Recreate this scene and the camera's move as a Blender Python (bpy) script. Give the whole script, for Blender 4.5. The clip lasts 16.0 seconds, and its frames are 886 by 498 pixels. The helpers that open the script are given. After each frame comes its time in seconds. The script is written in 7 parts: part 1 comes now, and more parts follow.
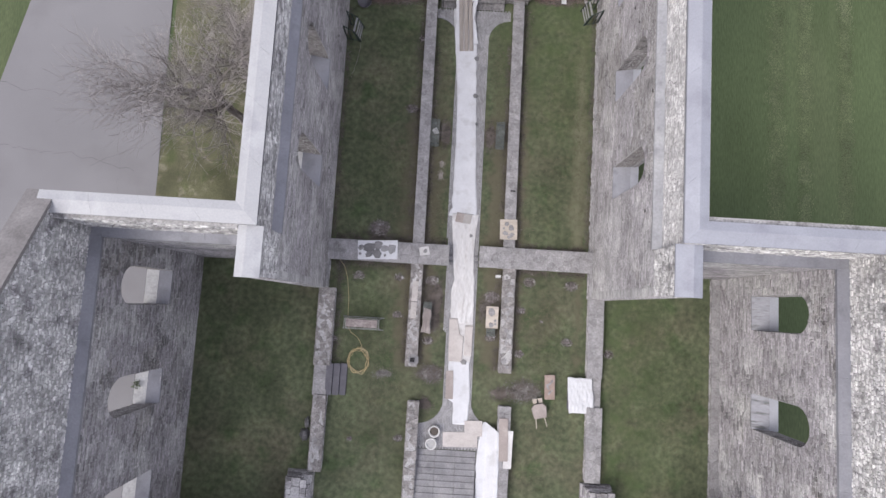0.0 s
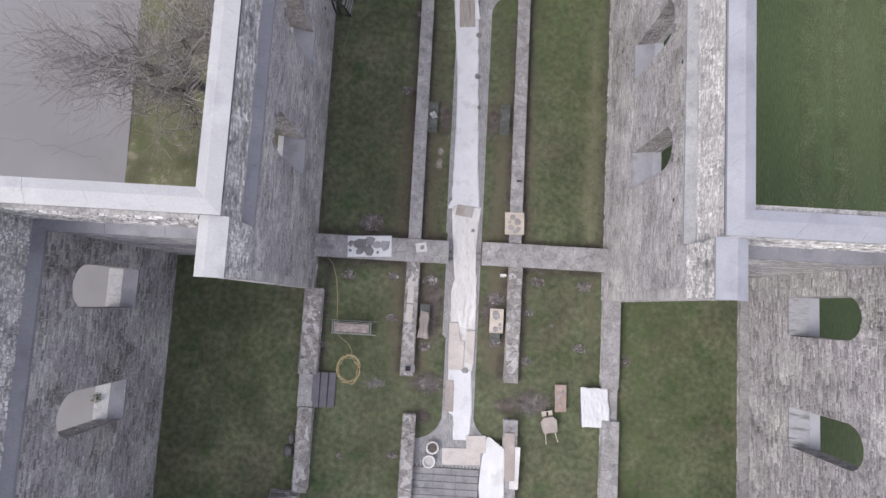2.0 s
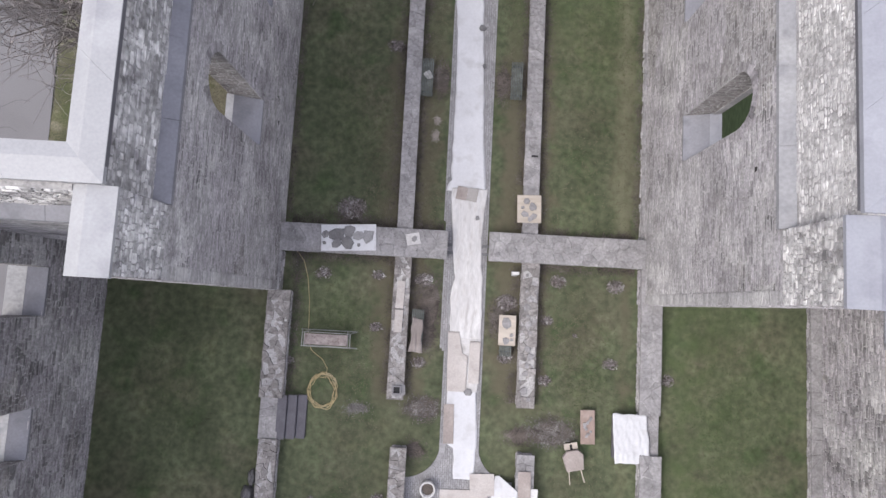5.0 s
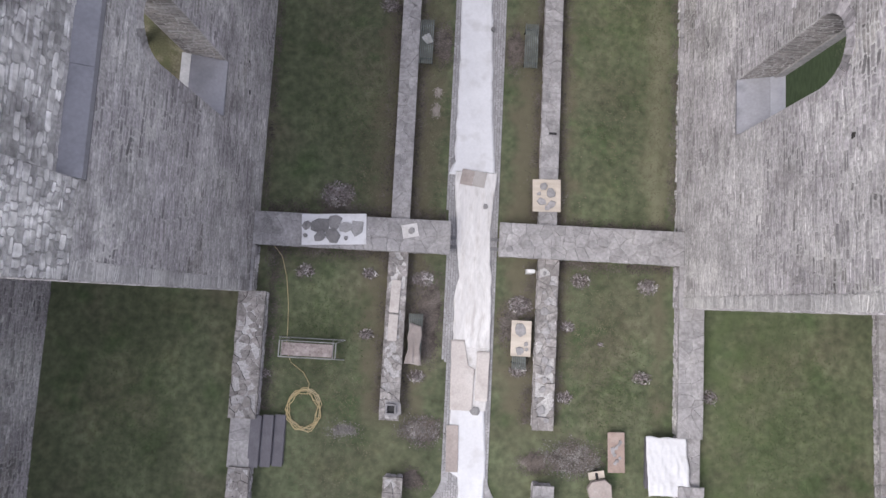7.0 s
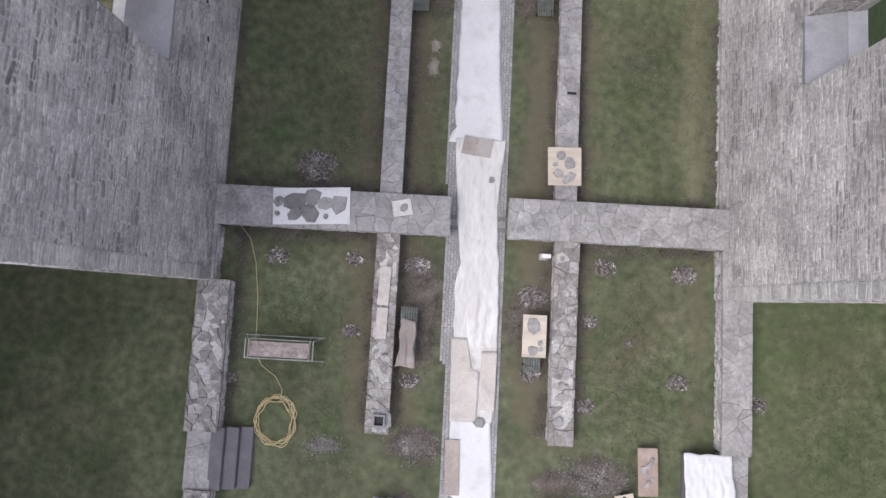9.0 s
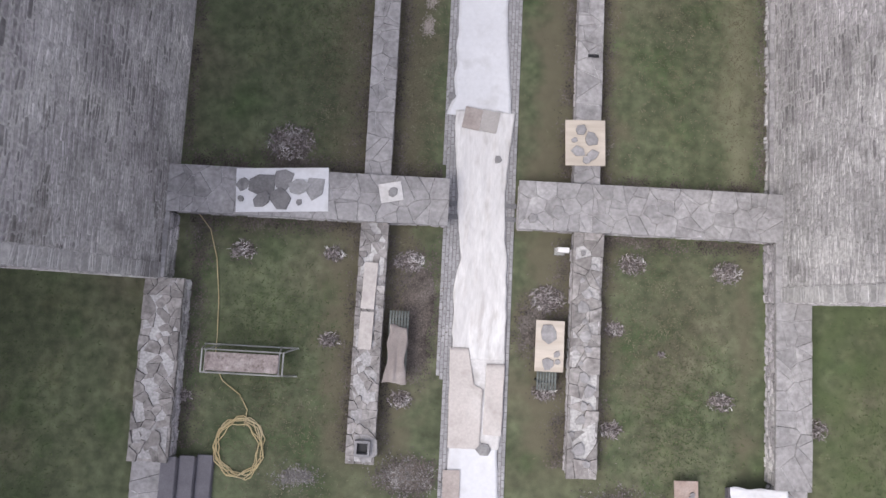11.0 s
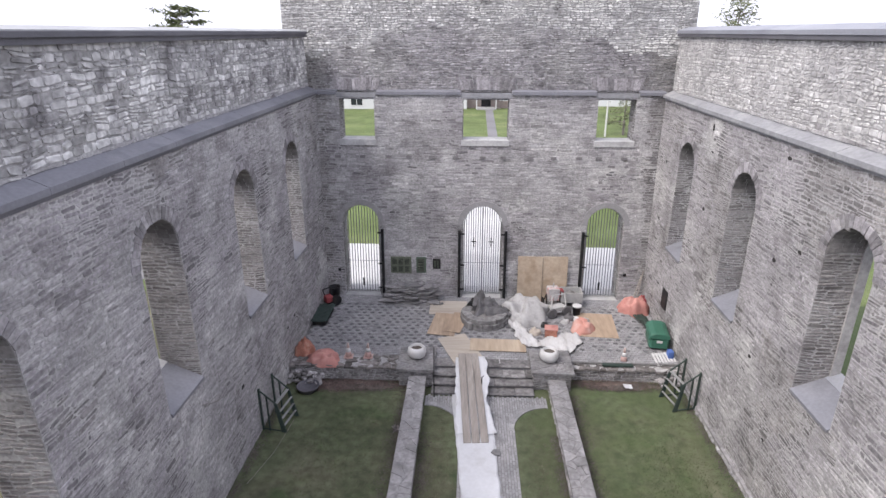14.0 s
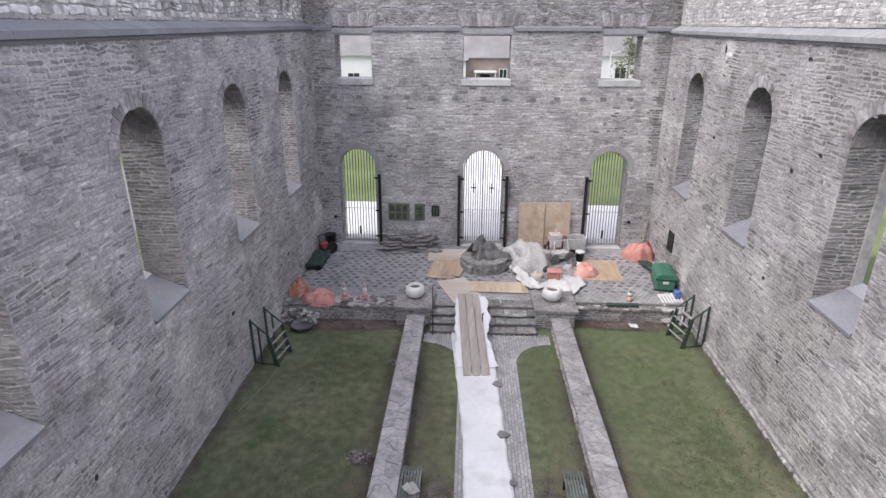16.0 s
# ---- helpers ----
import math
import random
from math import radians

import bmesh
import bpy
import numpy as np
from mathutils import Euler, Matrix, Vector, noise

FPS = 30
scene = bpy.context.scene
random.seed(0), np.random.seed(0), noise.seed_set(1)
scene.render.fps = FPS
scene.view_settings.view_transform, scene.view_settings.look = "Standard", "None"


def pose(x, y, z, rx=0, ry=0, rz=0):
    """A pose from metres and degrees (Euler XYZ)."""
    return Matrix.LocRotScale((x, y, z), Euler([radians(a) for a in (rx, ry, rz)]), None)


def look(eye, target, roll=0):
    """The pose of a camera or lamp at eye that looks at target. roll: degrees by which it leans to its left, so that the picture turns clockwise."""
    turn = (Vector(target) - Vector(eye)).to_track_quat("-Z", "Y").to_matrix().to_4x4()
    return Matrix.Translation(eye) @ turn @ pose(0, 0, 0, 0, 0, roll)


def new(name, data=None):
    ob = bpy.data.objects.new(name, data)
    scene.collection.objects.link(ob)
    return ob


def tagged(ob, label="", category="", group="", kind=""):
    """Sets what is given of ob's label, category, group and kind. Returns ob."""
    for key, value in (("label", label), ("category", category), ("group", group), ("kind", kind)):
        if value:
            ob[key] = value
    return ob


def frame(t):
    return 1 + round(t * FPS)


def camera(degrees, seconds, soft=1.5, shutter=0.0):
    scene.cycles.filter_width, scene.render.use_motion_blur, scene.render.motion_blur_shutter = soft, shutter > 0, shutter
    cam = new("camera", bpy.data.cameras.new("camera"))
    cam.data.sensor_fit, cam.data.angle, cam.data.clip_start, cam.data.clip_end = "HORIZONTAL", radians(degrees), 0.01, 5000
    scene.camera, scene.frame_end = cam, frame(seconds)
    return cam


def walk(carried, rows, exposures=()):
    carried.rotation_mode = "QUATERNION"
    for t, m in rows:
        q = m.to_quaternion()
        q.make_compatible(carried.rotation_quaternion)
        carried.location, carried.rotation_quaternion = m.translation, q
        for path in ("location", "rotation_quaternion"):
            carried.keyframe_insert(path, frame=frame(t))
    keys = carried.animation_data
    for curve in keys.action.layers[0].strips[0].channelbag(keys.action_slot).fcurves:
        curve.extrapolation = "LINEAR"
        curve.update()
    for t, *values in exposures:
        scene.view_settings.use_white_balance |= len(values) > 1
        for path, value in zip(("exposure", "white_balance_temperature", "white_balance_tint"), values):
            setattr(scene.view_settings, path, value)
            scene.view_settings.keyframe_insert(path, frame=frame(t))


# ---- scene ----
cam = camera(75.63, 16.0)
PATH = [
    (0.00, -1.050, -0.478, 36.490, 5.70, -0.12, 3.42),
    (0.50, -1.027, -0.418, 36.020, 5.71, -0.11, 3.37),
    (1.00, -1.017, -0.398, 35.301, 5.76, -0.10, 3.38),
    (1.50, -0.989, -0.374, 34.075, 5.74, -0.06, 3.37),
    (2.00, -0.966, -0.286, 32.978, 5.61, -0.06, 3.31),
    (2.50, -0.951, -0.282, 31.887, 5.53, -0.01, 3.29),
    (3.00, -0.951, -0.265, 30.868, 5.50, 0.00, 3.27),
    (3.50, -0.941, -0.256, 29.760, 5.52, 0.01, 3.28),
    (4.00, -0.873, -0.186, 28.690, 5.50, -0.02, 3.24),
    (6.50, -0.859, 0.290, 23.519, 5.34, -0.08, 3.17),
    (7.00, -0.966, 0.236, 22.618, 5.28, -0.09, 3.13),
    (7.50, -1.018, 0.151, 21.727, 5.18, -0.13, 3.12),
    (8.00, -1.016, 0.098, 20.881, 5.18, -0.16, 3.11),
    (8.50, -0.998, 0.014, 19.858, 5.09, -0.15, 3.12),
    (9.00, -0.925, -0.002, 19.032, 5.09, -0.18, 3.15),
    (10.10, -0.873, 0.041, 17.281, 5.09, -0.18, 3.15),
    (11.05, -0.830, 0.076, 15.841, 5.09, -0.18, 3.15),
    (11.30, -0.818, 0.086, 15.451, 8.13, -0.18, 3.15),
    (11.50, -0.809, 0.094, 15.140, 12.93, 0.02, 3.20),
    (12.00, -0.804, -0.053, 14.847, 26.92, 0.08, 3.12),
    (12.50, -0.796, -0.186, 14.536, 40.96, 0.11, 3.14),
    (13.00, -0.719, -0.226, 14.185, 54.91, 0.18, 3.14),
    (13.30, -0.690, -0.265, 14.071, 63.49, 0.16, 3.14),
    (13.50, -0.671, -0.291, 13.995, 66.99, 0.15, 3.14),
    (14.00, -0.690, -0.379, 13.931, 69.18, 0.07, 3.09),
    (14.50, -0.702, -0.398, 13.769, 69.20, 0.04, 3.06),
    (15.00, -0.695, -0.405, 13.367, 69.09, -0.02, 3.05),
    (15.50, -0.739, -0.396, 12.087, 68.74, -0.07, 2.94),
    (16.00, -0.756, -0.407, 11.438, 68.39, -0.12, 2.92),
]
walk(cam, [(t, pose(x, y, z, rx, ry, rz)) for t, x, y, z, rx, ry, rz in PATH], [(0.0, 0.86), (4.0, 0.9), (9.0, 0.97), (12.4, 1.08), (13.0, 1.22), (13.5, 1.32), (14.0, 1.14), (15.0, 1.0), (15.5, 1.1), (16.0, 1.24)])
# ---- light and sky ----
world = bpy.data.worlds.new("overcast_sky")
scene.world = world
world.use_nodes = True
wn = world.node_tree.nodes
sky = wn.new("ShaderNodeTexSky")
sky.sky_type = "NISHITA"
sky.sun_disc = False
sky.sun_elevation, sky.sun_rotation = radians(51.7), radians(-120.5)
sky.air_density, sky.dust_density, sky.ozone_density = 1.0, 6.0, 1.0
haze = wn.new("ShaderNodeMixRGB")
haze.blend_type = "MIX"
haze.inputs["Fac"].default_value = 0.75
haze.inputs["Color2"].default_value = (8.9, 9.05, 10.6, 1)
world.node_tree.links.new(sky.outputs[0], haze.inputs["Color1"])
world.node_tree.links.new(haze.outputs[0], wn["Background"].inputs["Color"])
wn["Background"].inputs["Strength"].default_value = 0.0885
sun = new("sun", bpy.data.lights.new("sun", "SUN"))
sun.data.energy, sun.data.angle, sun.data.color = 1.5, radians(36), (1.0, 0.96, 0.91)
sun.matrix_world = look((-34, -20, 50), (0, 0, 0))

# ---- materials ----
def node_mat(name, base, rough=0.85, metal=0.0, tones=(), scale=3.0, fine=40.0, amount=0.25, bump=0.3, bump_scale=30.0, island=0.0, piece=0.0, stretch=(1, 1, 1)):
    """A surface with two scales of noise in its colour, fine relief, and a tone of its own for each island or piece."""
    m = bpy.data.materials.new(name)
    m.use_nodes = True
    nt = m.node_tree
    bs = nt.nodes["Principled BSDF"]
    bs.inputs["Roughness"].default_value, bs.inputs["Metallic"].default_value = rough, metal
    bs.inputs["Specular IOR Level"].default_value = 0.25
    geo = nt.nodes.new("ShaderNodeNewGeometry")
    mp = nt.nodes.new("ShaderNodeMapping")
    mp.inputs["Scale"].default_value = stretch
    nt.links.new(geo.outputs["Position"], mp.inputs["Vector"])

    def noise_tex(s, detail):
        n = nt.nodes.new("ShaderNodeTexNoise")
        n.inputs["Scale"].default_value, n.inputs["Detail"].default_value = s, detail
        nt.links.new(mp.outputs[0], n.inputs["Vector"])
        return n

    def mix(mode, fac, a, b):
        x = nt.nodes.new("ShaderNodeMixRGB")
        x.blend_type = mode
        for key, v in (("Fac", fac), ("Color1", a), ("Color2", b)):
            if isinstance(v, (int, float)):
                x.inputs[key].default_value = v
            elif isinstance(v, tuple):
                x.inputs[key].default_value = (*v, 1)
            else:
                nt.links.new(v, x.inputs[key])
        return x.outputs[0]

    def ramp(src, lo, hi, a=0.0, b=1.0):
        r = nt.nodes.new("ShaderNodeMapRange")
        for k, v in zip(("From Min", "From Max", "To Min", "To Max"), (lo, hi, a, b)):
            r.inputs[k].default_value = v
        nt.links.new(src, r.inputs["Value"])
        return r.outputs[0]

    big, small = noise_tex(scale, 4), noise_tex(fine, 6)
    col = base
    for i, tone in enumerate(tones):
        n = noise_tex(scale * (0.6 + 0.9 * i), 5)
        col = mix("MIX", ramp(n.outputs[0], 0.50 + 0.03 * i, 0.66 + 0.03 * i), col, tone)
    grey = ramp(small.outputs[0], 0.3, 0.7, 1 - amount, 1 + amount)
    col = mix("MULTIPLY", 1.0, col, grey)
    col = mix("MULTIPLY", 1.0, col, ramp(big.outputs[0], 0.3, 0.7, 1 - amount * 0.7, 1 + amount * 0.7))
    if island:
        col = mix("MULTIPLY", 1.0, col, ramp(geo.outputs["Random Per Island"], 0, 1, 1 - island, 1 + island))
    if piece:
        info = nt.nodes.new("ShaderNodeObjectInfo")
        col = mix("MULTIPLY", 1.0, col, ramp(info.outputs["Random"], 0, 1, 1 - piece, 1 + piece))
    nt.links.new(col, bs.inputs["Base Color"])
    if bump:
        b = nt.nodes.new("ShaderNodeBump")
        b.inputs["Strength"].default_value, b.inputs["Distance"].default_value = bump, 0.02
        n = noise_tex(bump_scale, 8)
        nt.links.new(n.outputs[0], b.inputs["Height"])
        nt.links.new(b.outputs[0], bs.inputs["Normal"])
    return m


STONE = node_mat("limestone", (0.276, 0.26, 0.274), 0.9, tones=((0.36, 0.35, 0.347), (0.185, 0.175, 0.18)), scale=0.5, fine=9, amount=0.3, island=0.36, bump=0.5)
STONE_PIECE = node_mat("limestone_piece", (0.276, 0.26, 0.274), 0.9, tones=((0.36, 0.35, 0.347), (0.185, 0.175, 0.18)), scale=0.5, fine=9, amount=0.3, piece=0.36, bump=0.5)
STONE_PALE = node_mat("weathered_pale_limestone", (0.42, 0.41, 0.408), 0.9, tones=((0.52, 0.51, 0.50), (0.24, 0.23, 0.238)), scale=0.9, fine=5, amount=0.35, island=0.38, bump=0.5)
STONE_LIGHT = node_mat("lime_washed_limestone", (0.345, 0.332, 0.34), 0.9, tones=((0.43, 0.418, 0.418), (0.255, 0.243, 0.25)), scale=0.6, fine=7, amount=0.28, island=0.26, bump=0.5)
MORTAR = node_mat("lime_mortar", (0.335, 0.325, 0.328), 0.95, tones=((0.40, 0.39, 0.385), (0.21, 0.20, 0.203)), scale=0.6, fine=14, amount=0.28)
STONE_LIMEY = node_mat("mortar_smeared_limestone", (0.43, 0.42, 0.418), 0.9, tones=((0.50, 0.49, 0.482), (0.31, 0.30, 0.304)), scale=0.8, fine=6, amount=0.3, island=0.25, bump=0.5)
MORTAR_LIMEY = node_mat("pale_lime_mortar", (0.36, 0.35, 0.35), 0.95, tones=((0.41, 0.40, 0.395), (0.22, 0.21, 0.212)), scale=0.9, fine=10, amount=0.28)
MORTAR_PALE = node_mat("weathered_mortar", (0.31, 0.302, 0.302), 0.95, tones=((0.35, 0.34, 0.335), (0.15, 0.143, 0.143)), scale=0.9, fine=10, amount=0.3)
LEAD = node_mat("lead_grey_flashing", (0.205, 0.205, 0.23), 0.55, 0.1, tones=((0.245, 0.245, 0.268), (0.165, 0.165, 0.187)), scale=0.7, fine=12, amount=0.08, bump=0.1, bump_scale=6)
COPING = node_mat("sunlit_pale_coping", (0.315, 0.315, 0.325), 0.55, 0.05, tones=((0.35, 0.35, 0.36), (0.27, 0.27, 0.285)), scale=0.6, fine=14, amount=0.06, bump=0.1, bump_scale=6)
STONE_GABLE = node_mat("pale_gable_rubble", (0.47, 0.46, 0.455), 0.9, tones=((0.56, 0.55, 0.535), (0.31, 0.30, 0.305)), scale=0.7, fine=5, amount=0.3, island=0.3, bump=0.5)
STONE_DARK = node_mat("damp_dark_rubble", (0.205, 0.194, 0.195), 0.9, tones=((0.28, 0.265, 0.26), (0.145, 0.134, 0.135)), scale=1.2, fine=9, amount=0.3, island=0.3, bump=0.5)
# brown jamb stone, darkened further for the shade inside the openings
JAMB = node_mat("brown_jamb_shaded", (0.192, 0.18, 0.18), 0.9, tones=((0.24, 0.226, 0.223), (0.13, 0.12, 0.12)), scale=0.8, fine=9, amount=0.22, island=0.24, bump=0.5)
GRASS = node_mat("spring_lawn", (0.080, 0.092, 0.054), 0.95, tones=((0.101, 0.098, 0.066), (0.058, 0.080, 0.038), (0.097, 0.106, 0.061)), scale=0.42, fine=3.2, amount=0.34, bump=0.6, bump_scale=45)
# worn, browner grass in ragged bands along the low walls
gt = GRASS.node_tree
gsep = gt.nodes.new("ShaderNodeSeparateXYZ")
gt.links.new([n for n in gt.nodes if n.type == "NEW_GEOMETRY"][0].outputs["Position"], gsep.inputs[0])


def gmath(op, a, b=None):
    n = gt.nodes.new("ShaderNodeMath")
    n.operation = op
    for i, v in enumerate((a, b)):
        if isinstance(v, (int, float)):
            n.inputs[i].default_value = v
        elif v is not None:
            gt.links.new(v, n.inputs[i])
    return n.outputs[0]


gn = gt.nodes.new("ShaderNodeTexNoise")
gn.inputs["Scale"].default_value, gn.inputs["Detail"].default_value = 1.1, 6
gt.links.new([n for n in gt.nodes if n.type == "MAPPING"][0].outputs[0], gn.inputs["Vector"])
gd = gmath("ABSOLUTE", gmath("SUBTRACT", gmath("ABSOLUTE", gsep.outputs[0]), 2.75))
gw = gmath("SUBTRACT", gmath("ADD", gmath("MULTIPLY", gn.outputs[0], 2.6), 0.3), gd)
gy = gmath("MINIMUM", gmath("MAXIMUM", gmath("MULTIPLY", gmath("SUBTRACT", 15.0, gsep.outputs[1]), 0.25), 0.15), 1.0)
ge = gmath("SUBTRACT", gmath("ADD", gmath("MULTIPLY", gn.outputs[0], 1.6), -0.35), gmath("ABSOLUTE", gmath("SUBTRACT", gsep.outputs[0], 7.6)))
gw = gmath("MAXIMUM", gw, ge)
gf = gmath("MULTIPLY", gmath("MULTIPLY", gmath("MINIMUM", gmath("MAXIMUM", gmath("MULTIPLY", gw, 1.4), 0.0), 1.0), 0.78), gy)
gf = gmath("MULTIPLY", gf, gmath("MINIMUM", gmath("MAXIMUM", gmath("MULTIPLY", gmath("ADD", gsep.outputs[1], 5.4), 0.6), 0.25), 1.0))
gmix = gt.nodes.new("ShaderNodeMixRGB")
gmix.inputs["Color2"].default_value = (0.108, 0.094, 0.066, 1)
gbs = gt.nodes["Principled BSDF"]
gbs.inputs["Sheen Weight"].default_value, gbs.inputs["Sheen Roughness"].default_value = 0.25, 0.5
gbs.inputs["Sheen Tint"].default_value = (0.55, 0.62, 0.36, 1)
gold = gbs.inputs["Base Color"].links[0].from_socket


def gclamp(v):
    return gmath("MINIMUM", gmath("MAXIMUM", v, 0.0), 1.0)


def gtint(before, factor, colour):
    n = gt.nodes.new("ShaderNodeMixRGB")
    n.inputs["Color2"].default_value = (*colour, 1)
    gt.links.new(factor, n.inputs["Fac"])
    gt.links.new(before, n.inputs["Color1"])
    return n.outputs[0]


# fresher grass at the north end and in the east transept; a dry pale strip beside the east wall
gx, gyy = gsep.outputs[0], gsep.outputs[1]
gfresh = gmath("MAXIMUM", gmath("MULTIPLY", gclamp(gmath("MULTIPLY", gmath("SUBTRACT", gyy, 9.0), 0.16)), gclamp(gmath("SUBTRACT", gx, 1.0))), gmath("MULTIPLY", gclamp(gmath("MULTIPLY", gmath("SUBTRACT", 14.5, gx), 0.3)), gclamp(gmath("SUBTRACT", gx, 8.6))))
gold = gtint(gold, gmath("MULTIPLY", gmath("MULTIPLY", gfresh, 0.7), gclamp(gmath("MULTIPLY", gmath("SUBTRACT", gn.outputs[0], 0.3), 2.4))), (0.070, 0.098, 0.040))
gdry = gclamp(gmath("MULTIPLY", gmath("SUBTRACT", gmath("MULTIPLY", gn.outputs[0], 1.5), gmath("ADD", gmath("ABSOLUTE", gmath("SUBTRACT", gx, 7.35)), 0.2)), 1.8))
gdry = gmath("MULTIPLY", gmath("MULTIPLY", gdry, gclamp(gmath("MULTIPLY", gmath("SUBTRACT", 17.5, gyy), 0.4))), gclamp(gmath("SUBTRACT", gyy, 3.0)))
gt.links.new(gf, gmix.inputs["Fac"])
gt.links.new(gold, gmix.inputs["Color1"])
gt.links.new(gtint(gmix.outputs[0], gmath("MULTIPLY", gdry, 0.75), (0.165, 0.16, 0.108)), gbs.inputs["Base Color"])
LAWN_OUT = node_mat("outer_lawn", (0.058, 0.078, 0.036), 0.95, tones=((0.078, 0.094, 0.048), (0.050, 0.068, 0.030)), scale=0.25, fine=14, amount=0.2, bump=0.6, bump_scale=40, stretch=(1, 0.18, 1))
LEAD_GREY = node_mat("weathered_grey_flashing", (0.262, 0.262, 0.277), 0.6, 0.05, tones=((0.305, 0.305, 0.315), (0.21, 0.21, 0.225)), scale=0.9, fine=9, amount=0.12, bump=0.1, bump_scale=6)
FLAG = node_mat("flagstone", (0.25, 0.241, 0.247), 0.85, tones=((0.285, 0.275, 0.278), (0.21, 0.20, 0.205)), scale=1.7, fine=9, amount=0.2, piece=0.14, bump=0.5)
LEAD_PALE = node_mat("pale_lead_coping", (0.25, 0.255, 0.285), 0.55, 0.05, tones=((0.28, 0.285, 0.315), (0.22, 0.22, 0.25)), scale=0.6, fine=14, amount=0.06, bump=0.1, bump_scale=6)
ASPHALT = node_mat("worn_asphalt", (0.165, 0.16, 0.167), 0.9, tones=((0.18, 0.175, 0.182), (0.15, 0.145, 0.15)), scale=0.15, fine=18, amount=0.08)

# ---- building helpers ----
class Shape:
    """Collects corners and faces of one mesh."""

    def __init__(self):
        self.v, self.f = [], []

    def add(self, verts, faces):
        n = len(self.v)
        self.v += [tuple(p) for p in verts]
        self.f += [tuple(i + n for i in f) for f in faces]
        return self

    def box(self, x0, x1, y0, y1, z0, z1):
        return self.add([(x, y, z) for z in (z0, z1) for x, y in ((x0, y0), (x1, y0), (x1, y1), (x0, y1))],
                        [(3, 2, 1, 0), (4, 5, 6, 7), (0, 1, 5, 4), (1, 2, 6, 5), (2, 3, 7, 6), (3, 0, 4, 7)])

    def prism(self, pts, z0, z1, at=None):
        """An outline in the plane, counter-clockwise, carried from z0 to z1; at maps (u, v, w) to the world."""
        at = at or (lambda u, v, w: (u, v, w))
        n = len(pts)
        return self.add([at(u, v, z0) for u, v in pts] + [at(u, v, z1) for u, v in pts],
                        [tuple(range(n - 1, -1, -1)), tuple(range(n, 2 * n))] + [(i, (i + 1) % n, n + (i + 1) % n, n + i) for i in range(n)])

    def rod(self, a, b, r, sides=6, r2=None):
        a, b = Vector(a), Vector(b)
        d = (b - a).normalized()
        s = d.orthogonal().normalized()
        t = d.cross(s)
        ring = [(math.cos(2 * math.pi * i / sides), math.sin(2 * math.pi * i / sides)) for i in range(sides)]
        r2 = r if r2 is None else r2
        return self.add([a + r * (c * s + q * t) for c, q in ring] + [b + r2 * (c * s + q * t) for c, q in ring],
                        [(i, (i + 1) % sides, sides + (i + 1) % sides, sides + i) for i in range(sides)] + [tuple(range(sides - 1, -1, -1)), tuple(range(sides, 2 * sides))])

    def tube(self, pts, r, sides=6):
        for a, b in zip(pts, pts[1:]):
            self.rod(a, b, r, sides)
        return self

    def spin(self, profile, centre=(0, 0, 0), sides=16):
        """A turned body from (radius, height) pairs."""
        cx, cy, cz = centre
        v = [(cx + r * math.cos(2 * math.pi * i / sides), cy + r * math.sin(2 * math.pi * i / sides), cz + z) for r, z in profile for i in range(sides)]
        f = [(k * sides + i, k * sides + (i + 1) % sides, (k + 1) * sides + (i + 1) % sides, (k + 1) * sides + i) for k in range(len(profile) - 1) for i in range(sides)]
        return self.add(v, f + [tuple(range(sides - 1, -1, -1)), tuple((len(profile) - 1) * sides + i for i in range(sides))])


def put(name, shape, material, parent=None, label="", bevel=0.0, smooth=False, at=None):
    """Links a shape as one mesh object."""
    me = bpy.data.meshes.new(name)
    me.from_pydata(shape.v, [], shape.f)
    if bevel:
        bm = bmesh.new()
        bm.from_mesh(me)
        bmesh.ops.bevel(bm, geom=bm.edges[:], offset=bevel, segments=1, affect="EDGES", clamp_overlap=True)
        bm.to_mesh(me)
        bm.free()
    me.materials.append(material)
    if smooth:
        me.polygons.foreach_set("use_smooth", [True] * len(me.polygons))
    ob = new(name, me)
    if at is not None:
        ob.matrix_basis = at
    if parent is not None:
        ob.parent = parent
    return tagged(ob, label)


def thing(name, label, category, group="", at=None, kind=""):
    ob = new(name)
    ob.empty_display_size = 0.2
    if at is not None:
        ob.matrix_basis = at
    return tagged(ob, label, category, group, kind)



# ---- walls ----
def arch_points(u0, u1, spring, n=12):
    r, c = (u1 - u0) / 2, (u0 + u1) / 2
    return [(c - r * math.cos(math.pi * i / n), spring + r * math.sin(math.pi * i / n)) for i in range(n + 1)]


def wall_core(sh, at, length, z0, z1, depth, holes):
    """A wall with arched or square openings through it. holes: (u0, u1, sill, spring, arched)."""
    holes = sorted(holes)
    u = 0.0
    for u0, u1, sill, spring, arched in holes:
        if u0 > u + 1e-6:
            sh.prism([(u, z0), (u0, z0), (u0, z1), (u, z1)], 0, depth, at)
        if sill > z0 + 1e-6:
            sh.prism([(u0, z0), (u1, z0), (u1, sill), (u0, sill)], 0, depth, at)
        if arched:
            pts = arch_points(u0, u1, spring)
            for (a, b), (c, e) in zip(pts, pts[1:]):
                sh.prism([(a, b), (c, e), (c, z1), (a, z1)], 0, depth, at)
        elif spring < z1 - 1e-6:
            sh.prism([(u0, spring), (u1, spring), (u1, z1), (u0, z1)], 0, depth, at)
        u = u1
    if u < length - 1e-6:
        sh.prism([(u, z0), (length, z0), (length, z1), (u, z1)], 0, depth, at)
    return sh


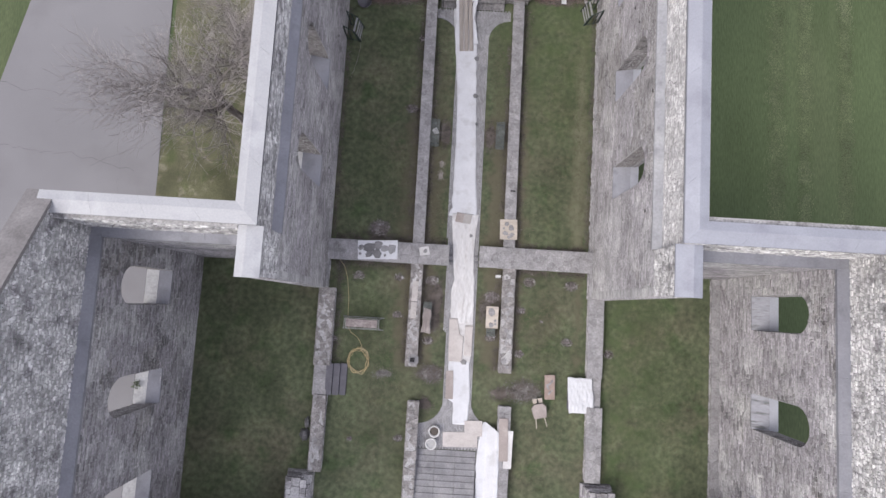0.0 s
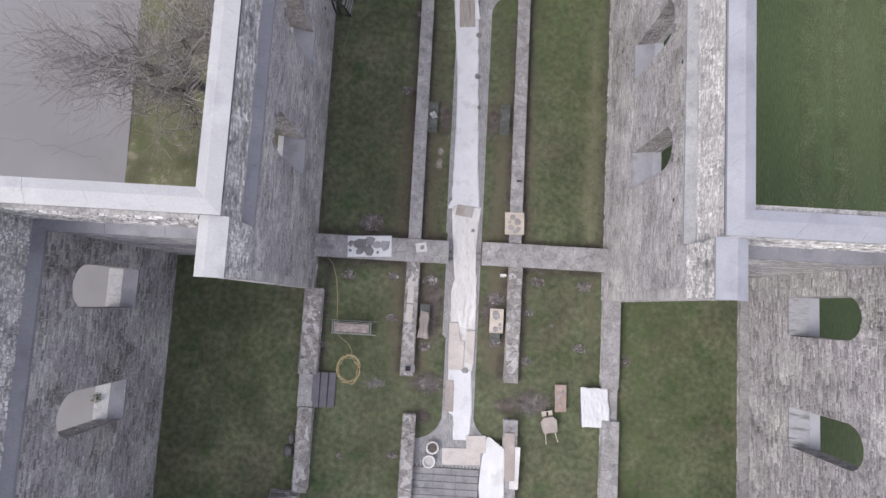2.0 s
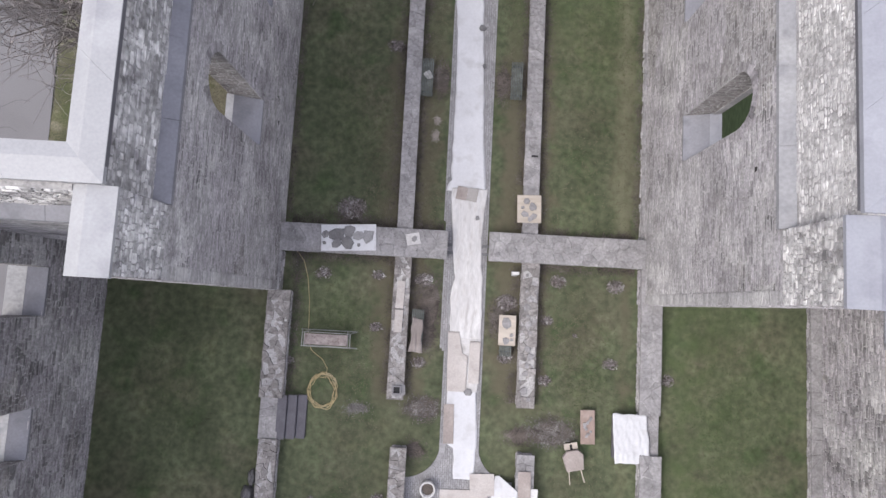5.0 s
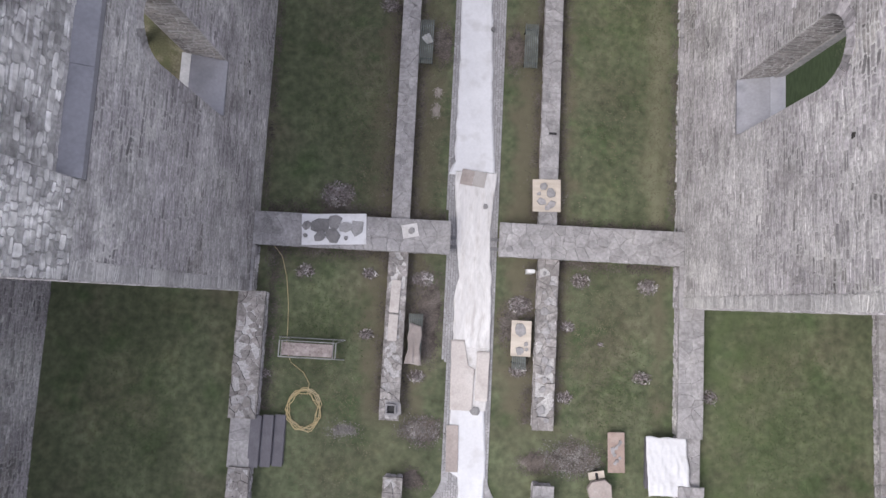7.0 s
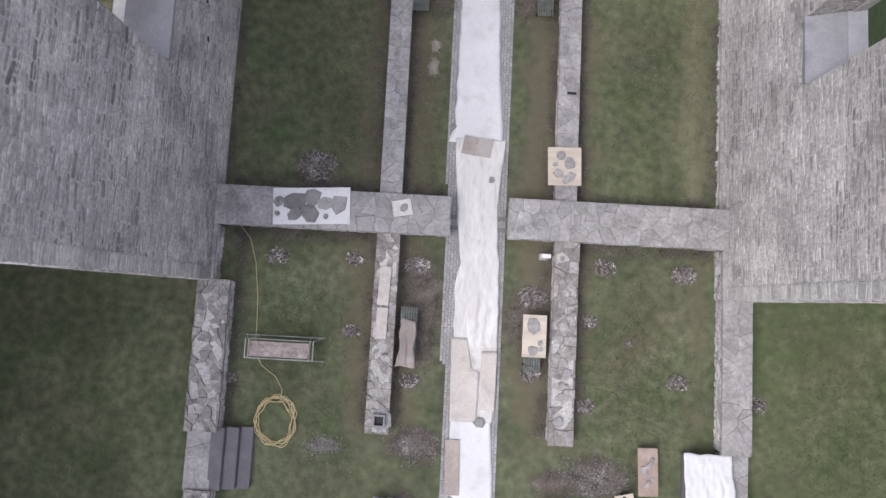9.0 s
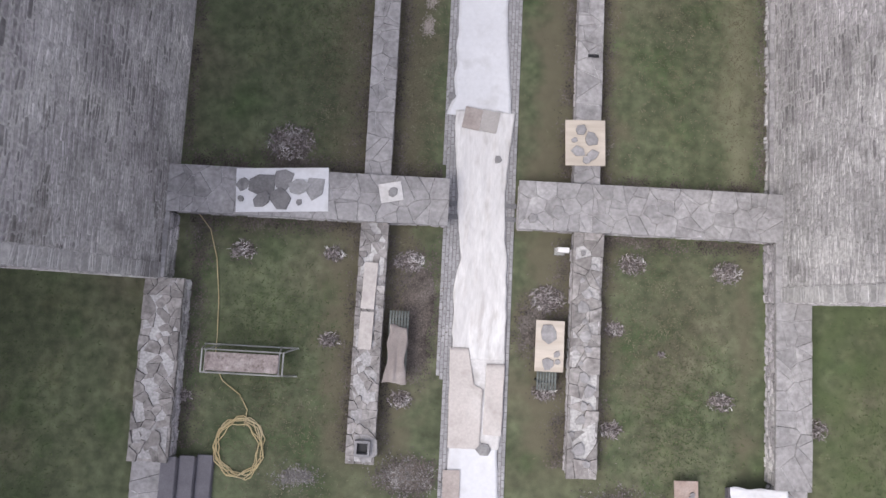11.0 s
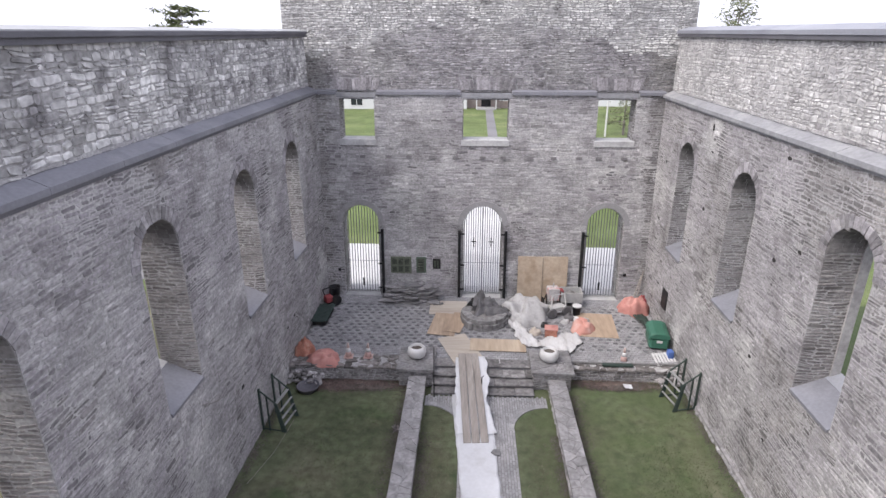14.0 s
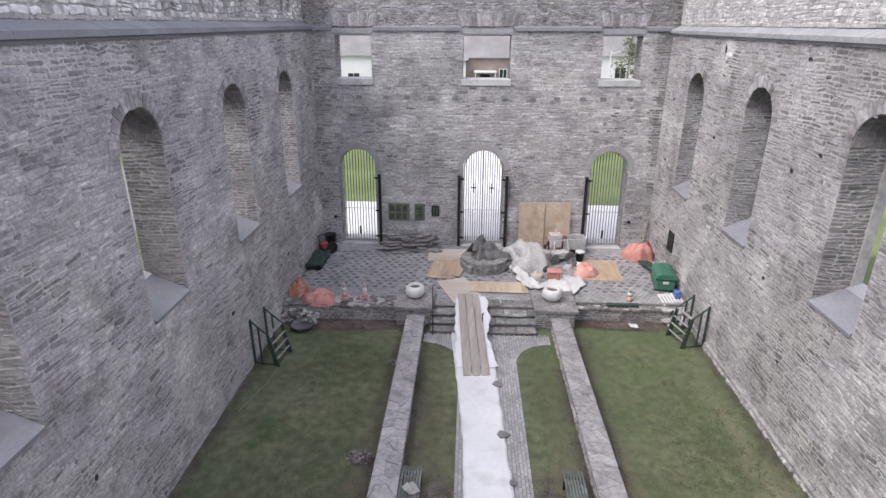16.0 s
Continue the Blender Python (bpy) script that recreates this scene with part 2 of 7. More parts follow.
def free_runs(length, z, holes, top=None, grow=0.0):
    """The stretches of a course at height z that no opening takes."""
    a, b = (0.0, length) if top is None else top(z)
    runs, u = [], a
    for u0, u1, sill, spring, arched in sorted(holes):
        r, c = (u1 - u0) / 2 + grow, (u0 + u1) / 2
        if z < sill or z > spring + (r if arched else 0):
            continue
        half = r if z < spring or not arched else math.sqrt(max(0, r * r - (z - spring) ** 2))
        if c - half > u:
            runs.append((u, c - half))
        u = max(u, c + half)
    if b > u:
        runs.append((u, b))
    return [q for q in runs if q[1] - q[0] > 0.04]


def one_stone(at, u0, u1, v0, v1, proud, r, jag=0.02):
    j = lambda s: r.uniform(-s, s)
    g = r.uniform(0.006, 0.02)
    warp = lambda u, v: v + 0.06 * noise.noise(Vector((u * 0.45, v * 0.6, 2.5))) + 0.055 * noise.noise(Vector((u * 2.3, v * 2.1, 7.5)))
    lift = proud * r.uniform(0.35, 1.0)
    a, b, c, d = u0 + g, u1 - g, v0 + g, v1 - g
    cu, cv = (b - a) * 0.5, (d - c) * 0.5
    cut = lambda: (min(cu * 0.8, r.uniform(0.01, 0.07)), min(cv * 0.85, r.uniform(0.008, 0.05)))
    k = [cut() for _ in range(4)]
    ring = [(a + k[0][0], c), (b - k[1][0], c), (b, c + k[1][1]), (b, d - k[2][1]), (b - k[2][0], d), (a + k[3][0], d), (a, d - k[3][1]), (a, c + k[0][1])]
    mu, mv = (a + b) / 2, (c + d) / 2
    e = 1 - min(0.25, 0.014 / max(cv, 0.02))
    turn = max(-.13, min(.13, r.gauss(0, .08))) * min(1, .2 / max(cu, .05))
    ring = [(mu + (u - mu) - turn * (v - mv) * .5, mv + (v - mv) * r.uniform(.86, 1.0) + turn * (u - mu)) for u, v in ring]
    front = [(mu + (u - mu) * (1 - 0.014 / max(cu, .03)) + j(jag * .4), mv + (v - mv) * e + j(jag * .3)) for u, v in ring]
    return [at(u, warp(u, v), 0.004) for u, v in ring] + [at(u, warp(u, v), -lift + j(min(.006, proud * .4))) for u, v in front]


STONE_FACES = [(4, 5, 6, 7), (0, 1, 5, 4), (1, 2, 6, 5), (2, 3, 7, 6), (3, 0, 4, 7)]
RUBBLE_FACES = [tuple(range(8, 16))] + [(i, (i + 1) % 8, 8 + (i + 1) % 8, 8 + i) for i in range(8)]


def stones(at, length, z0, z1, holes, seed, split=None, jag=0.026, size=(0.1, 0.62), rise=(0.055, 0.18), proud=0.04, top=None, keep=None):
    """Courses of rubble over a face; returns the joined shape, and the stones inside the stretch keep as a list."""
    r = random.Random(seed)
    sh, single = Shape(), []
    z = z0
    while z < z1 - 0.05:
        h = min(r.uniform(*rise), z1 - z)
        for a, b in free_runs(length, z + h / 2, holes, top, 0.0):
            u = a
            while u < b - 0.02:
                w = r.uniform(*size) * (0.6 + 3 * h)
                if b - u - w < 0.12:
                    w = b - u
                if h > 0.11 and r.random() < 0.3:
                    k = h * r.uniform(0.4, 0.6)
                    pair = [(z, z + k), (z + k, z + h)]
                else:
                    pair = [(z, z + h)]
                for p, q in pair:
                    if r.random() < 0.025:
                        continue
                    vs = one_stone(at, u, u + w, p, q, proud, r, jag)
                    if split and split(u + w / 2, z + h / 2):
                        single.append(vs)
                    elif keep and keep[0] < u < keep[1] and keep[2] < z < keep[3] and len(single) < 300:
                        single.append(vs)
                    else:
                        sh.add(vs, RUBBLE_FACES)
                u += w
        z += h
    return sh, single


def divide(sh, test):
    """Splits joined stones into those that pass a test of their place and the rest."""
    yes, no = Shape(), Shape()
    for k in range(0, len(sh.v), 16):
        vs = sh.v[k:k + 16]
        (yes if test(*vs[8]) else no).add(vs, RUBBLE_FACES)
    return yes, no


def arch_ring(at, u0, u1, spring, r, size=0.32):
    """The thin voussoirs over an opening, standing a little proud."""
    sh = Shape()
    rad, c = (u1 - u0) / 2, (u0 + u1) / 2
    n = max(9, int(math.pi * rad / 0.14))
    for i in range(n):
        a0, a1 = math.pi * (i + 0.04) / n, math.pi * (i + 0.96) / n
        out = rad + size * r.uniform(0.8, 1.15)
        lift = r.uniform(0.016, 0.03)
        q = [(rad - 0.005, a0), (out, a0), (out, a1), (rad - 0.005, a1)]
        back = [at(c - s * math.cos(t), spring + s * math.sin(t), 0.0) for s, t in q]
        front = [at(c - s * math.cos(t), spring + s * math.sin(t), -lift) for s, t in q]
        sh.add(back + front, STONE_FACES)
    return sh

# ---- ground ----
def sheet(name, x0, x1, y0, y1, z, material, label, step=None):
    sh = Shape()
    sh.add([(x0, y0, z), (x1, y0, z), (x1, y1, z), (x0, y1, z)], [(0, 1, 2, 3)])
    return tagged(put(name, sh, material), label, name.split("_")[0], kind="structure")


def rough_patch(name, x0, x1, y0, y1, z, material, label, seed, step=0.25, rise=0.03):
    """An uneven patch of lawn that stays a little proud of the wide ground sheet."""
    noise.seed_set(seed)
    nx, ny = max(2, int((x1 - x0) / step)), max(2, int((y1 - y0) / step))
    v = [(x0 + (x1 - x0) * i / nx, y0 + (y1 - y0) * j / ny, z + rise * noise.noise(Vector((x0 + (x1 - x0) * i / nx, y0 + (y1 - y0) * j / ny, seed)) * 0.7)) for j in range(ny + 1) for i in range(nx + 1)]
    f = [(j * (nx + 1) + i, j * (nx + 1) + i + 1, (j + 1) * (nx + 1) + i + 1, (j + 1) * (nx + 1) + i) for j in range(ny) for i in range(nx)]
    return tagged(put(name, Shape().add(v, f), material, smooth=True), label, "lawn", kind="structure")


sheet("ground", -2500, 2500, -2500, 2500, -0.06, LAWN_OUT, "wide mown green lawn round the ruin reaching the horizon")
rough_patch("lawn_nave", -8.6, 8.5, -14.5, 22, -0.02, GRASS, "patchy spring lawn with worn brown patches inside the walls", 3)
rough_patch("lawn_transept_west", -16.6, -8.4, -14.5, 2.2, -0.02, GRASS, "shaded green lawn inside the transept", 5)
rough_patch("lawn_transept_east", 8.4, 16.8, -14.5, 2.6, -0.02, GRASS, "green lawn inside the transept", 6)

# ---- great walls ----
KEPT = []          # stones set as pieces of their own, built last


def big_wall(name, label, at, length, z1, depth, holes, seed, rise=(0.06, 0.17), keep=None, rings=True, proud=0.01, jag=0.04, top=None, core=True, pale=None, damp_from=.27):
    wall = thing(name, label, "wall", kind="structure")
    if core:
        put("masonry", wall_core(Shape(), at, length, 0, z1, depth, holes), MORTAR, wall)
    sh, single = stones(at, length, 0.0, z1, holes, seed, keep=keep, proud=proud, top=top, rise=rise, jag=jag)
    if pale is not None:
        sp, sh = divide(sh, pale)
        tagged(put("pale_stones", sp, STONE_LIGHT, wall), "paler lime-washed patches of the rubble facing", kind="stuff")
        sd, sh = divide(sh, lambda x, y, z: noise.noise(Vector((x * .3 + 5, y * .3, z * .45 + seed))) + .25 * noise.noise(Vector((x * 2, y * 2, z * 3))) > damp_from)
        tagged(put("dark_stones", sd, STONE_DARK, wall), "darker damp patches of the rubble facing", kind="stuff")
    tagged(put("stone_facing", sh, STONE, wall), "grey coursed rubble limestone facing", kind="stuff")
    KEPT.append((wall, single))
    if rings:
        r = random.Random(seed + 50)
        for h in holes:
            if h[4]:
                put("arch_stones", arch_ring(at, h[0], h[1], h[3], r), STONE, wall, "arch of thin radiating stones")
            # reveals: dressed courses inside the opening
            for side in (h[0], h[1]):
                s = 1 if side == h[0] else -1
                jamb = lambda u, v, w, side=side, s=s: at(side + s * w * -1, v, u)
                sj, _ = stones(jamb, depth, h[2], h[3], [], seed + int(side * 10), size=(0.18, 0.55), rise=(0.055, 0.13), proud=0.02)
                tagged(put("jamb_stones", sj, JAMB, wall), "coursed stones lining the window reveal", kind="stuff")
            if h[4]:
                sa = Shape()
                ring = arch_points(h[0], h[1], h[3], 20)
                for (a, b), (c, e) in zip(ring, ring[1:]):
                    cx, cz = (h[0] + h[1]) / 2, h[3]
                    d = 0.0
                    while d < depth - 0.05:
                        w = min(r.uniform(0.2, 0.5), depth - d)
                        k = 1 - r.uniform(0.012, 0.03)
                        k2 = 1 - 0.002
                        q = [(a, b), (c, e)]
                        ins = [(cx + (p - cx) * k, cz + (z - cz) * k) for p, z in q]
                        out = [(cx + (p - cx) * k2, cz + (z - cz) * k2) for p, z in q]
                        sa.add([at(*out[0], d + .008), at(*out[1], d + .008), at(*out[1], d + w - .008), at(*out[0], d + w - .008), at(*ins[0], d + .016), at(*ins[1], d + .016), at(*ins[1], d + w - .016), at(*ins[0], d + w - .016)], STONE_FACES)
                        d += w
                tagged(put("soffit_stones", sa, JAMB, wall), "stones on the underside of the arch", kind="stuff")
    return wall


def sloping_sill(wall, at, u0, u1, z_in, z_out, depth, over=0.06, inner=0.62, slab_mat=None, sheet_mat=None):
    """A metal sheet that slopes down to the inside, turned down at its edge."""
    sh = Shape()
    a, b = u0 + 0.025, u1 - 0.025
    mid, zm = depth * inner, z_in + 0.015 + (z_out - z_in - 0.015) * inner
    slab = [(mid, zm - 0.15), (mid, zm + 0.012), (depth + 0.04, z_out + 0.02), (depth + 0.04, z_in - 0.02)]
    if inner < 1:
        put("sill_slab", Shape().add([at(a, z, w) for w, z in slab] + [at(b, z, w) for w, z in slab], [(0, 1, 2, 3), (7, 6, 5, 4), (0, 4, 5, 1), (1, 5, 6, 2), (2, 6, 7, 3), (3, 7, 4, 0)]), slab_mat or SILLSTONE, wall, "smooth slab at the outer edge of the sill")
    depth, z_out = mid, zm
    prof = [(-over, z_in - 0.07), (-over, z_in + 0.015), (depth, z_out), (depth, z_in - 0.02), (0.0, z_in - 0.02), (0.0, z_in - 0.07)]
    n = len(prof)
    sh.add([at(a, z, w) for w, z in prof] + [at(b, z, w) for w, z in prof], [tuple(range(n)), tuple(range(2 * n - 1, n - 1, -1))] + [(i, n + i, n + (i + 1) % n, (i + 1) % n) for i in range(n)])
    return put("window_sill", sh, sheet_mat or LEAD, wall, "grey sheet-metal sloping sill")


def flashing(name, wall, outline_at, u0, u1, w0, w1, z0, z1, rise, material, label, joint=2.4, saddle=False):
    """A long metal capping made of sheets with standing joints; it slopes by rise across its width."""
    sh = Shape()
    n = max(1, round((u1 - u0) / joint))
    for i in range(n):
        a, b = u0 + (u1 - u0) * i / n, u0 + (u1 - u0) * (i + 1) / n
        a, b = a + (0.004 if i else 0), b - (0.004 if i < n - 1 else 0)
        k = 0.004 * (i % 2)
        wm = w0 + 0.62 * (w1 - w0)
        p = [(w0, z0), (w1, z0), (w1, z1 + k), (wm, z1 + 2.2 * rise + k), (w0, z1 + k)] if saddle else [(w0, z0), (w1, z0), (w1, z1 + rise + k), ((w0 + w1) / 2, z1 + rise / 2 + k), (w0, z1 + k)]
        sh.add([outline_at(a, z, w) for w, z in p] + [outline_at(b, z, w) for w, z in p], [(0, 1, 2, 3, 4), (9, 8, 7, 6, 5), (0, 5, 6, 1), (1, 6, 7, 2), (2, 7, 8, 3), (3, 8, 9, 4), (4, 9, 5, 0)])
    return put(name, sh, material, wall, label)


W_ = 1.85
RAKE = node_mat("brownish_grey_coping", (0.175, 0.163, 0.162), 0.75, 0.0, tones=((0.205, 0.193, 0.19), (0.14, 0.13, 0.128)), scale=0.9, fine=10, amount=0.14, bump=0.15, bump_scale=8)
LEAD_STREAKED = node_mat("streaked_sill_metal", (0.24, 0.24, 0.265), 0.6, 0.05, tones=((0.275, 0.275, 0.295), (0.12, 0.12, 0.125)), scale=3.2, fine=12, amount=0.1, bump=0.1, bump_scale=6, stretch=(.22, 1, .5))
# dark metal for fascias, also colouring the shade under ledge and lintel
FASCIA = node_mat("dark_lead_and_shade", (0.115, 0.112, 0.125), 0.6, 0.1, tones=((0.145, 0.142, 0.155),), scale=0.8, amount=0.12, bump=0.1)
FLAG_PALE = node_mat("pale_dressed_stone", (0.33, 0.322, 0.325), 0.9, tones=((0.40, 0.39, 0.385), (0.25, 0.24, 0.245)), scale=0.6, fine=9, amount=0.18, island=0.2, bump=0.4)
SILLSTONE = node_mat("pale_sill_stone", (0.42, 0.415, 0.42), 0.8, tones=((0.48, 0.47, 0.47), (0.34, 0.335, 0.34)), scale=1.5, fine=10, amount=0.12, bump=0.2)
at_w = lambda u, v, w: (-8.42 - w, 0.25 + u, v)
at_e = lambda u, v, w: (8.3 + w, 0.5 + u, v)
west_c, east_c = (6.75, 12.45, 17.95, 23.3), (7.05, 12.75, 18.5, 24.0)
holes_w = [(c - 0.25 - W_ / 2, c - 0.25 + W_ / 2, 4.62, 9.65 - W_ / 2, True) for c in west_c]
holes_e = [(c - 0.5 - W_ / 2, c - 0.5 + W_ / 2, 4.6, 9.6 - W_ / 2, True) for c in east_c]
wall_w = big_wall("wall_west", "tall grey rubble stone nave wall with arched window openings", at_w, 27.6, 11.25, 1.15, holes_w, 11, (0.06, 0.17), keep=(1.0, 5.2, 6.0, 9.5), pale=lambda x, y, z: noise.noise(Vector((y * .35, z * .3, 4.0))) + .3 * noise.noise(Vector((y * 2.1, z * 3, 9.0))) > .08)
wall_e = big_wall("wall_east", "tall grey rubble stone nave wall with arched window openings", at_e, 27.3, 11.1, 1.15, holes_e, 12, (0.06, 0.17), keep=(1.0, 5.2, 6.0, 9.5), pale=lambda x, y, z: 1.1 * noise.noise(Vector((y * .3, z * .3, 14.0))) + .3 * noise.noise(Vector((y * 2.1, z * 3, 9.0))) > min(.5, (y - 5.5) * .2 - (2.5 - z) * .1), damp_from=.14)
def mitred_coping(wall, s, inner, ridge, outer, far, low, crest, across, material):
    """Sheet-metal coping round a corner: along the nave wall, then along the transept wall, with a ridge, seams and a mitre."""
    for along_nave in (True, False):
        sh = Shape()
        start = [e[1] if along_nave else e[0] for e in (inner, ridge, outer)]
        end = far if along_nave else across
        n = max(1, round(abs(end - start[0]) / 2.4))
        for i in range(n):
            ends = []
            for f, gap in ((i / n, .003 if i else 0), ((i + 1) / n, -.003 if i < n - 1 else 0)):
                pts = []
                for e, st, top in zip((inner, ridge, outer), start, (low, crest, low)):
                    q = st + (end - st) * f + (gap if end > st else -gap)
                    x, y = (e[0], q) if along_nave else (q, e[1])
                    pts.append((s * x, y, top + .003 * (i % 2)))
                ends.append([(*pts[0][:2], low - .13), *pts, (*pts[2][:2], low - .13)])
            sh.add(ends[0] + ends[1], [(0, 1, 2, 3, 4), (9, 8, 7, 6, 5)] + [(k, k + 5, (k + 1) % 5 + 5, (k + 1) % 5) for k in range(5)])
        put("coping" if along_nave else "transept_coping", sh, material, wall, "pale sheet-metal coping with a low ridge and seams")


def window_frame(wall, at, h, depth, band=0.1, w0=0.3):
    """Dressed grey stone round the outer edge of an opening, standing into it."""
    rad, c = (h[1] - h[0]) / 2, (h[0] + h[1]) / 2
    sh = Shape()
    pts = [(h[0], h[2] + .3), *arch_points(h[0], h[1], h[3], 14), (h[1], h[2] + .3)]
    ins = [(c + (u - c) * (1 - band / rad), v if v <= h[3] else h[3] + (v - h[3]) * (1 - band / rad)) for u, v in pts]
    for p, q, a, b in zip(pts, pts[1:], ins, ins[1:]):
        sh.prism([a, b, q, p], depth - w0, depth + 0.01, at)
    put("window_surround", sh, FLAG_PALE, wall, "smooth grey stone surround at the outer edge of the opening")


DEPTH = 1.15
for wall, at, holes, s, length, pier, z_ledge, seed in ((wall_w, at_w, holes_w, -1, 27.6, 2.04, 11.3, 21), (wall_e, at_e, holes_e, 1, 27.3, 2.07, 11.15, 22)):
    up, lip = (0.36, -0.08) if s < 0 else (0.27, -0.13)
    for h in holes:
        sloping_sill(wall, at, h[0], h[1], h[2], h[2] + 0.55, DEPTH, inner=0.82 if s < 0 else 0.7, slab_mat=None if s < 0 else LEAD_PALE)
        if s > 0:
            window_frame(wall, at, h, DEPTH, 0.07, 0.24)
    out = 0.98
    z_top = z_ledge - 0.05
    at_up = lambda u, v, w, at=at, up=up: at(u, v, w + up)
    sh = Shape()
    sh.prism([(pier, z_top), (length, z_top), (length, 13.87), (pier, 13.87)], 0, DEPTH - up, at_up)
    sh.prism([(0, z_top), (pier, z_top), (pier, 13.6), (0, 13.6)], 0, out, at)
    put("masonry_upper", sh, MORTAR_PALE if s < 0 else MORTAR_LIMEY, wall)
    su, _ = stones(lambda u, v, w, f=at_up, p=pier: f(u + p, v, w), length - pier, z_ledge + 0.15, 13.85, [], seed, size=(0.13, 0.44) if s < 0 else (0.1, 0.36), rise=(0.075, 0.23) if s < 0 else (0.06, 0.19), proud=0.034 if s < 0 else 0.02, jag=0.06)
    tagged(put("upper_stones", su, STONE_PALE if s < 0 else STONE_LIMEY, wall), "pale weathered rubble of the upper wall", kind="stuff")
    sp, _ = stones(at, pier, z_top + .02, 13.6, [], seed + 3, size=(0.1, 0.3), rise=(0.08, 0.23), proud=0.04, jag=0.05)
    tagged(put("pier_stones", sp, STONE_PALE, wall), "pale weathered rubble at the top of the pier", kind="stuff")
    # quoin strip at the wall's end, a little proud
    put("quoin_bed", Shape().prism([(0.0, 0.0), (0.42, 0.0), (0.42, z_top), (0.0, z_top)], -0.03, 0.0, at), MORTAR, wall)
    sq, _ = stones(lambda u, v, w, at=at: at(u, v, w - 0.03), 0.42, 0.0, z_top, [], seed + 7, size=(0.3, 0.6), rise=(0.12, 0.3), proud=0.012)
    tagged(put("quoin_stones", sq, FLAG_PALE, wall), "squared pale stones at the end of the wall", kind="stuff")
    # broken end face of the wall towards the crossing
    end_at = lambda u, v, w, at=at: at(w, v, u)
    se, _ = stones(end_at, out, 0.0, 13.6, [], seed + 5, proud=0.03)
    tagged(put("end_stones", se, STONE, wall), "coursed stones on the end of the wall", kind="stuff")
    # west ledge takes bluer, darker metal: the shade on it is in the colour
    flashing("ledge", wall, at, pier + 0.02, length, lip, up + 0.03, z_ledge - 0.13, z_ledge, 0.2, LEAD if s < 0 else LEAD_GREY, "grey sheet-metal ledge flashing")
    # west moulding is coloured dark like the ledge's shaded underside
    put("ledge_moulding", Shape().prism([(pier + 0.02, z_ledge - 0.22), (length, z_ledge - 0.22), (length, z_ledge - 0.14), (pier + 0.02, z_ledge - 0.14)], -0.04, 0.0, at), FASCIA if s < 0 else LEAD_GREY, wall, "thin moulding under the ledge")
    inner, ridge, outer = ((8.6, 2.29), (9.14, 2.83), (9.52, 3.2)) if s < 0 else ((8.42, 2.6), (8.95, 3.13), (9.38, 3.52))
    # west coping is paler: the light on its slope is in the colour
    mitred_coping(wall, s, inner, ridge, outer, 27.85, 13.98, 14.06 if s < 0 else 14.13, 17.4, COPING if s < 0 else LEAD_PALE)
    if s < 0:
        # thin strip added to darken the lip of the west coping
        put("drip_edge", Shape().prism([(pier + .4, 13.85), (length, 13.85), (length, 13.955), (pier + .4, 13.955)], up - 0.12 - .065, up - 0.10, at), FASCIA, wall, "added dark strip over the front face of the coping")
    fil, rf = Shape(), random.Random(seed + 40)
    u = pier + .02
    while u < length - .3:
        q, e = u + rf.uniform(.18, .5), rf.uniform(.02, .055)
        fil.prism([(up - e, z_ledge + .2), (up + .05, z_ledge + .2), (up + .05, z_ledge + .24 + e), (up - .03, z_ledge + .24 + e)], u, q, lambda w, v, uu, at=at: at(uu, v, w))
        u = q
    tagged(put("mortar_fillet", fil, MORTAR, wall), "pale uneven mortar fillet above the ledge", kind="stuff")
    # strip added to darken the coping's inner side
    put("fascia", Shape().prism([(pier + .1, 13.72), (length, 13.72), (length, 13.86), (pier + .1, 13.86)], up - 0.12, up - 0.06, at), FASCIA, wall, "added dark lead strip below the coping")
    flashing("pier_coping", wall, at, -0.06, pier, -0.03 if s < 0 else -0.1, out + 0.02, 13.6, 13.7, 0.06, COPING if s < 0 else LEAD_PALE, "pale sheet-metal coping on the pier", saddle=True)

# putlog holes in both nave walls: near-black plates stand for the shade inside
HOLE = node_mat("hole_shade", (0.035, 0.032, 0.032), 0.95, amount=0.2, bump=0)
rh = random.Random(77)
for wall, at, holes in ((wall_w, at_w, holes_w), (wall_e, at_e, holes_e)):
    for _ in range(11):
        u, v = rh.uniform(2.5, 26.5), rh.choice((2.4, 5.6, 8.0, 9.9)) + rh.uniform(-.25, .25)
        if any(h[0] - .5 < u < h[1] + .5 for h in holes) and v > 4.2:
            continue
        w, h = rh.uniform(.08, .17), rh.uniform(.07, .12)
        put("putlog_hole", Shape().prism([(u, v), (u + w, v + .02), (u + w * .9, v + h), (u + .02, v + h * .9)], -0.028, 0.0, at), HOLE, wall, "small dark plate for the shade in a putlog hole")

# ragged pockets of lost stone, their shade coloured on proud plates
for u, v, w, h in ((21.2, 10.45, .1, .26), (15.6, 10.5, .2, .11), (9.6, 10.4, .2, .13), (20.9, 7.4, .15, .14), (15.3, 7.5, .16, .14), (15.5, 4.1, .14, .12)):
    put("putlog_hole", Shape().prism([(u, v + .04), (u + w * .6, v), (u + w, v + h * .4), (u + w * .8, v + h), (u + w * .2, v + h * .85)], -0.03, 0.0, at_e), HOLE, wall_e, "ragged dark plate for the shade in a pocket of lost stone")

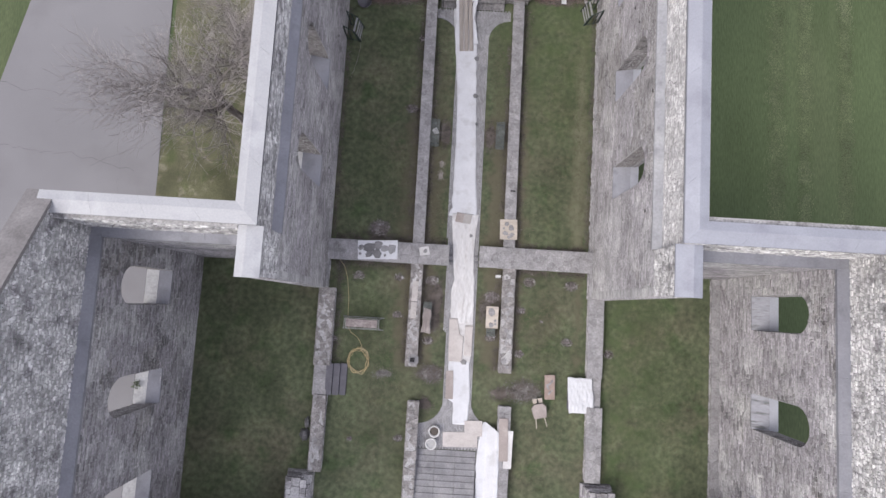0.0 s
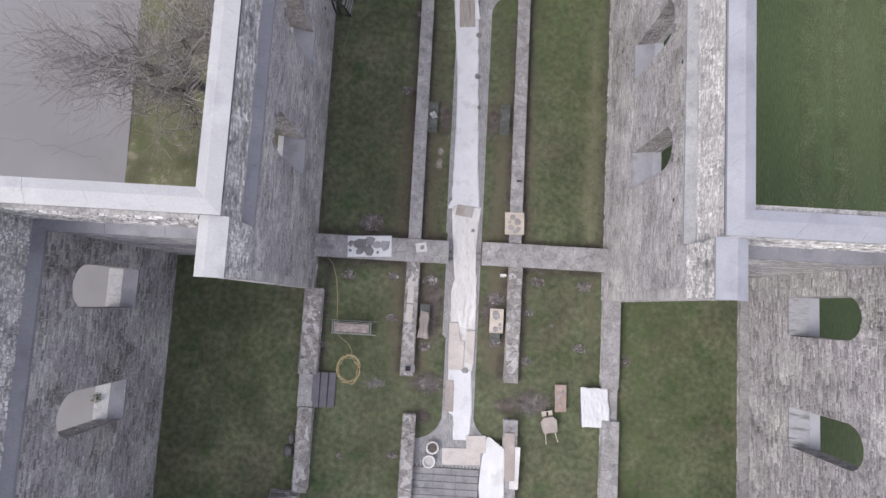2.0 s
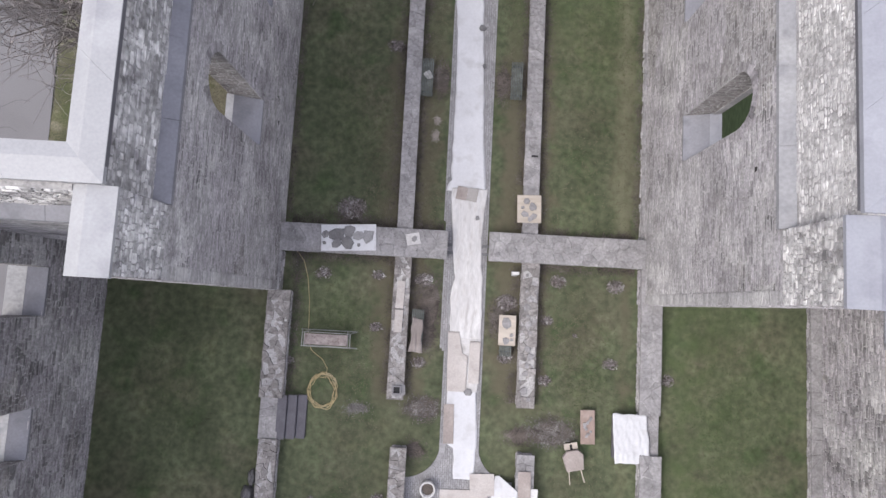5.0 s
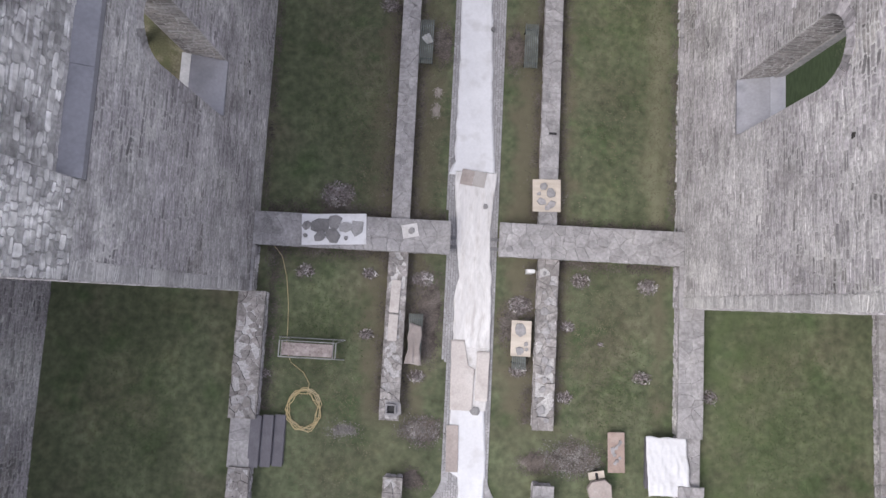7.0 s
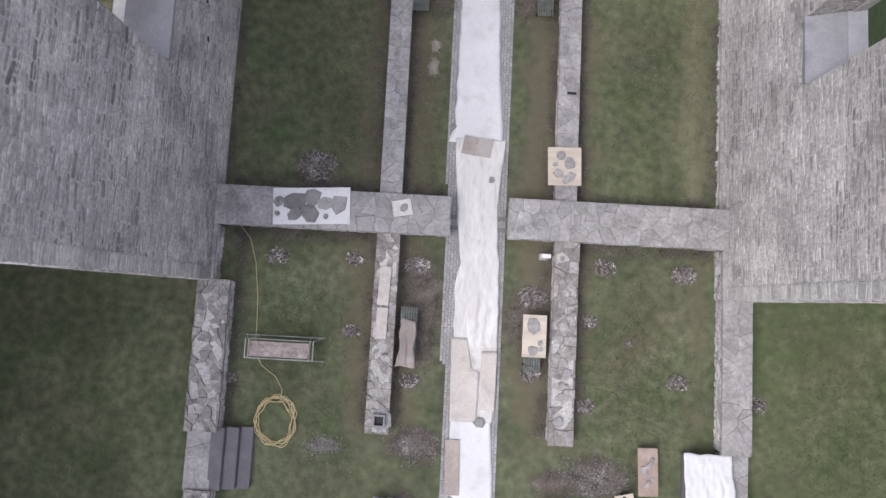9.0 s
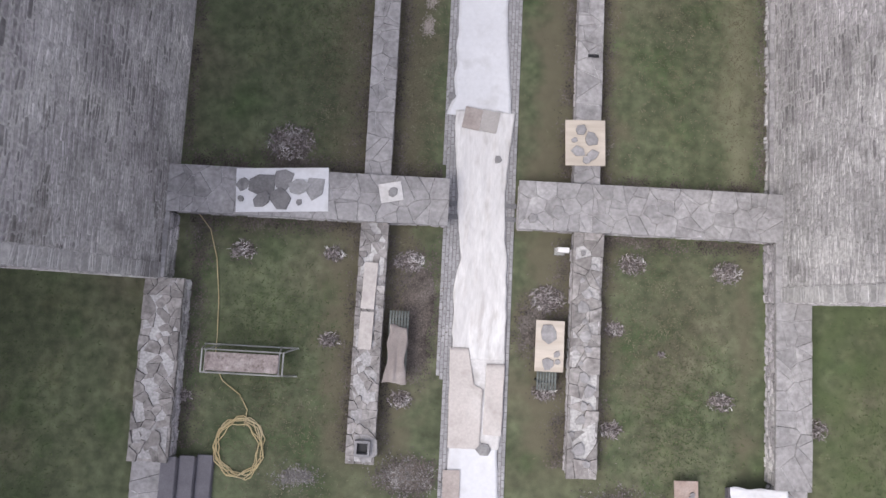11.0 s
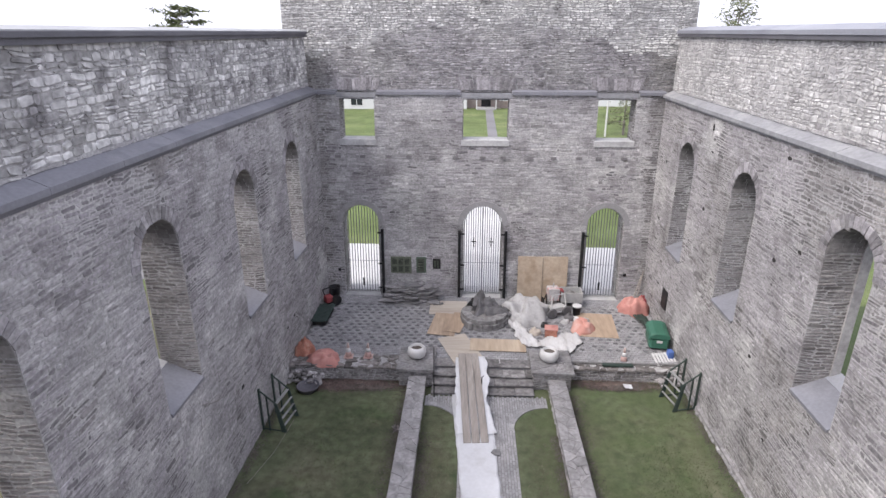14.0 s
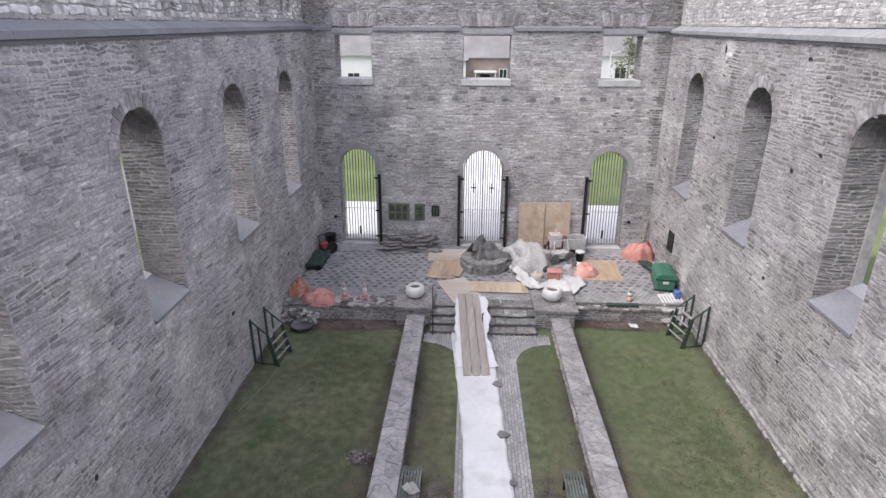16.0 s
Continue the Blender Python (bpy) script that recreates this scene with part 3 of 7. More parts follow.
# west and east transepts
for side, nm in ((-1, "west"), (1, "east")):
    xin, y_in, y_up, y_out = (16.45, 1.75, 2.15, 3.2) if side < 0 else (16.5, 2.25, 2.7, 3.75)
    x0 = 9.45 if side < 0 else 9.5
    ln = xin - x0
    at_n = lambda u, v, w, s=side, x0=x0, y=y_in: (s * (x0 + u), y + w, v)
    wn_ = big_wall("wall_transept_north_" + nm, "grey rubble stone transept wall with a metal ledge", at_n, ln, 11.1, y_out - y_in, [], 31 + side, rings=False)
    at_nu = lambda u, v, w, f=at_n, d=y_up - y_in: f(u, v, w + d)
    put("masonry_upper", Shape().prism([(0, 11.1), (ln + 0.45, 11.1), (ln + 0.45, 13.7), (0, 13.7)], 0, y_out - y_up, at_nu), MORTAR_PALE, wn_)
    su, _ = stones(at_nu, ln + 0.45, 11.15, 13.7, [], 35 + side, size=(0.12, 0.36), rise=(0.07, 0.21), proud=0.055, jag=0.05)
    tagged(put("upper_stones", su, STONE_PALE, wn_), "pale weathered rubble of the upper wall", kind="stuff")
    flashing("ledge", wn_, at_n, 0.0, ln, -0.07, y_up - y_in + 0.05, 11.0, 11.14, 0.1, LEAD, "lead-grey metal ledge flashing")

    put("corner_masonry", Shape().box(*sorted((side * xin, side * (xin + 1.4))), y_in, y_out, 0, 11.1), MORTAR, wn_)
    put("corner_ledge", Shape().box(*sorted((side * (xin - .06), side * (xin + .5))), y_in - .06, y_up + .05, 11.02, 11.19), LEAD, wn_, "lead-grey metal flashing at the corner of the ledge")
    y_mid = -5.8 if side < 0 else -5.3
    span = y_in + 14.6
    at_g = lambda u, v, w, s=side, x=xin, y=y_in: (s * (x + w), y - u, v)
    cs = (-0.36, -5.82, -11.3) if side < 0 else (0.16, -5.25, -10.7)
    hs = [(y_in - c - 0.97, y_in - c + 0.97, 4.1, 9.1 - 0.97, True) for c in cs]
    wg = big_wall("wall_gable_" + nm, "tall grey rubble stone transept gable wall with arched openings", at_g, span, 11.1, 1.05, hs, 41 + side, (0.07, 0.2), proud=0.035, jag=0.05, keep=(0.5, 5.0, 5.0, 8.6), pale=lambda x, y, z: noise.noise(Vector((y * .4, z * .4, 24.0))) + .4 * noise.noise(Vector((y * 2.1, z * 3, 9.0))) > .25)
    for h in hs:
        sloping_sill(wg, at_g, h[0], h[1], h[2], h[2] + 0.6, 1.05, inner=0.52 if side < 0 else 0.68, slab_mat=None if side < 0 else LEAD_PALE, sheet_mat=None if side < 0 else LEAD_STREAKED)
    at_gu = lambda u, v, w, f=at_g: f(u - 1.3, v, w + 0.45)
    um = y_in - y_mid + 1.3
    apex = 13.7 + um * 0.56
    put("gable_masonry", Shape().prism([(0, 11.1), (2 * um, 11.1), (2 * um, 13.7), (um, apex), (0, 13.7)], 0, 1.0, at_gu), MORTAR_PALE, wg)
    rake = lambda z, um=um: ((0.0, 2 * um) if z < 13.7 else ((z - 13.7) / 0.56, 2 * um - (z - 13.7) / 0.56))
    su, _ = stones(at_gu, 2 * um, 11.15, apex - 0.1, [], 45 + side, size=(0.1, 0.3), rise=(0.06, 0.17), proud=0.045, jag=0.05, top=rake)
    tagged(put("gable_stones", su, STONE_PALE, wg), "pale weathered rubble of the gable", kind="stuff")
    flashing("ledge", wg, at_g, 0.0, span, -0.07, 0.5, 11.0, 11.14, 0.1, LEAD, "lead-grey metal ledge flashing")
    for d in (1, -1):
        sh = Shape()
        p = [(um + d * um * 1.02, 13.68), (um, apex), (um, apex + 0.16), (um + d * um * 1.02, 13.84)]
        sh.prism(p if d < 0 else p[::-1], -0.1, 1.1, at_gu)
        put("rake_coping", sh, RAKE, wg, "dull brownish grey coping on the sloping gable")
    # unseen plain walls added to close the south side, raised to shade transept floors
    at_s = lambda u, v, w, s=side, xin=xin: (s * (xin - u), -14.6 - w, v)
    big_wall("wall_south_added_" + nm, "plain grey rubble stone wall added unseen to close and shade the transept", at_s, xin - 9.6, 13.85, 1.2, [], 51 + side, rings=False)

# ---- facade wall, leaning back a little ----
at_f = lambda u, v, w: (-9.95 + u, 27.4 + 0.05 * v + w, v)
DOORS = ((-7.45, -5.55), (-1.18, 0.87), (5.15, 7.0))
WINS = ((-7.32, -5.6), (-1.26, 0.98), (5.22, 7.02))
DOOR_TOP, FLOOR = 5.62, 0.64
holes_f = [(a + 9.95, b + 9.95, 0.0, DOOR_TOP - (b - a) / 2, True) for a, b in DOORS]
fac = thing("wall_north", "tall grey rubble stone facade wall with three arched doorways and three square windows", "wall", kind="structure")
put("masonry", wall_core(Shape(), at_f, 19.4, 0, 7.2, 1.1, holes_f), MORTAR, fac)
sqr = [(a + 9.95, b + 9.95, 8.86, 10.92, False) for a, b in WINS]
put("masonry_middle", wall_core(Shape(), lambda u, v, w: at_f(u, v, w), 19.4, 7.2, 11.2, 1.1, sqr), MORTAR, fac)
put("masonry_upper", Shape().prism([(0, 11.2), (19.4, 11.2), (19.4, 16.6), (0, 16.6)], 0, 0.8, lambda u, v, w: at_f(u, v, w + 0.3)), MORTAR_PALE, fac)
sf, single = stones(lambda u, v, w: at_f(u + 1.3, v, w), 17.0, 0.5, 11.2, [(h[0] - 1.3, h[1] - 1.3, *h[2:]) for h in holes_f + sqr], 61, keep=(5.2, 9.2, 2.0, 6.0), proud=0.014)
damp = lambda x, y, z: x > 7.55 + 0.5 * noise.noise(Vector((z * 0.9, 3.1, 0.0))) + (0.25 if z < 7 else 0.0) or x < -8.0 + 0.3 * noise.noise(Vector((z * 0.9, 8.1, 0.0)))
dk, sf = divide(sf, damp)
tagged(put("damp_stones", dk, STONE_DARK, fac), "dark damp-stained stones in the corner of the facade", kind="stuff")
lt, sf = divide(sf, lambda x, y, z: noise.noise(Vector((x * .35, z * .4, 34.0))) + .35 * noise.noise(Vector((x * 2.1, z * 3, 9.0))) > -.1)
tagged(put("pale_stones", lt, STONE_LIGHT, fac), "paler lime-washed patches of the rubble facing", kind="stuff")
tagged(put("stone_facing", sf, STONE, fac), "grey coursed rubble limestone facing", kind="stuff")
KEPT.append((fac, single))
# an old roof line: pale rough stone above a low arch, darker stone below it
over = lambda u, z: z > 12.9 + 1.5 * (1 - min(1, ((u - 9.5) / 7.2) ** 2)) + 0.15 * math.sin(u * 3)
sf, pale = stones(lambda u, v, w: at_f(u, v, w + 0.3), 19.4, 11.2, 16.6, [], 62, split=over, size=(0.12, 0.4), rise=(0.06, 0.15), jag=0.04)
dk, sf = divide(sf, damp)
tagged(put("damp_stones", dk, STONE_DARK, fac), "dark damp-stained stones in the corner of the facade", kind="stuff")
tagged(put("upper_stones", sf, STONE, fac), "grey rubble stones of the upper wall", kind="stuff")
sp = Shape()
for vs in pale:
    sp.add(vs, RUBBLE_FACES)
tagged(put("gable_stones", sp, STONE_GABLE, fac), "pale rough rubble above the old roof line", kind="stuff")
r62 = random.Random(62)
BAND = node_mat("smooth_grey_render", (0.285, 0.278, 0.285), 0.9, tones=((0.32, 0.31, 0.315), (0.24, 0.232, 0.24)), scale=1.2, fine=12, amount=0.1, bump=0.2)
for h in holes_f:
    sh = Shape()
    c, rad = (h[0] + h[1]) / 2, (h[1] - h[0]) / 2
    for k in range(20):
        a0, a1 = math.pi * k / 20, math.pi * (k + 1) / 20
        sh.prism([(c - s * math.cos(a), h[3] + s * math.sin(a)) for s, a in ((rad + .001, a0), (rad + .001, a1), (rad + .27, a1), (rad + .27, a0))], -0.045, 0.02, at_f)
    put("arch_band", sh, BAND, fac, "smooth grey rendered band round the arch")
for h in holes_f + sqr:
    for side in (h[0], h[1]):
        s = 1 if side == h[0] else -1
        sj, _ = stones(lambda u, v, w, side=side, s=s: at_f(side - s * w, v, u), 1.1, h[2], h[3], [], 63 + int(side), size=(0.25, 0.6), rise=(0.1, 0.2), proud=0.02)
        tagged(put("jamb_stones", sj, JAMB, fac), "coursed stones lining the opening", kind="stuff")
# ledge between the windows
edges = [1.4] + [v + 9.95 for w in WINS for v in (w[0] - 0.12, w[1] + 0.12)] + [18.3]
for a, b in zip(edges[::2], edges[1::2]):
    flashing("ledge", fac, at_f, a, b, -0.1, 0.35, 11.1, 11.24, 0.08, LEAD, "lead-grey metal ledge flashing", 1.6)
for a, b in WINS:
    sh = Shape()
    u = a + 9.95 - 0.2
    while u < b + 9.95 + 0.2:
        w = r62.uniform(0.09, 0.16)
        lift = r62.uniform(0.0, 0.008)
        tilt = (u - (a + b) / 2 - 9.95) * 0.12
        q = [(u + .003, 11.3), (u + w - .003, 11.3), (u + w + tilt - .003, 11.85 + r62.uniform(-.12, .1)), (u + tilt + .003, 11.85 + r62.uniform(-.12, .1))]
        sh.add([at_f(p, z, 0.31) for p, z in q] + [at_f(p, z, 0.25 - lift) for p, z in q], STONE_FACES)
        u += w
    put("flat_arch_stones", sh, STONE, fac, "flat arch of upright stones over the window")
    put("lintel", Shape().prism([(a + 9.85, 10.97), (b + 10.05, 10.97), (b + 10.05, 11.2), (a + 9.85, 11.2)], -0.03, 0.4, at_f), LEAD_GREY, fac, "grey lintel flashing")
    # dark strip stands for the shaded gap under the lintel
    put("lintel_soffit", Shape().prism([(a + 9.88, 10.88), (b + 10.02, 10.88), (b + 10.02, 10.968), (a + 9.88, 10.968)], 0.01, 0.9, at_f), FASCIA, fac, "strip under the lintel coloured dark for the shade there")
    put("window_sill", Shape().prism([(a + 9.89, 8.66), (b + 10.01, 8.66), (b + 10.01, 8.95), (a + 9.89, 8.95)], -0.06, 1.0, at_f), SILLSTONE, fac, "pale sheet-metal window sill", bevel=0.01)
for k in range(14):
    u = 2.4 + k * 1.18 + r62.uniform(-.15, .15)
    put("socket", Shape().prism([(u, 8.02), (u + .28, 8.02), (u + .28, 8.16), (u, 8.16)], -0.045, 0.02, at_f), node_mat("dark_joist_stone", (0.19, 0.18, 0.185), 0.95, amount=0.2) if k == 0 else bpy.data.materials["dark_joist_stone"], fac, "dark stone in an old joist socket")

# ---- low walls, caps and paving ----


def cells(x0, x1, y0, y1, size, seed):
    """Irregular flags that fill a rectangle: the cells nearest to scattered points, shrunk by the joint."""
    r = random.Random(seed)
    nx, ny = max(1, round((x1 - x0) / size)), max(1, round((y1 - y0) / size))
    pts = [(x0 + (x1 - x0) * (i + 0.5 + r.uniform(-.47, .47)) / nx, y0 + (y1 - y0) * (j + 0.5 + r.uniform(-.47, .47)) / ny) for i in range(nx) for j in range(ny)]
    if len(pts) > 6:
        pts = [p for p in pts if r.random() > 0.16]
    out = []
    for a in pts:
        poly = [(x0, y0), (x1, y0), (x1, y1), (x0, y1)]
        for b in pts:
            if a is b or abs(a[0] - b[0]) + abs(a[1] - b[1]) > 5 * size:
                continue
            nxv, nyv = b[0] - a[0], b[1] - a[1]
            ln = math.hypot(nxv, nyv)
            nxv, nyv = nxv / ln, nyv / ln
            lim = ln / 2 - 0.005
            new_poly = []
            for p, q in zip(poly, poly[1:] + poly[:1]):
                dp, dq = (p[0] - a[0]) * nxv + (p[1] - a[1]) * nyv - lim, (q[0] - a[0]) * nxv + (q[1] - a[1]) * nyv - lim
                if dp <= 0:
                    new_poly.append(p)
                if dp * dq < 0:
                    t = dp / (dp - dq)
                    new_poly.append((p[0] + (q[0] - p[0]) * t, p[1] + (q[1] - p[1]) * t))
            poly = new_poly
            if len(poly) < 3:
                break
        if len(poly) >= 3:
            out.append(poly)
    whole, out = out, []
    for poly in whole:
        area = abs(sum(p[0] * q[1] - q[0] * p[1] for p, q in zip(poly, poly[1:] + poly[:1]))) / 2
        if area > 0.05 and r.random() < 0.5:
            mx, my = sum(p[0] for p in poly) / len(poly), sum(p[1] for p in poly) / len(poly)
            ang = r.uniform(0, math.pi)
            cu, cv = math.cos(ang), math.sin(ang)
            sh_ = r.uniform(-.25, .25) * math.sqrt(area)
            for sgn in (1, -1):
                half = []
                for p, q in zip(poly, poly[1:] + poly[:1]):
                    dp, dq = [sgn * ((w[0] - mx) * cu + (w[1] - my) * cv - sh_) - 0.004 for w in (p, q)]
                    if dp >= 0:
                        half.append(p)
                    if dp * dq < 0:
                        t = dp / (dp - dq)
                        half.append((p[0] + (q[0] - p[0]) * t, p[1] + (q[1] - p[1]) * t))
                if len(half) >= 3:
                    out.append(half)
        else:
            out.append(poly)
    return out


CAPS = []          # (wall, flags, height), built last


def low_wall(label, x0, x1, y0, y1, h, seed, flag=0.43, over=0.05, cap=0.06, material=None):
    wall = thing("low_wall", label, "wall", "low walls in the lawn", kind="structure")
    put("masonry", Shape().box(x0 + .02, x1 - .02, y0 + .02, y1 - .02, -0.1, h - 0.02), MORTAR, wall)
    sh = Shape()
    for k, (at, ln) in enumerate(((lambda u, v, w: (x0 + .02 + w, y0 + u, v), y1 - y0), (lambda u, v, w: (x1 - .02 - w, y0 + u, v), y1 - y0), (lambda u, v, w: (x0 + u, y0 + .02 + w, v), x1 - x0), (lambda u, v, w: (x0 + u, y1 - .02 - w, v), x1 - x0))):
        s, _ = stones(at, ln, -0.05, h - cap, [], seed + k, size=(0.2, 0.5), rise=(0.07, 0.14), proud=0.05)
        sh.add(s.v, s.f)
    tagged(put("side_stones", sh, material or STONE, wall), "rough coursed stones of the low wall", kind="stuff")
    CAPS.append((wall, cells(x0 - over, x1 + over, y0 - over, y1 + over, flag, seed), h, cap))
    return wall


W_LABEL = "low rubble stone wall capped with irregular grey flagstones"
low_wall(W_LABEL, -8.36, -0.82, 2.12, 3.32, 0.66, 101)
low_wall(W_LABEL, 1.17, 8.24, 2.15, 3.38, 0.66, 102)
turned = lambda x, y, deg: pose(x, y, 0, 0, 0, deg) @ pose(-x, -y, 0)
low_wall(W_LABEL, -3.08, -2.45, 3.36, 19.9, 0.5, 103, flag=0.46).matrix_basis = turned(-2.75, 3.36, 0.35)
low_wall(W_LABEL, 2.68, 3.3, 3.42, 19.9, 0.5, 104, flag=0.46).matrix_basis = turned(3, 3.42, 0.35)
ROUGH_TOPS = []
low_wall(W_LABEL, -3.08, -2.42, -4.3, 2.08, 0.5, 105, flag=0.2)
ROUGH_TOPS.append(CAPS[-1][0].name)
low_wall(W_LABEL, 2.73, 3.44, -4.35, 2.1, 0.52, 106, flag=0.34)
ROUGH_TOPS.append(CAPS[-1][0].name)
low_wall(W_LABEL, -8.75, -7.8, -4.5, 0.22, 0.6, 107, flag=0.25)
ROUGH_TOPS.append(CAPS[-1][0].name)
low_wall(W_LABEL, 8.2, 9.06, -4.35, 0.48, 0.6, 108, flag=0.42)
low_wall(W_LABEL, -8.6, -7.87, -10.9, -6.4, 0.6, 109, flag=0.25)
ROUGH_TOPS.append(CAPS[-1][0].name)
low_wall(W_LABEL, 8.28, 9.14, -10.6, -6.2, 0.6, 110, flag=0.5)
low_wall(W_LABEL, -2.77, -2.13, -14.4, -6.45, 0.6, 111, flag=0.34)
ROUGH_TOPS.append(CAPS[-1][0].name)
low_wall(W_LABEL, 2.84, 3.54, -14.4, -6.45, 0.6, 112, flag=0.45)
low_wall("low stone threshold between the wall ends beside the metal steps", -8.7, -7.95, -6.35, -4.55, 0.45, 113, flag=0.6)
low_wall("low stone threshold between the wall ends", 8.25, 9.05, -6.15, -4.4, 0.4, 114, flag=0.6)
low_wall("narrow stone plinth at the foot of the nave wall", 8.2, 8.29, 3.45, 20.6, 0.2, 116, flag=0.5, over=0.02)
edge, re_ = Shape(), random.Random(131)
y = 3.5
while y < 20.4:
    q, e = y + re_.uniform(.08, .3), re_.uniform(.015, .085)
    h = re_.uniform(.0, .08)
    if re_.random() < .8:
        edge.add([(8.19 - e, y + .01, -.03), (8.195, y, -.03), (8.195, q, -.03), (8.19 - e * re_.uniform(.6, 1), q - .01, -.03), (8.2 - e, y + .03, h), (8.195, y + .01, h + .03), (8.195, q - .01, h + .03), (8.2 - e * .8, q - .03, h)], STONE_FACES)
    y = q
tagged(put("footing_stones", edge, FLAG_PALE), "thin uneven line of pale footing stones along the wall", "stones", kind="stuff")
low_wall("narrow stone plinth at the foot of the pier", -8.75, -8.32, 0.3, 2.05, 0.62, 117, flag=0.45, over=0.02)
low_wall("narrow stone plinth at the foot of the pier", 8.14, 8.28, 0.5, 2.1, 0.62, 118, flag=0.45, over=0.02)
low_wall("narrow stone plinth at the foot of the transept wall", 16.0, 16.45, -14, 2.2, 0.35, 119, flag=0.5, over=0.02)

# broken corner piers of the old chancel
for x0, x1, y1, sd in ((-9.9, -8.3, -11.0, 121), (8.1, 9.9, -10.8, 122)):
    stump = thing("pier_stump", "broken stump of a rubble stone pier", "wall", kind="structure")
    r = random.Random(sd)
    sh = Shape()
    z, ins = 0.0, 0.0
    while z < 1.5:
        h = r.uniform(0.12, 0.24)
        x = x0 + ins * r.uniform(0.3, 1)
        while x < x1 - ins * 0.6:
            w = r.uniform(0.25, 0.55)
            y = y1 - ins * r.uniform(0.2, 1.0)
            while y > y1 - 3.4:
                d = r.uniform(0.3, 0.6)
                if r.random() < 1.15 - z * 0.3:
                    sh.box(x, min(x + w - .015, x1 + 0.03), y - d + .015, y, z, z + h - r.uniform(.008, .03))
                y -= d
            x += w
        z += h
        ins += 0.05
    put("rubble", sh, STONE, stump, bevel=0.0)
    put("core", Shape().box(x0 + .15, x1 - .15, y1 - 3.3, y1 - .15, -.05, 0.9), MORTAR, stump)

# terrace with its retaining walls, pedestals and steps
STEPSTONE = node_mat("worn_step_stone", (0.175, 0.166, 0.166), 0.85, tones=((0.25, 0.24, 0.235), (0.12, 0.112, 0.115)), scale=2.2, fine=8, amount=0.28, piece=0.22, bump=0.5)
FLAGDARK = node_mat("dark_step_slate", (0.20, 0.195, 0.205), 0.8, tones=((0.25, 0.245, 0.25), (0.16, 0.155, 0.165)), scale=1.5, fine=14, amount=0.15, bump=0.3)
PAVER = node_mat("concrete_paver", (0.272, 0.266, 0.275), 0.9, tones=((0.31, 0.30, 0.306), (0.225, 0.22, 0.228)), scale=0.8, fine=16, amount=0.15, island=0.14, bump=0.25)
PAVER_PIECE = node_mat("concrete_paver_piece", (0.272, 0.266, 0.275), 0.9, tones=((0.31, 0.30, 0.306), (0.225, 0.22, 0.228)), scale=0.8, fine=16, amount=0.15, piece=0.14, bump=0.25)
PAVER_DARK = node_mat("dark_paver", (0.135, 0.132, 0.14), 0.9, amount=0.2, island=0.2, bump=0.25)
JOINT = node_mat("sandy_joint", (0.15, 0.145, 0.145), 0.95, tones=((0.12, 0.115, 0.115),), amount=0.2)
terrace = thing("terrace", "raised terrace paved with grey blocks before the doorways", "terrace", kind="structure")
put("terrace_bed", Shape().box(-8.5, 8.4, 21.15, 27.75, -0.1, FLOOR - 0.03), JOINT, terrace)
rt = random.Random(131)
low_wall("rubble retaining wall of the terrace", -8.4, -3.6, 20.3, 21.2, 0.66, 132, flag=0.26, material=STONE_DARK)
DARK_TOPS = [CAPS[-1][0].name]
ROUGH_TOPS.append(CAPS[-1][0].name)
low_wall("rubble retaining wall of the terrace", 3.5, 8.2, 20.75, 21.55, 0.54, 133, flag=0.26, material=STONE_DARK)
DARK_TOPS.append(CAPS[-1][0].name)
ROUGH_TOPS.append(CAPS[-1][0].name)
low_wall("broad stone pedestal capped with a grey slab beside the steps", -3.65, -2.28, 19.95, 21.6, 0.86, 134, flag=0.9, over=0.1, cap=0.09, material=STONE_DARK)
GREY_TOPS = [CAPS[-1][0].name]
low_wall("broad stone pedestal capped with a grey slab beside the steps", 1.95, 3.5, 19.95, 21.6, 0.86, 135, flag=1.0, over=0.1, cap=0.09, material=STONE_DARK)
GREY_TOPS.append(CAPS[-1][0].name)
stairs = thing("stairs_north", "broad worn stone steps up to the terrace", "steps", kind="structure")
for k in range(4):
    y0, z1 = 19.35 + 0.43 * k, 0.16 * (k + 1)
    x = -2.28
    while x < 1.94:
        w = min(rt.uniform(0.8, 1.9), 1.95 - x)
        if 1.95 - x - w < 0.3:
            w = 1.95 - x
        put("step_slab", Shape().box(x + .003, x + w - .003, y0 - .03 + rt.uniform(-.05, .04), y0 + 0.6, z1 - .1, z1 + rt.uniform(-.025, .012)), STEPSTONE, stairs, bevel=0.03)
        x += w
    put("riser", Shape().box(-2.28, 1.95, y0 + .05, y0 + 0.5, z1 - 0.18, z1 - 0.08), FLAGDARK, stairs)
put("bed", Shape().box(-2.28, 1.95, 20.9, 21.2, 0, FLOOR - 0.02), MORTAR, stairs)

stairs2 = thing("stairs_south", "broad dark slate steps rising to the old chancel", "steps", kind="structure")
for k in range(14):
    y1 = -9.35 - 0.36 * k
    z = 0.05 + 0.05 * k
    for x, w in ((-2.22, 1.3), (-0.92, 1.25), (0.33, 1.25)):
        put("step_slab", Shape().box(x + .006, x + w - .006, y1 - 0.385, y1 + .02, z - .07, z), FLAGDARK, stairs2, bevel=0.01)
put("bed", Shape().box(-2.22, 1.58, -14.4, -9.5, -0.06, 0.0), JOINT, stairs2)
put("landing", Shape().box(1.6, 2.7, -14.4, -9.2, -0.05, 0.02), JOINT, stairs2)


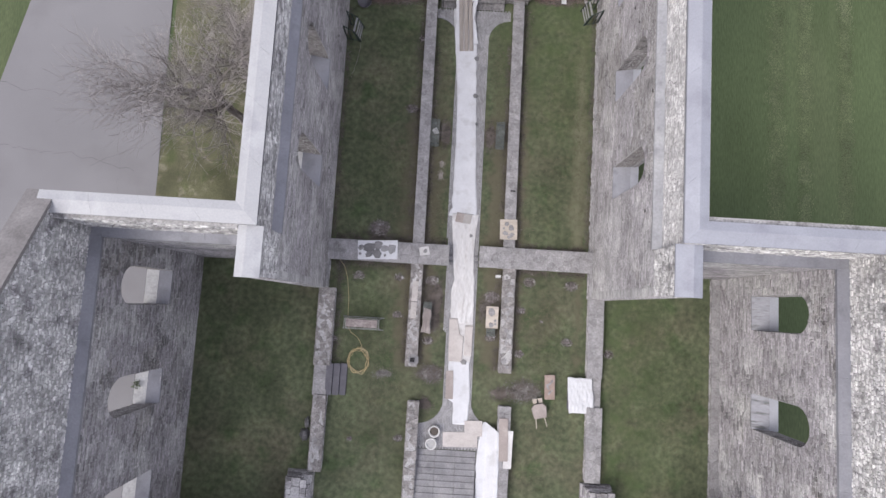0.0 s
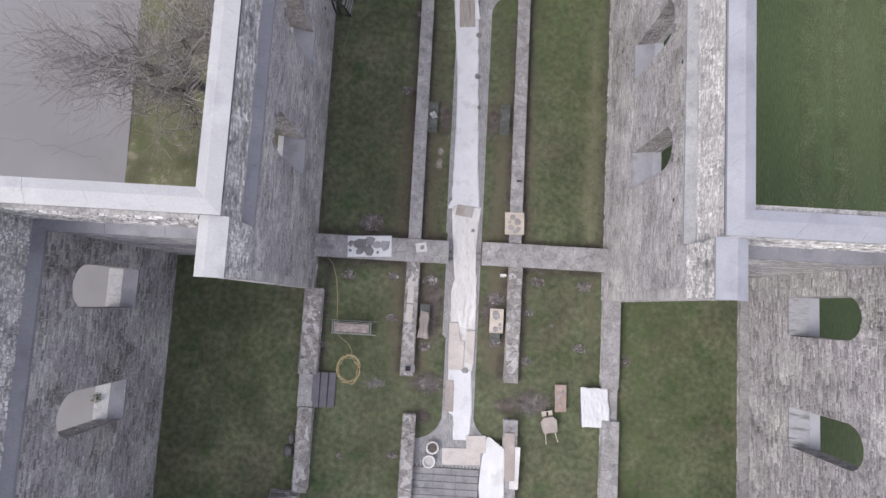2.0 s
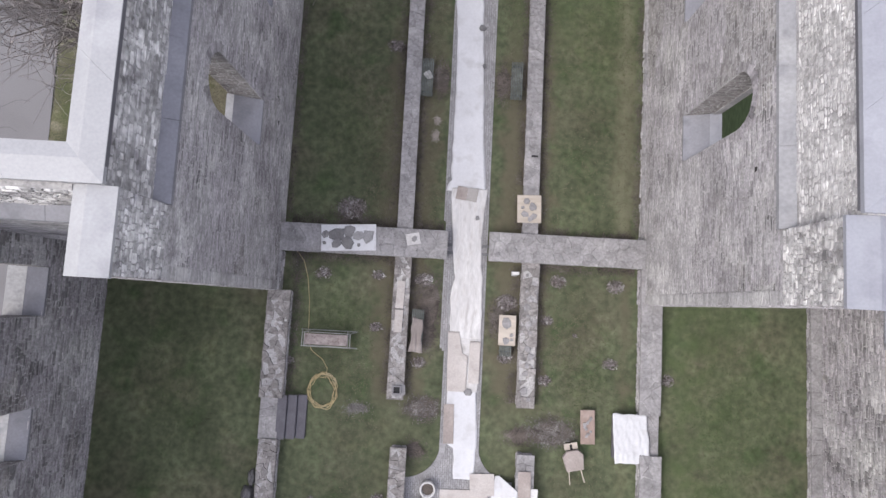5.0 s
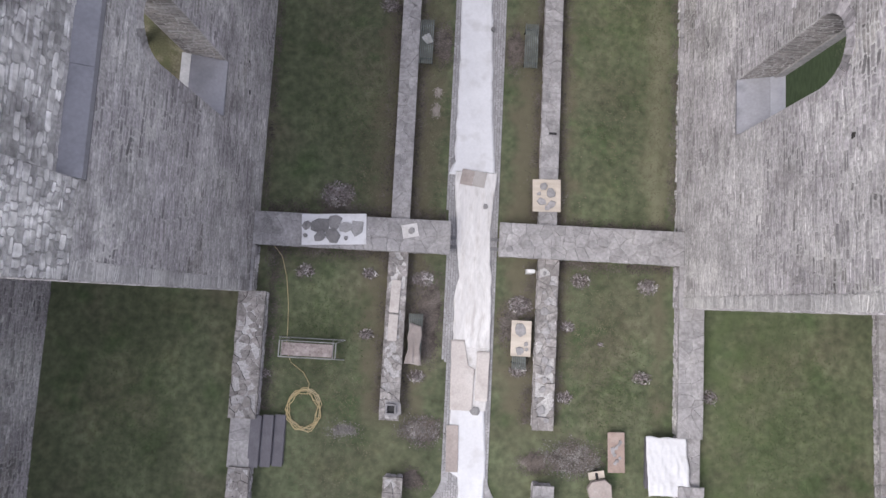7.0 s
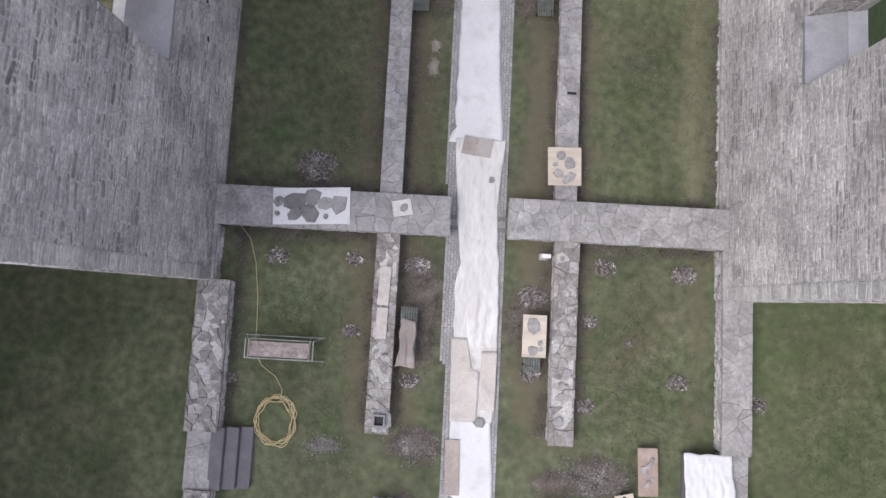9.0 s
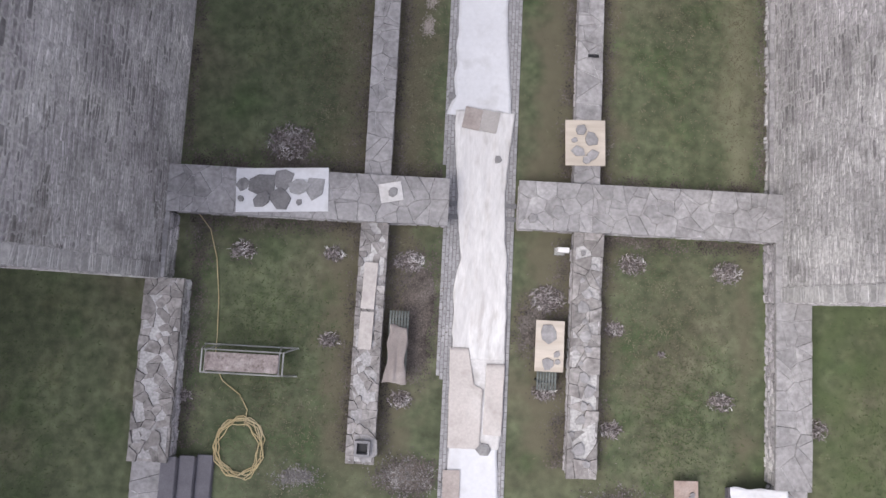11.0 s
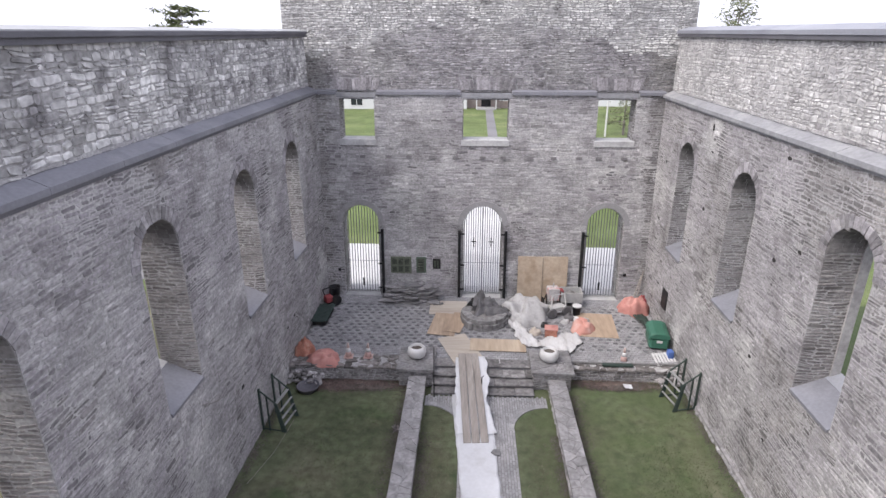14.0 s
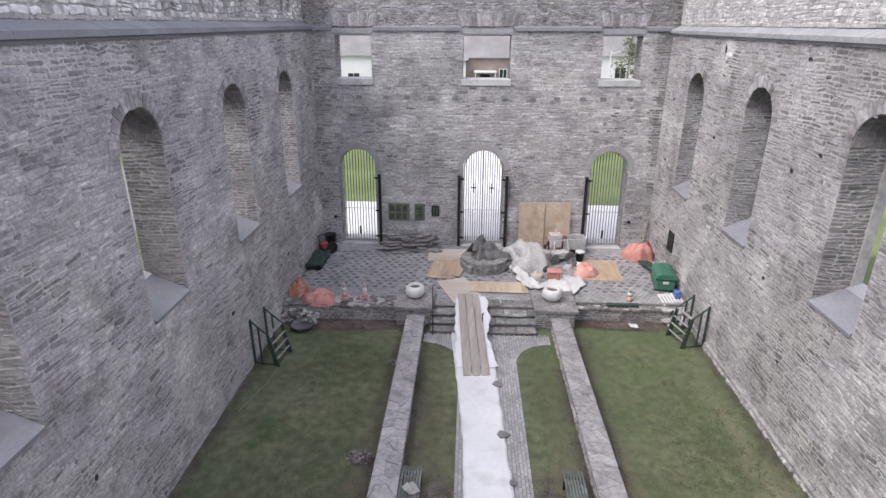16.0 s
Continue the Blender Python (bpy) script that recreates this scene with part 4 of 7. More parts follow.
def on_path(x, y):
    """Whether a point lies on the block path, with its flared ends."""
    left = -0.98 if y > 4 else -0.88 if y > -2 else -0.7
    if -9.3 < y < 19.3 and left < x < 1.08:
        return True
    for cx, cy, rad, sy, lim in ((-2.4, 17.25, 1.42, 1, 19.3), (2.5, 17.25, 1.42, 1, 19.3), (-2.25, -6.2, 1.6, -1, -9.3), (2.65, -6.2, 1.6, -1, -9.3)):
        inside = (cx < x < 0) if cx < 0 else (0 < x < cx)
        if inside and (y - cy) * sy > 0 and (y < lim if sy > 0 else y > lim) and math.hypot(x - cx, y - cy) > rad + 0.12:
            return True
    return False


path = thing("path", "grey block-paved garden path flaring at both ends", "path", kind="structure", at=turned(0, 3.4, 0.3))
PAVERS = []
sh = Shape()
for col in range(54):
    x = -2.6 + 0.1 * col
    y = -9.3 + 0.1 * (col % 2)
    while y < 19.2:
        if on_path(x + .05, y + .1):
            q = (x + .004, x + .096, y + .004, y + .196, rt.uniform(0.012, 0.022))
            if (x < -0.6 or x > 0.7) and 2.5 < y < 12.0 and len(PAVERS) < 300:
                PAVERS.append(q)
            else:
                sh.add([(a, b, 0.0) for a, b in ((q[0], q[2]), (q[1], q[2]), (q[1], q[3]), (q[0], q[3]))] + [(a, b, q[4]) for a, b in ((q[0] + .006, q[2] + .006), (q[1] - .006, q[2] + .006), (q[1] - .006, q[3] - .006), (q[0] + .006, q[3] - .006))], STONE_FACES)
        y += 0.2
tagged(put("block_paving", sh, PAVER, path), "small grey paving blocks", kind="stuff")
sh = Shape()
for j in range(143):
    yy = -9.3 + 0.2 * j
    xs = [x / 20 for x in range(-52, 56) if on_path(x / 20, yy + .1)]
    if xs:
        sh.add([(min(xs) - .02, yy, 0.008), (max(xs) + .02, yy, 0.008), (max(xs) + .02, yy + .2, 0.008), (min(xs) - .02, yy + .2, 0.008)], [(0, 1, 2, 3)])
put("path_bed", sh, JOINT, path, "sandy joints between the blocks")
for cx, cy, rad, sx, sy in ((-2.4, 17.25, 1.42, 1, 1), (2.5, 17.25, 1.42, -1, 1), (-2.25, -6.2, 1.6, 1, -1), (2.65, -6.2, 1.6, -1, -1)):
    sh = Shape()
    n = 24
    for k in range(n):
        a0, a1 = math.pi / 2 * (k + .04) / n, math.pi / 2 * (k + .96) / n
        q = [(cx + sx * d * math.cos(a), cy + sy * d * math.sin(a)) for d, a in ((rad, a0), (rad + .22, a0), (rad + .22, a1), (rad, a1))]
        sh.prism(q, -0.02, 0.024 + rt.uniform(-.003, .003))
    put("edging_blocks", sh, PAVER, path, "curved course of edging blocks")

for yy in (2.42, 2.8):
    put("drain_bar", Shape().box(-.84, 1.14, yy - .07, yy + .07, 0.0, .035), PAVER_DARK, path, "dark stone bar across the path at the crossing", bevel=0.005)

# terrace blocks: pale field with rows of darker blocks
light, dark = Shape(), Shape()
TERR = []
for j in range(40):
    for i in range(84):
        x, y = -8.38 + 0.2 * i + 0.1 * (j % 2), 21.2 + 0.155 * j
        if x > 8.15 or y > 27.4:
            continue
        d = 21.9 < y < 26.2 and j % 2 == 0 and (i + j // 2) % 2 == 0 and rt.random() < (0.85 if x < 0 else 0.6)
        z = FLOOR + rt.uniform(-.006, .004)
        q = (x + .006, x + .192, y + .006, y + .148)
        vs = [(a, b, FLOOR - .035) for a, b in ((q[0], q[2]), (q[1], q[2]), (q[1], q[3]), (q[0], q[3]))] + [(a, b, z) for a, b in ((q[0] + .008, q[2] + .008), (q[1] - .008, q[2] + .008), (q[1] - .008, q[3] - .008), (q[0] + .008, q[3] - .008))]
        if not d and y < 22.6 and len(TERR) < 300 and (x < -3.4 or x > 3.4):
            TERR.append(vs)
        else:
            (dark if d else light).add(vs, STONE_FACES)
tagged(put("pale_blocks", light, PAVER, terrace), "pale grey paving blocks", kind="stuff")
tagged(put("dark_blocks", dark, PAVER_DARK, terrace), "scattered dark paving blocks", kind="stuff")

# ---- materials of the loose things ----
PAPER = node_mat("white_ground_fabric", (0.53, 0.53, 0.555), 0.8, tones=((0.57, 0.57, 0.595), (0.46, 0.455, 0.47)), scale=0.9, fine=10, amount=0.04, bump=0.25, bump_scale=8)
PAPER_OLD = node_mat("soiled_pale_fabric", (0.50, 0.485, 0.485), 0.85, tones=((0.56, 0.55, 0.55), (0.40, 0.38, 0.37)), scale=1.3, fine=12, amount=0.1, bump=0.4, bump_scale=8)
CREASED = node_mat("creased_off_white_fabric", (0.50, 0.487, 0.49), 0.85, tones=((0.56, 0.55, 0.552), (0.42, 0.40, 0.395)), scale=1.6, fine=9, amount=0.08, bump=0.5, bump_scale=6, stretch=(2, .5, 1))
CARD = node_mat("damp_cardboard", (0.30, 0.26, 0.245), 0.9, tones=((0.26, 0.225, 0.215), (0.35, 0.31, 0.29)), scale=1.5, fine=14, amount=0.1)
CARD_PALE = node_mat("pale_cardboard", (0.43, 0.395, 0.38), 0.9, tones=((0.48, 0.45, 0.435), (0.37, 0.335, 0.32)), scale=1.2, fine=14, amount=0.08)
PLY = node_mat("plywood", (0.40, 0.32, 0.245), 0.75, tones=((0.46, 0.38, 0.30), (0.34, 0.26, 0.19)), scale=1.0, fine=7, amount=0.12, stretch=(1, 0.15, 1), bump=0.1)
PLY_PALE = node_mat("pale_plywood", (0.415, 0.365, 0.315), 0.75, tones=((0.46, 0.41, 0.36), (0.35, 0.30, 0.255)), scale=1.0, fine=7, amount=0.1, stretch=(0.15, 1, 1), bump=0.1)
PLY_BROWN = node_mat("weathered_plywood", (0.36, 0.27, 0.20), 0.8, tones=((0.42, 0.33, 0.25), (0.28, 0.21, 0.16)), scale=1.4, fine=8, amount=0.15, stretch=(1, 0.2, 1), bump=0.15)
PLANK = node_mat("grey_plank", (0.27, 0.24, 0.22), 0.85, tones=((0.33, 0.30, 0.275), (0.19, 0.165, 0.15)), scale=1.2, fine=9, amount=0.18, stretch=(2, 0.15, 1), bump=0.2)
GREENPAINT = node_mat("dark_green_paint", (0.034, 0.05, 0.044), 0.55, tones=((0.05, 0.066, 0.058),), amount=0.15, bump=0.1)
BENCHGREEN = node_mat("faded_green_slats", (0.098, 0.108, 0.102), 0.65, tones=((0.16, 0.17, 0.165), (0.07, 0.08, 0.076)), scale=3, fine=20, amount=0.15, bump=0.2)
BLACKIRON = node_mat("black_iron", (0.02, 0.02, 0.022), 0.5, 0.3, tones=((0.035, 0.033, 0.032),), amount=0.2, bump=0.1)
STEEL = node_mat("galvanised_tube", (0.33, 0.33, 0.325), 0.5, 0.4, tones=((0.26, 0.26, 0.26),), amount=0.1, bump=0.05)
GREYSTEP = node_mat("dark_grey_step_boards", (0.11, 0.105, 0.12), 0.8, tones=((0.13, 0.125, 0.14),), amount=0.12, bump=0.15)
ORANGE = node_mat("faded_orange_tarp", (0.44, 0.205, 0.18), 0.6, tones=((0.48, 0.25, 0.22), (0.35, 0.145, 0.125)), scale=2, fine=12, amount=0.08, bump=0.3, bump_scale=6)
ORANGE_NET = node_mat("orange_netting", (0.38, 0.165, 0.12), 0.7, tones=((0.44, 0.26, 0.20), (0.26, 0.10, 0.07)), scale=5, fine=30, amount=0.25, bump=0.6)
GREYTARP = node_mat("dark_grey_tarp", (0.12, 0.115, 0.12), 0.5, tones=((0.17, 0.165, 0.17), (0.08, 0.078, 0.08)), scale=2, fine=12, amount=0.1, bump=0.3, bump_scale=7)
PALETARP = node_mat("translucent_grey_sheet", (0.36, 0.35, 0.35), 0.45, tones=((0.44, 0.43, 0.43), (0.28, 0.27, 0.27)), scale=2, fine=10, amount=0.08, bump=0.4, bump_scale=7)
SOIL = node_mat("damp_soil", (0.092, 0.078, 0.070), 0.95, tones=((0.125, 0.11, 0.10), (0.06, 0.05, 0.045)), scale=1.5, fine=30, amount=0.35, island=0.35, bump=0)
GRAVEL = node_mat("grey_gravel", (0.155, 0.145, 0.142), 0.95, tones=((0.21, 0.20, 0.195), (0.10, 0.092, 0.088)), scale=3, fine=35, amount=0.4, island=0.4, bump=0.9)
DRYSTEM = node_mat("dry_stems", (0.22, 0.195, 0.195), 0.9, tones=((0.46, 0.445, 0.44), (0.10, 0.082, 0.08)), scale=5, fine=40, amount=0.3, island=0.55, bump=0)
YELLOW = node_mat("yellow_hose", (0.42, 0.34, 0.19), 0.5, tones=((0.47, 0.40, 0.26),), amount=0.08, bump=0.05)
WHITEPAINT = node_mat("white_glaze", (0.56, 0.55, 0.55), 0.4, tones=((0.50, 0.49, 0.49),), scale=2, amount=0.06, bump=0.05)
CONCRETE = node_mat("pale_concrete", (0.38, 0.375, 0.375), 0.85, tones=((0.43, 0.42, 0.415), (0.32, 0.315, 0.315)), scale=0.8, fine=16, amount=0.1, bump=0.2)
RED = node_mat("red_enamel", (0.26, 0.055, 0.06), 0.5, tones=((0.22, 0.045, 0.05),), amount=0.1, bump=0.05)
GREENPLASTIC = node_mat("green_plastic", (0.045, 0.13, 0.092), 0.45, tones=((0.055, 0.155, 0.11),), amount=0.08, bump=0.05)
DARKSLATE = node_mat("dark_slate_slab", (0.17, 0.165, 0.17), 0.8, tones=((0.22, 0.215, 0.215), (0.13, 0.125, 0.13)), scale=3, fine=18, amount=0.18, piece=0.2, bump=0.3)
BARS = node_mat("dark_gate_iron", (0.16, 0.16, 0.17), 0.5, 0.3, tones=((0.2, 0.2, 0.21),), amount=0.1, bump=0.05)


def cloth(x0, x1, y0, y1, z, seed, left=None, right=None, wrinkle=0.03, nx=14, step=0.12, rag=0.05):
    """A limp sheet: a grid with creases; left and right give its edges at a distance along y."""
    noise.seed_set(seed)
    ny = max(2, int((y1 - y0) / step))
    left, right = left or (lambda y: x0), right or (lambda y: x1)
    v = []
    for j in range(ny + 1):
        y = y0 + (y1 - y0) * j / ny
        a = left(y) + rag * noise.noise(Vector((y * 2.1, seed, 0)))
        b = right(y) + rag * noise.noise(Vector((y * 1.9, seed, 5)))
        for i in range(nx + 1):
            x = a + (b - a) * i / nx
            n = noise.noise(Vector((x * 3.0, y * 0.9, seed))) + 0.6 * noise.noise(Vector((x * 8, y * 3.5, seed)))
            v.append((x, y + (rag * noise.noise(Vector((x * 3, j, seed))) if j in (0, ny) else 0), z + wrinkle * abs(n) + 0.004))
    f = [(j * (nx + 1) + i, j * (nx + 1) + i + 1, (j + 1) * (nx + 1) + i + 1, (j + 1) * (nx + 1) + i) for j in range(ny) for i in range(nx)]
    return Shape().add(v, f)


def lerp_edge(*pairs):
    ys, xs = [p[0] for p in pairs], [p[1] for p in pairs]
    return lambda y: float(np.interp(y, ys, xs))


def lay(name, shape, material, label, category, group="", thick=0.006):
    ob = tagged(put(name, shape, material, smooth=True), label, category, group)
    m = ob.modifiers.new("thickness", "SOLIDIFY")
    m.thickness, m.offset = thick, 1.0
    return ob


def board(name, cx, cy, w, d, z, turn, material, label, category, t=0.018, group="", rx=0, ry=0):
    ob = put(name, Shape().box(-w / 2, w / 2, -d / 2, d / 2, 0, t), material, bevel=0.003, at=pose(cx, cy, z, rx, ry, turn))
    return tagged(ob, label, category, group)


# runner of white fabric along the path
lay("fabric_runner", cloth(-1, 1, 5.35, 17.1, 0.03, 201, lerp_edge((5.35, -.95), (6, -.78), (10, -.76), (13.4, -.86), (17.1, -1.2)), lerp_edge((5.35, .9), (8, .66), (10.2, .58), (13, .42), (17.1, .25)), wrinkle=0.018), PAPER, "long strip of white protective fabric laid on the path", "fabric")
lay("fabric_runner", cloth(-1, 1, -1.5, 5.5, 0.045, 202, lerp_edge((-1.5, -.45), (0.6, -.5), (1.3, -.35), (2.5, -.5), (4.9, -.7), (5.5, -.72)), lerp_edge((-1.5, 1.0), (1, .95), (2.4, .83), (3.2, .8), (4, .85), (5.5, 1.0)), wrinkle=0.05, nx=26, step=0.07), CREASED, "creased strip of white protective fabric laid on the path", "fabric")
lay("fabric_runner", cloth(-1, 1, -7.75, -3.75, 0.035, 203, lerp_edge((-7.75, .05), (-6.4, .0), (-6.2, -.42), (-3.75, -.42)), lerp_edge((-7.75, .95), (-6, 1.05), (-3.75, .88)), wrinkle=0.02), PAPER, "strip of white protective fabric laid on the path", "fabric")
draped = cloth(-1, 1, -13.6, -7.5, 0.07, 204, lerp_edge((-13.6, 1.7), (-9.8, 1.62), (-8.2, 1.8), (-7.5, 1.95)), lerp_edge((-13.6, 2.98), (-9, 2.98), (-7.95, 2.9), (-7.5, 2.1)), wrinkle=0.05, nx=22)
draped.v = [(x, y, z + 0.56 * min(1, max(0, (x - 2.2) / .55))) for x, y, z in draped.v]
lay("fabric_runner", draped, PAPER, "white protective fabric draped beside the steps and over the low wall", "fabric")
lay("cardboard_sheet", cloth(-.5, .3, -3.9, -1.2, 0.075, 205, lerp_edge((-3.9, -.45), (-1.2, -.52)), lerp_edge((-3.9, .42), (-2.3, .45), (-2.2, .2), (-1.2, .0)), wrinkle=0.012, rag=0.02), CARD_PALE, "flattened pale cardboard on the path", "cardboard")
lay("cardboard_sheet", cloth(.5, 1.0, -3.5, -1.6, 0.085, 206, wrinkle=0.012, rag=0.02), CARD_PALE, "flattened pale cardboard on the path", "cardboard")
lay("fabric_runner", cloth(-.4, 1.0, -3.9, -1.4, 0.035, 207, lerp_edge((-3.9, -.1), (-1.4, -.3)), lerp_edge((-3.9, .95), (-1.4, 1.0)), wrinkle=0.03), PAPER_OLD, "soiled pale fabric lying on the path", "fabric")
board("cardboard_sheet", -0.28, -5.35, 0.46, 1.75, 0.085, 2, CARD, "brown cardboard strip lying on white fabric", "cardboard", 0.01)
mat1 = put("doormat", Shape().box(-.5, .0, -.32, .3, 0, .02), CARD, at=pose(0.02, 5.22, 0.1, 1, 2, -9), bevel=0.003)
tagged(mat1, "two-tone brown and grey cardboard sheet lying on the fabric", "cardboard")
put("grey_half", Shape().box(.005, .5, -.3, .32, 0, .02), node_mat("grey_board", (0.33, 0.31, 0.30), 0.85, amount=0.1), mat1, "grey half of the sheet")
for x, y, s, sd in ((0.3, 15.95, .2, 1), (0.36, 13.4, .19, 2), (0.52, 11.5, .13, 3), (0.55, -3.9, .22, 4), (0.55, 4.1, .12, 5), (-0.85, 5.9, .12, 6)):
    r = random.Random(sd)
    pts = [(s * r.uniform(.7, 1.15) * math.cos(a), s * r.uniform(.7, 1.15) * math.sin(a)) for a in [k * math.pi / 3 for k in range(6)]]
    tagged(put("stone_slab", Shape().prism(pts, 0, 0.05), DARKSLATE, at=pose(x, y, 0.05), bevel=0.006), "small dark flat stone weighing down the fabric edge", "stone", "stones on the fabric")

# plank ramp over the north steps
ramp = thing("plank_ramp", "ramp of grey wooden planks laid over the stone steps", "ramp")
for k in range(3):
    put("plank", Shape().box(-.42 + .285 * k, -.145 + .285 * k, -2.35, 2.35, 0, .05), PLANK, ramp, bevel=0.004, at=pose(-0.62 + .02 * k, 18.75, 0.48, 11.2, 0, 4 + .5 * k))
lay("fabric_sheet", cloth(-1.2, .2, 17.0, 19.6, 0.02, 208, lerp_edge((17, -1.2), (19.6, -1.45)), lerp_edge((17, .25), (18, .1), (19.6, -.0)), wrinkle=0.05), PAPER, "white fabric under the plank ramp", "fabric")
lay("fabric_sheet", cloth(-.72, .78, -1.9, 2.25, 0, 209, lerp_edge((-1.9, -.7), (0, -.62), (2.25, -.56)), lerp_edge((-1.9, .82), (0, .62), (1, .8), (2.25, .72)), wrinkle=0.05, rag=.12, nx=20), PAPER, "white fabric hanging over the steps under the plank ramp", "fabric").matrix_basis = pose(-0.62, 18.75, 0.42, 11.2, 0, 4)


for x, y0, rail in ((-2.13, 19.2, True), (-0.2, 19.35, False)):
    hr = thing("handrail", "thin black iron handrail beside the stone steps", "handrail", "handrails on the steps")
    put("post", Shape().rod((x, y0, .0), (x, y0, .92), .022, 8), BLACKIRON, hr)
    if rail:
        put("rail", Shape().rod((x, y0, .9), (x - .1, y0 + 1.5, 1.42), .02, 8), BLACKIRON, hr)
        put("post", Shape().rod((x - .1, y0 + 1.5, .55), (x - .1, y0 + 1.5, 1.43), .022, 8), BLACKIRON, hr)
    else:
        put("hook", Shape().rod((x, y0, .9), (x + .06, y0 + .12, .9), .02, 8), BLACKIRON, hr)
tagged(put("string_line", Shape().tube([(-7.4, 17.45, .02), (-7.55, 15.7, .02), (-7.95, 14.1, .02)], .006, 5), CARD), "thin pale string line lying on the lawn", "string")

# ---- benches ----
def bench(x, y, label, turn=0):
    b = thing("bench", label, "bench", "garden benches", pose(x, y, 0.0, 0, 0, turn))
    for k in range(7):
        put("slat", Shape().box(-.27 + .079 * k, -.27 + .079 * k + .055, -.92, .92, .42, .45), BENCHGREEN, b, bevel=0.006)
    for yy in (-.7, .7):
        put("leg", Shape().box(-.26, -.2, yy - .03, yy + .03, 0, .42), BLACKIRON, b, bevel=0.006)
        put("leg", Shape().box(.2, .26, yy - .03, yy + .03, 0, .42), BLACKIRON, b, bevel=0.006)
        put("bearer", Shape().box(-.27, .27, yy - .025, yy + .025, .37, .42), BLACKIRON, b)
    return b


bench(-2.15, 10.65, "weathered green slatted garden bench beside the low wall")
bench(2.08, 10.7, "weathered green slatted garden bench beside the low wall")
bench(-1.93, -1.2, "green slatted garden bench partly covered by a brown sheet")
bench(2.1, -1.25, "green slatted garden bench partly covered by a plywood board")
r = random.Random(210)
tagged(put("crumpled_wrapping", cloth(-.17, .17, -.2, .2, 0, 211, wrinkle=0.12, step=.05, rag=.12), STEEL, at=pose(-2.12, 10.75, 0.45, 0, 0, 30)), "crumpled grey wrapping dropped on the bench", "wrapping")
lay("brown_sheet", cloth(-.3, .3, -.75, .75, 0, 212, lerp_edge((-.75, -.4), (-.2, -.24), (.75, -.26)), lerp_edge((-.75, .32), (-.2, .16), (.3, .28), (.75, .22)), wrinkle=0.14, rag=.1, step=.06), node_mat("brown_dust_sheet", (0.215, 0.188, 0.18), 0.85, tones=((0.27, 0.24, 0.23),), amount=0.12), "brown dust sheet thrown over the bench", "sheet").matrix_basis = pose(-1.93, -1.45, 0.47, 0, 0, 0)
board("plywood_board", 2.14, -1.0, 0.77, 1.36, 0.46, 0, PLY_PALE, "pale plywood board with stones on a bench", "board")


def flat_stone(x, y, z, s, sd, group, label, material=None, t=0.04):
    q = random.Random(sd)
    n = q.choice((5, 6, 7))
    pts = [(s * q.uniform(.65, 1.2) * math.cos(2 * math.pi * k / n), s * q.uniform(.65, 1.2) * math.sin(2 * math.pi * k / n)) for k in range(n)]
    return tagged(put("stone_slab", Shape().prism(pts, 0, t), material or DARKSLATE, bevel=0.006, at=pose(x, y, z, q.uniform(-3, 3), q.uniform(-3, 3), q.uniform(0, 360))), label, "stone", group)


for k, (x, y, s) in enumerate(((2.08, -0.66, .27), (2.33, -1.2, .1), (2.1, -1.48, .19), (2.36, -1.42, .09))):
    flat_stone(x, y, 0.48, s, 300 + k, "stones on the plywood", "flat grey stone lying on the plywood board", FLAG, .03)

SLATE_GREY = node_mat("soft_grey_slate", (0.26, 0.255, 0.262), 0.85, tones=((0.31, 0.305, 0.31), (0.21, 0.205, 0.21)), scale=3, fine=14, amount=0.15, bump=0.3)
# white sheet with slate slabs on the crossing wall
board("white_board", -5.29, 2.8, 2.5, 1.2, 0.675, 3.5, PAPER, "white board lying on the low wall with dark slabs on it", "board", 0.02)
for k, (x, y, s) in enumerate(((-6.36, 2.9, .2), (-5.86, 2.9, .4), (-5.8, 2.5, .26), (-5.28, 3.1, .3), (-5.35, 2.56, .36), (-4.82, 2.92, .28), (-4.42, 2.88, .38), (-4.8, 2.47, .1), (-6.38, 2.5, .1))):
    flat_stone(x, y, 0.697 + .012 * (k % 3), s, 320 + k, "slabs on the white board", "dark irregular slate slab on the white board", SLATE_GREY if k in (5, 6) else None, .03)
board("plywood_board", 2.9, 4.6, 1.1, 1.28, 0.52, 2, PLY_PALE, "pale plywood board with stone offcuts lying on the low wall", "board")
for k, (x, y, s) in enumerate(((2.75, 4.95, .18), (3.05, 4.7, .22), (2.7, 4.35, .2), (3.1, 4.25, .18), (2.95, 4.1, .12), (2.6, 4.65, .1))):
    flat_stone(x, y, 0.54, s, 340 + k, "offcuts on the plywood", "flat stone offcut on the plywood board", FLAG, .05)
board("paper_sheet", -2.35, 2.9, 0.62, 0.52, 0.68, 12, PAPER_OLD, "pale cardboard square on the low wall", "cardboard", 0.012)
flat_stone(-2.3, 2.92, .693, .14, 351, "", "dark stone weighing down a cardboard square", None, .03)
for k, (x, y, s) in enumerate(((4.7, 2.75, .26), (5.1, 2.85, .22), (4.85, 2.6, .18), (7.7, 2.6, .2), (7.9, 2.85, .18), (6.4, 2.95, .16), (2.2, 2.6, .22), (1.5, 2.4, .13))):
    flat_stone(x, y, 0.665, s, 360 + k, "loose stones on the low wall", "loose broken flagstone on the low wall", FLAG)
for k in range(16):
    q = random.Random(380 + k)
    flat_stone(2.75 + q.uniform(0, .5), -4.0 + k * .37, 0.53, q.uniform(.08, .2), 380 + k, "loose stones on the low wall", "loose broken flagstone on the low wall", FLAG)
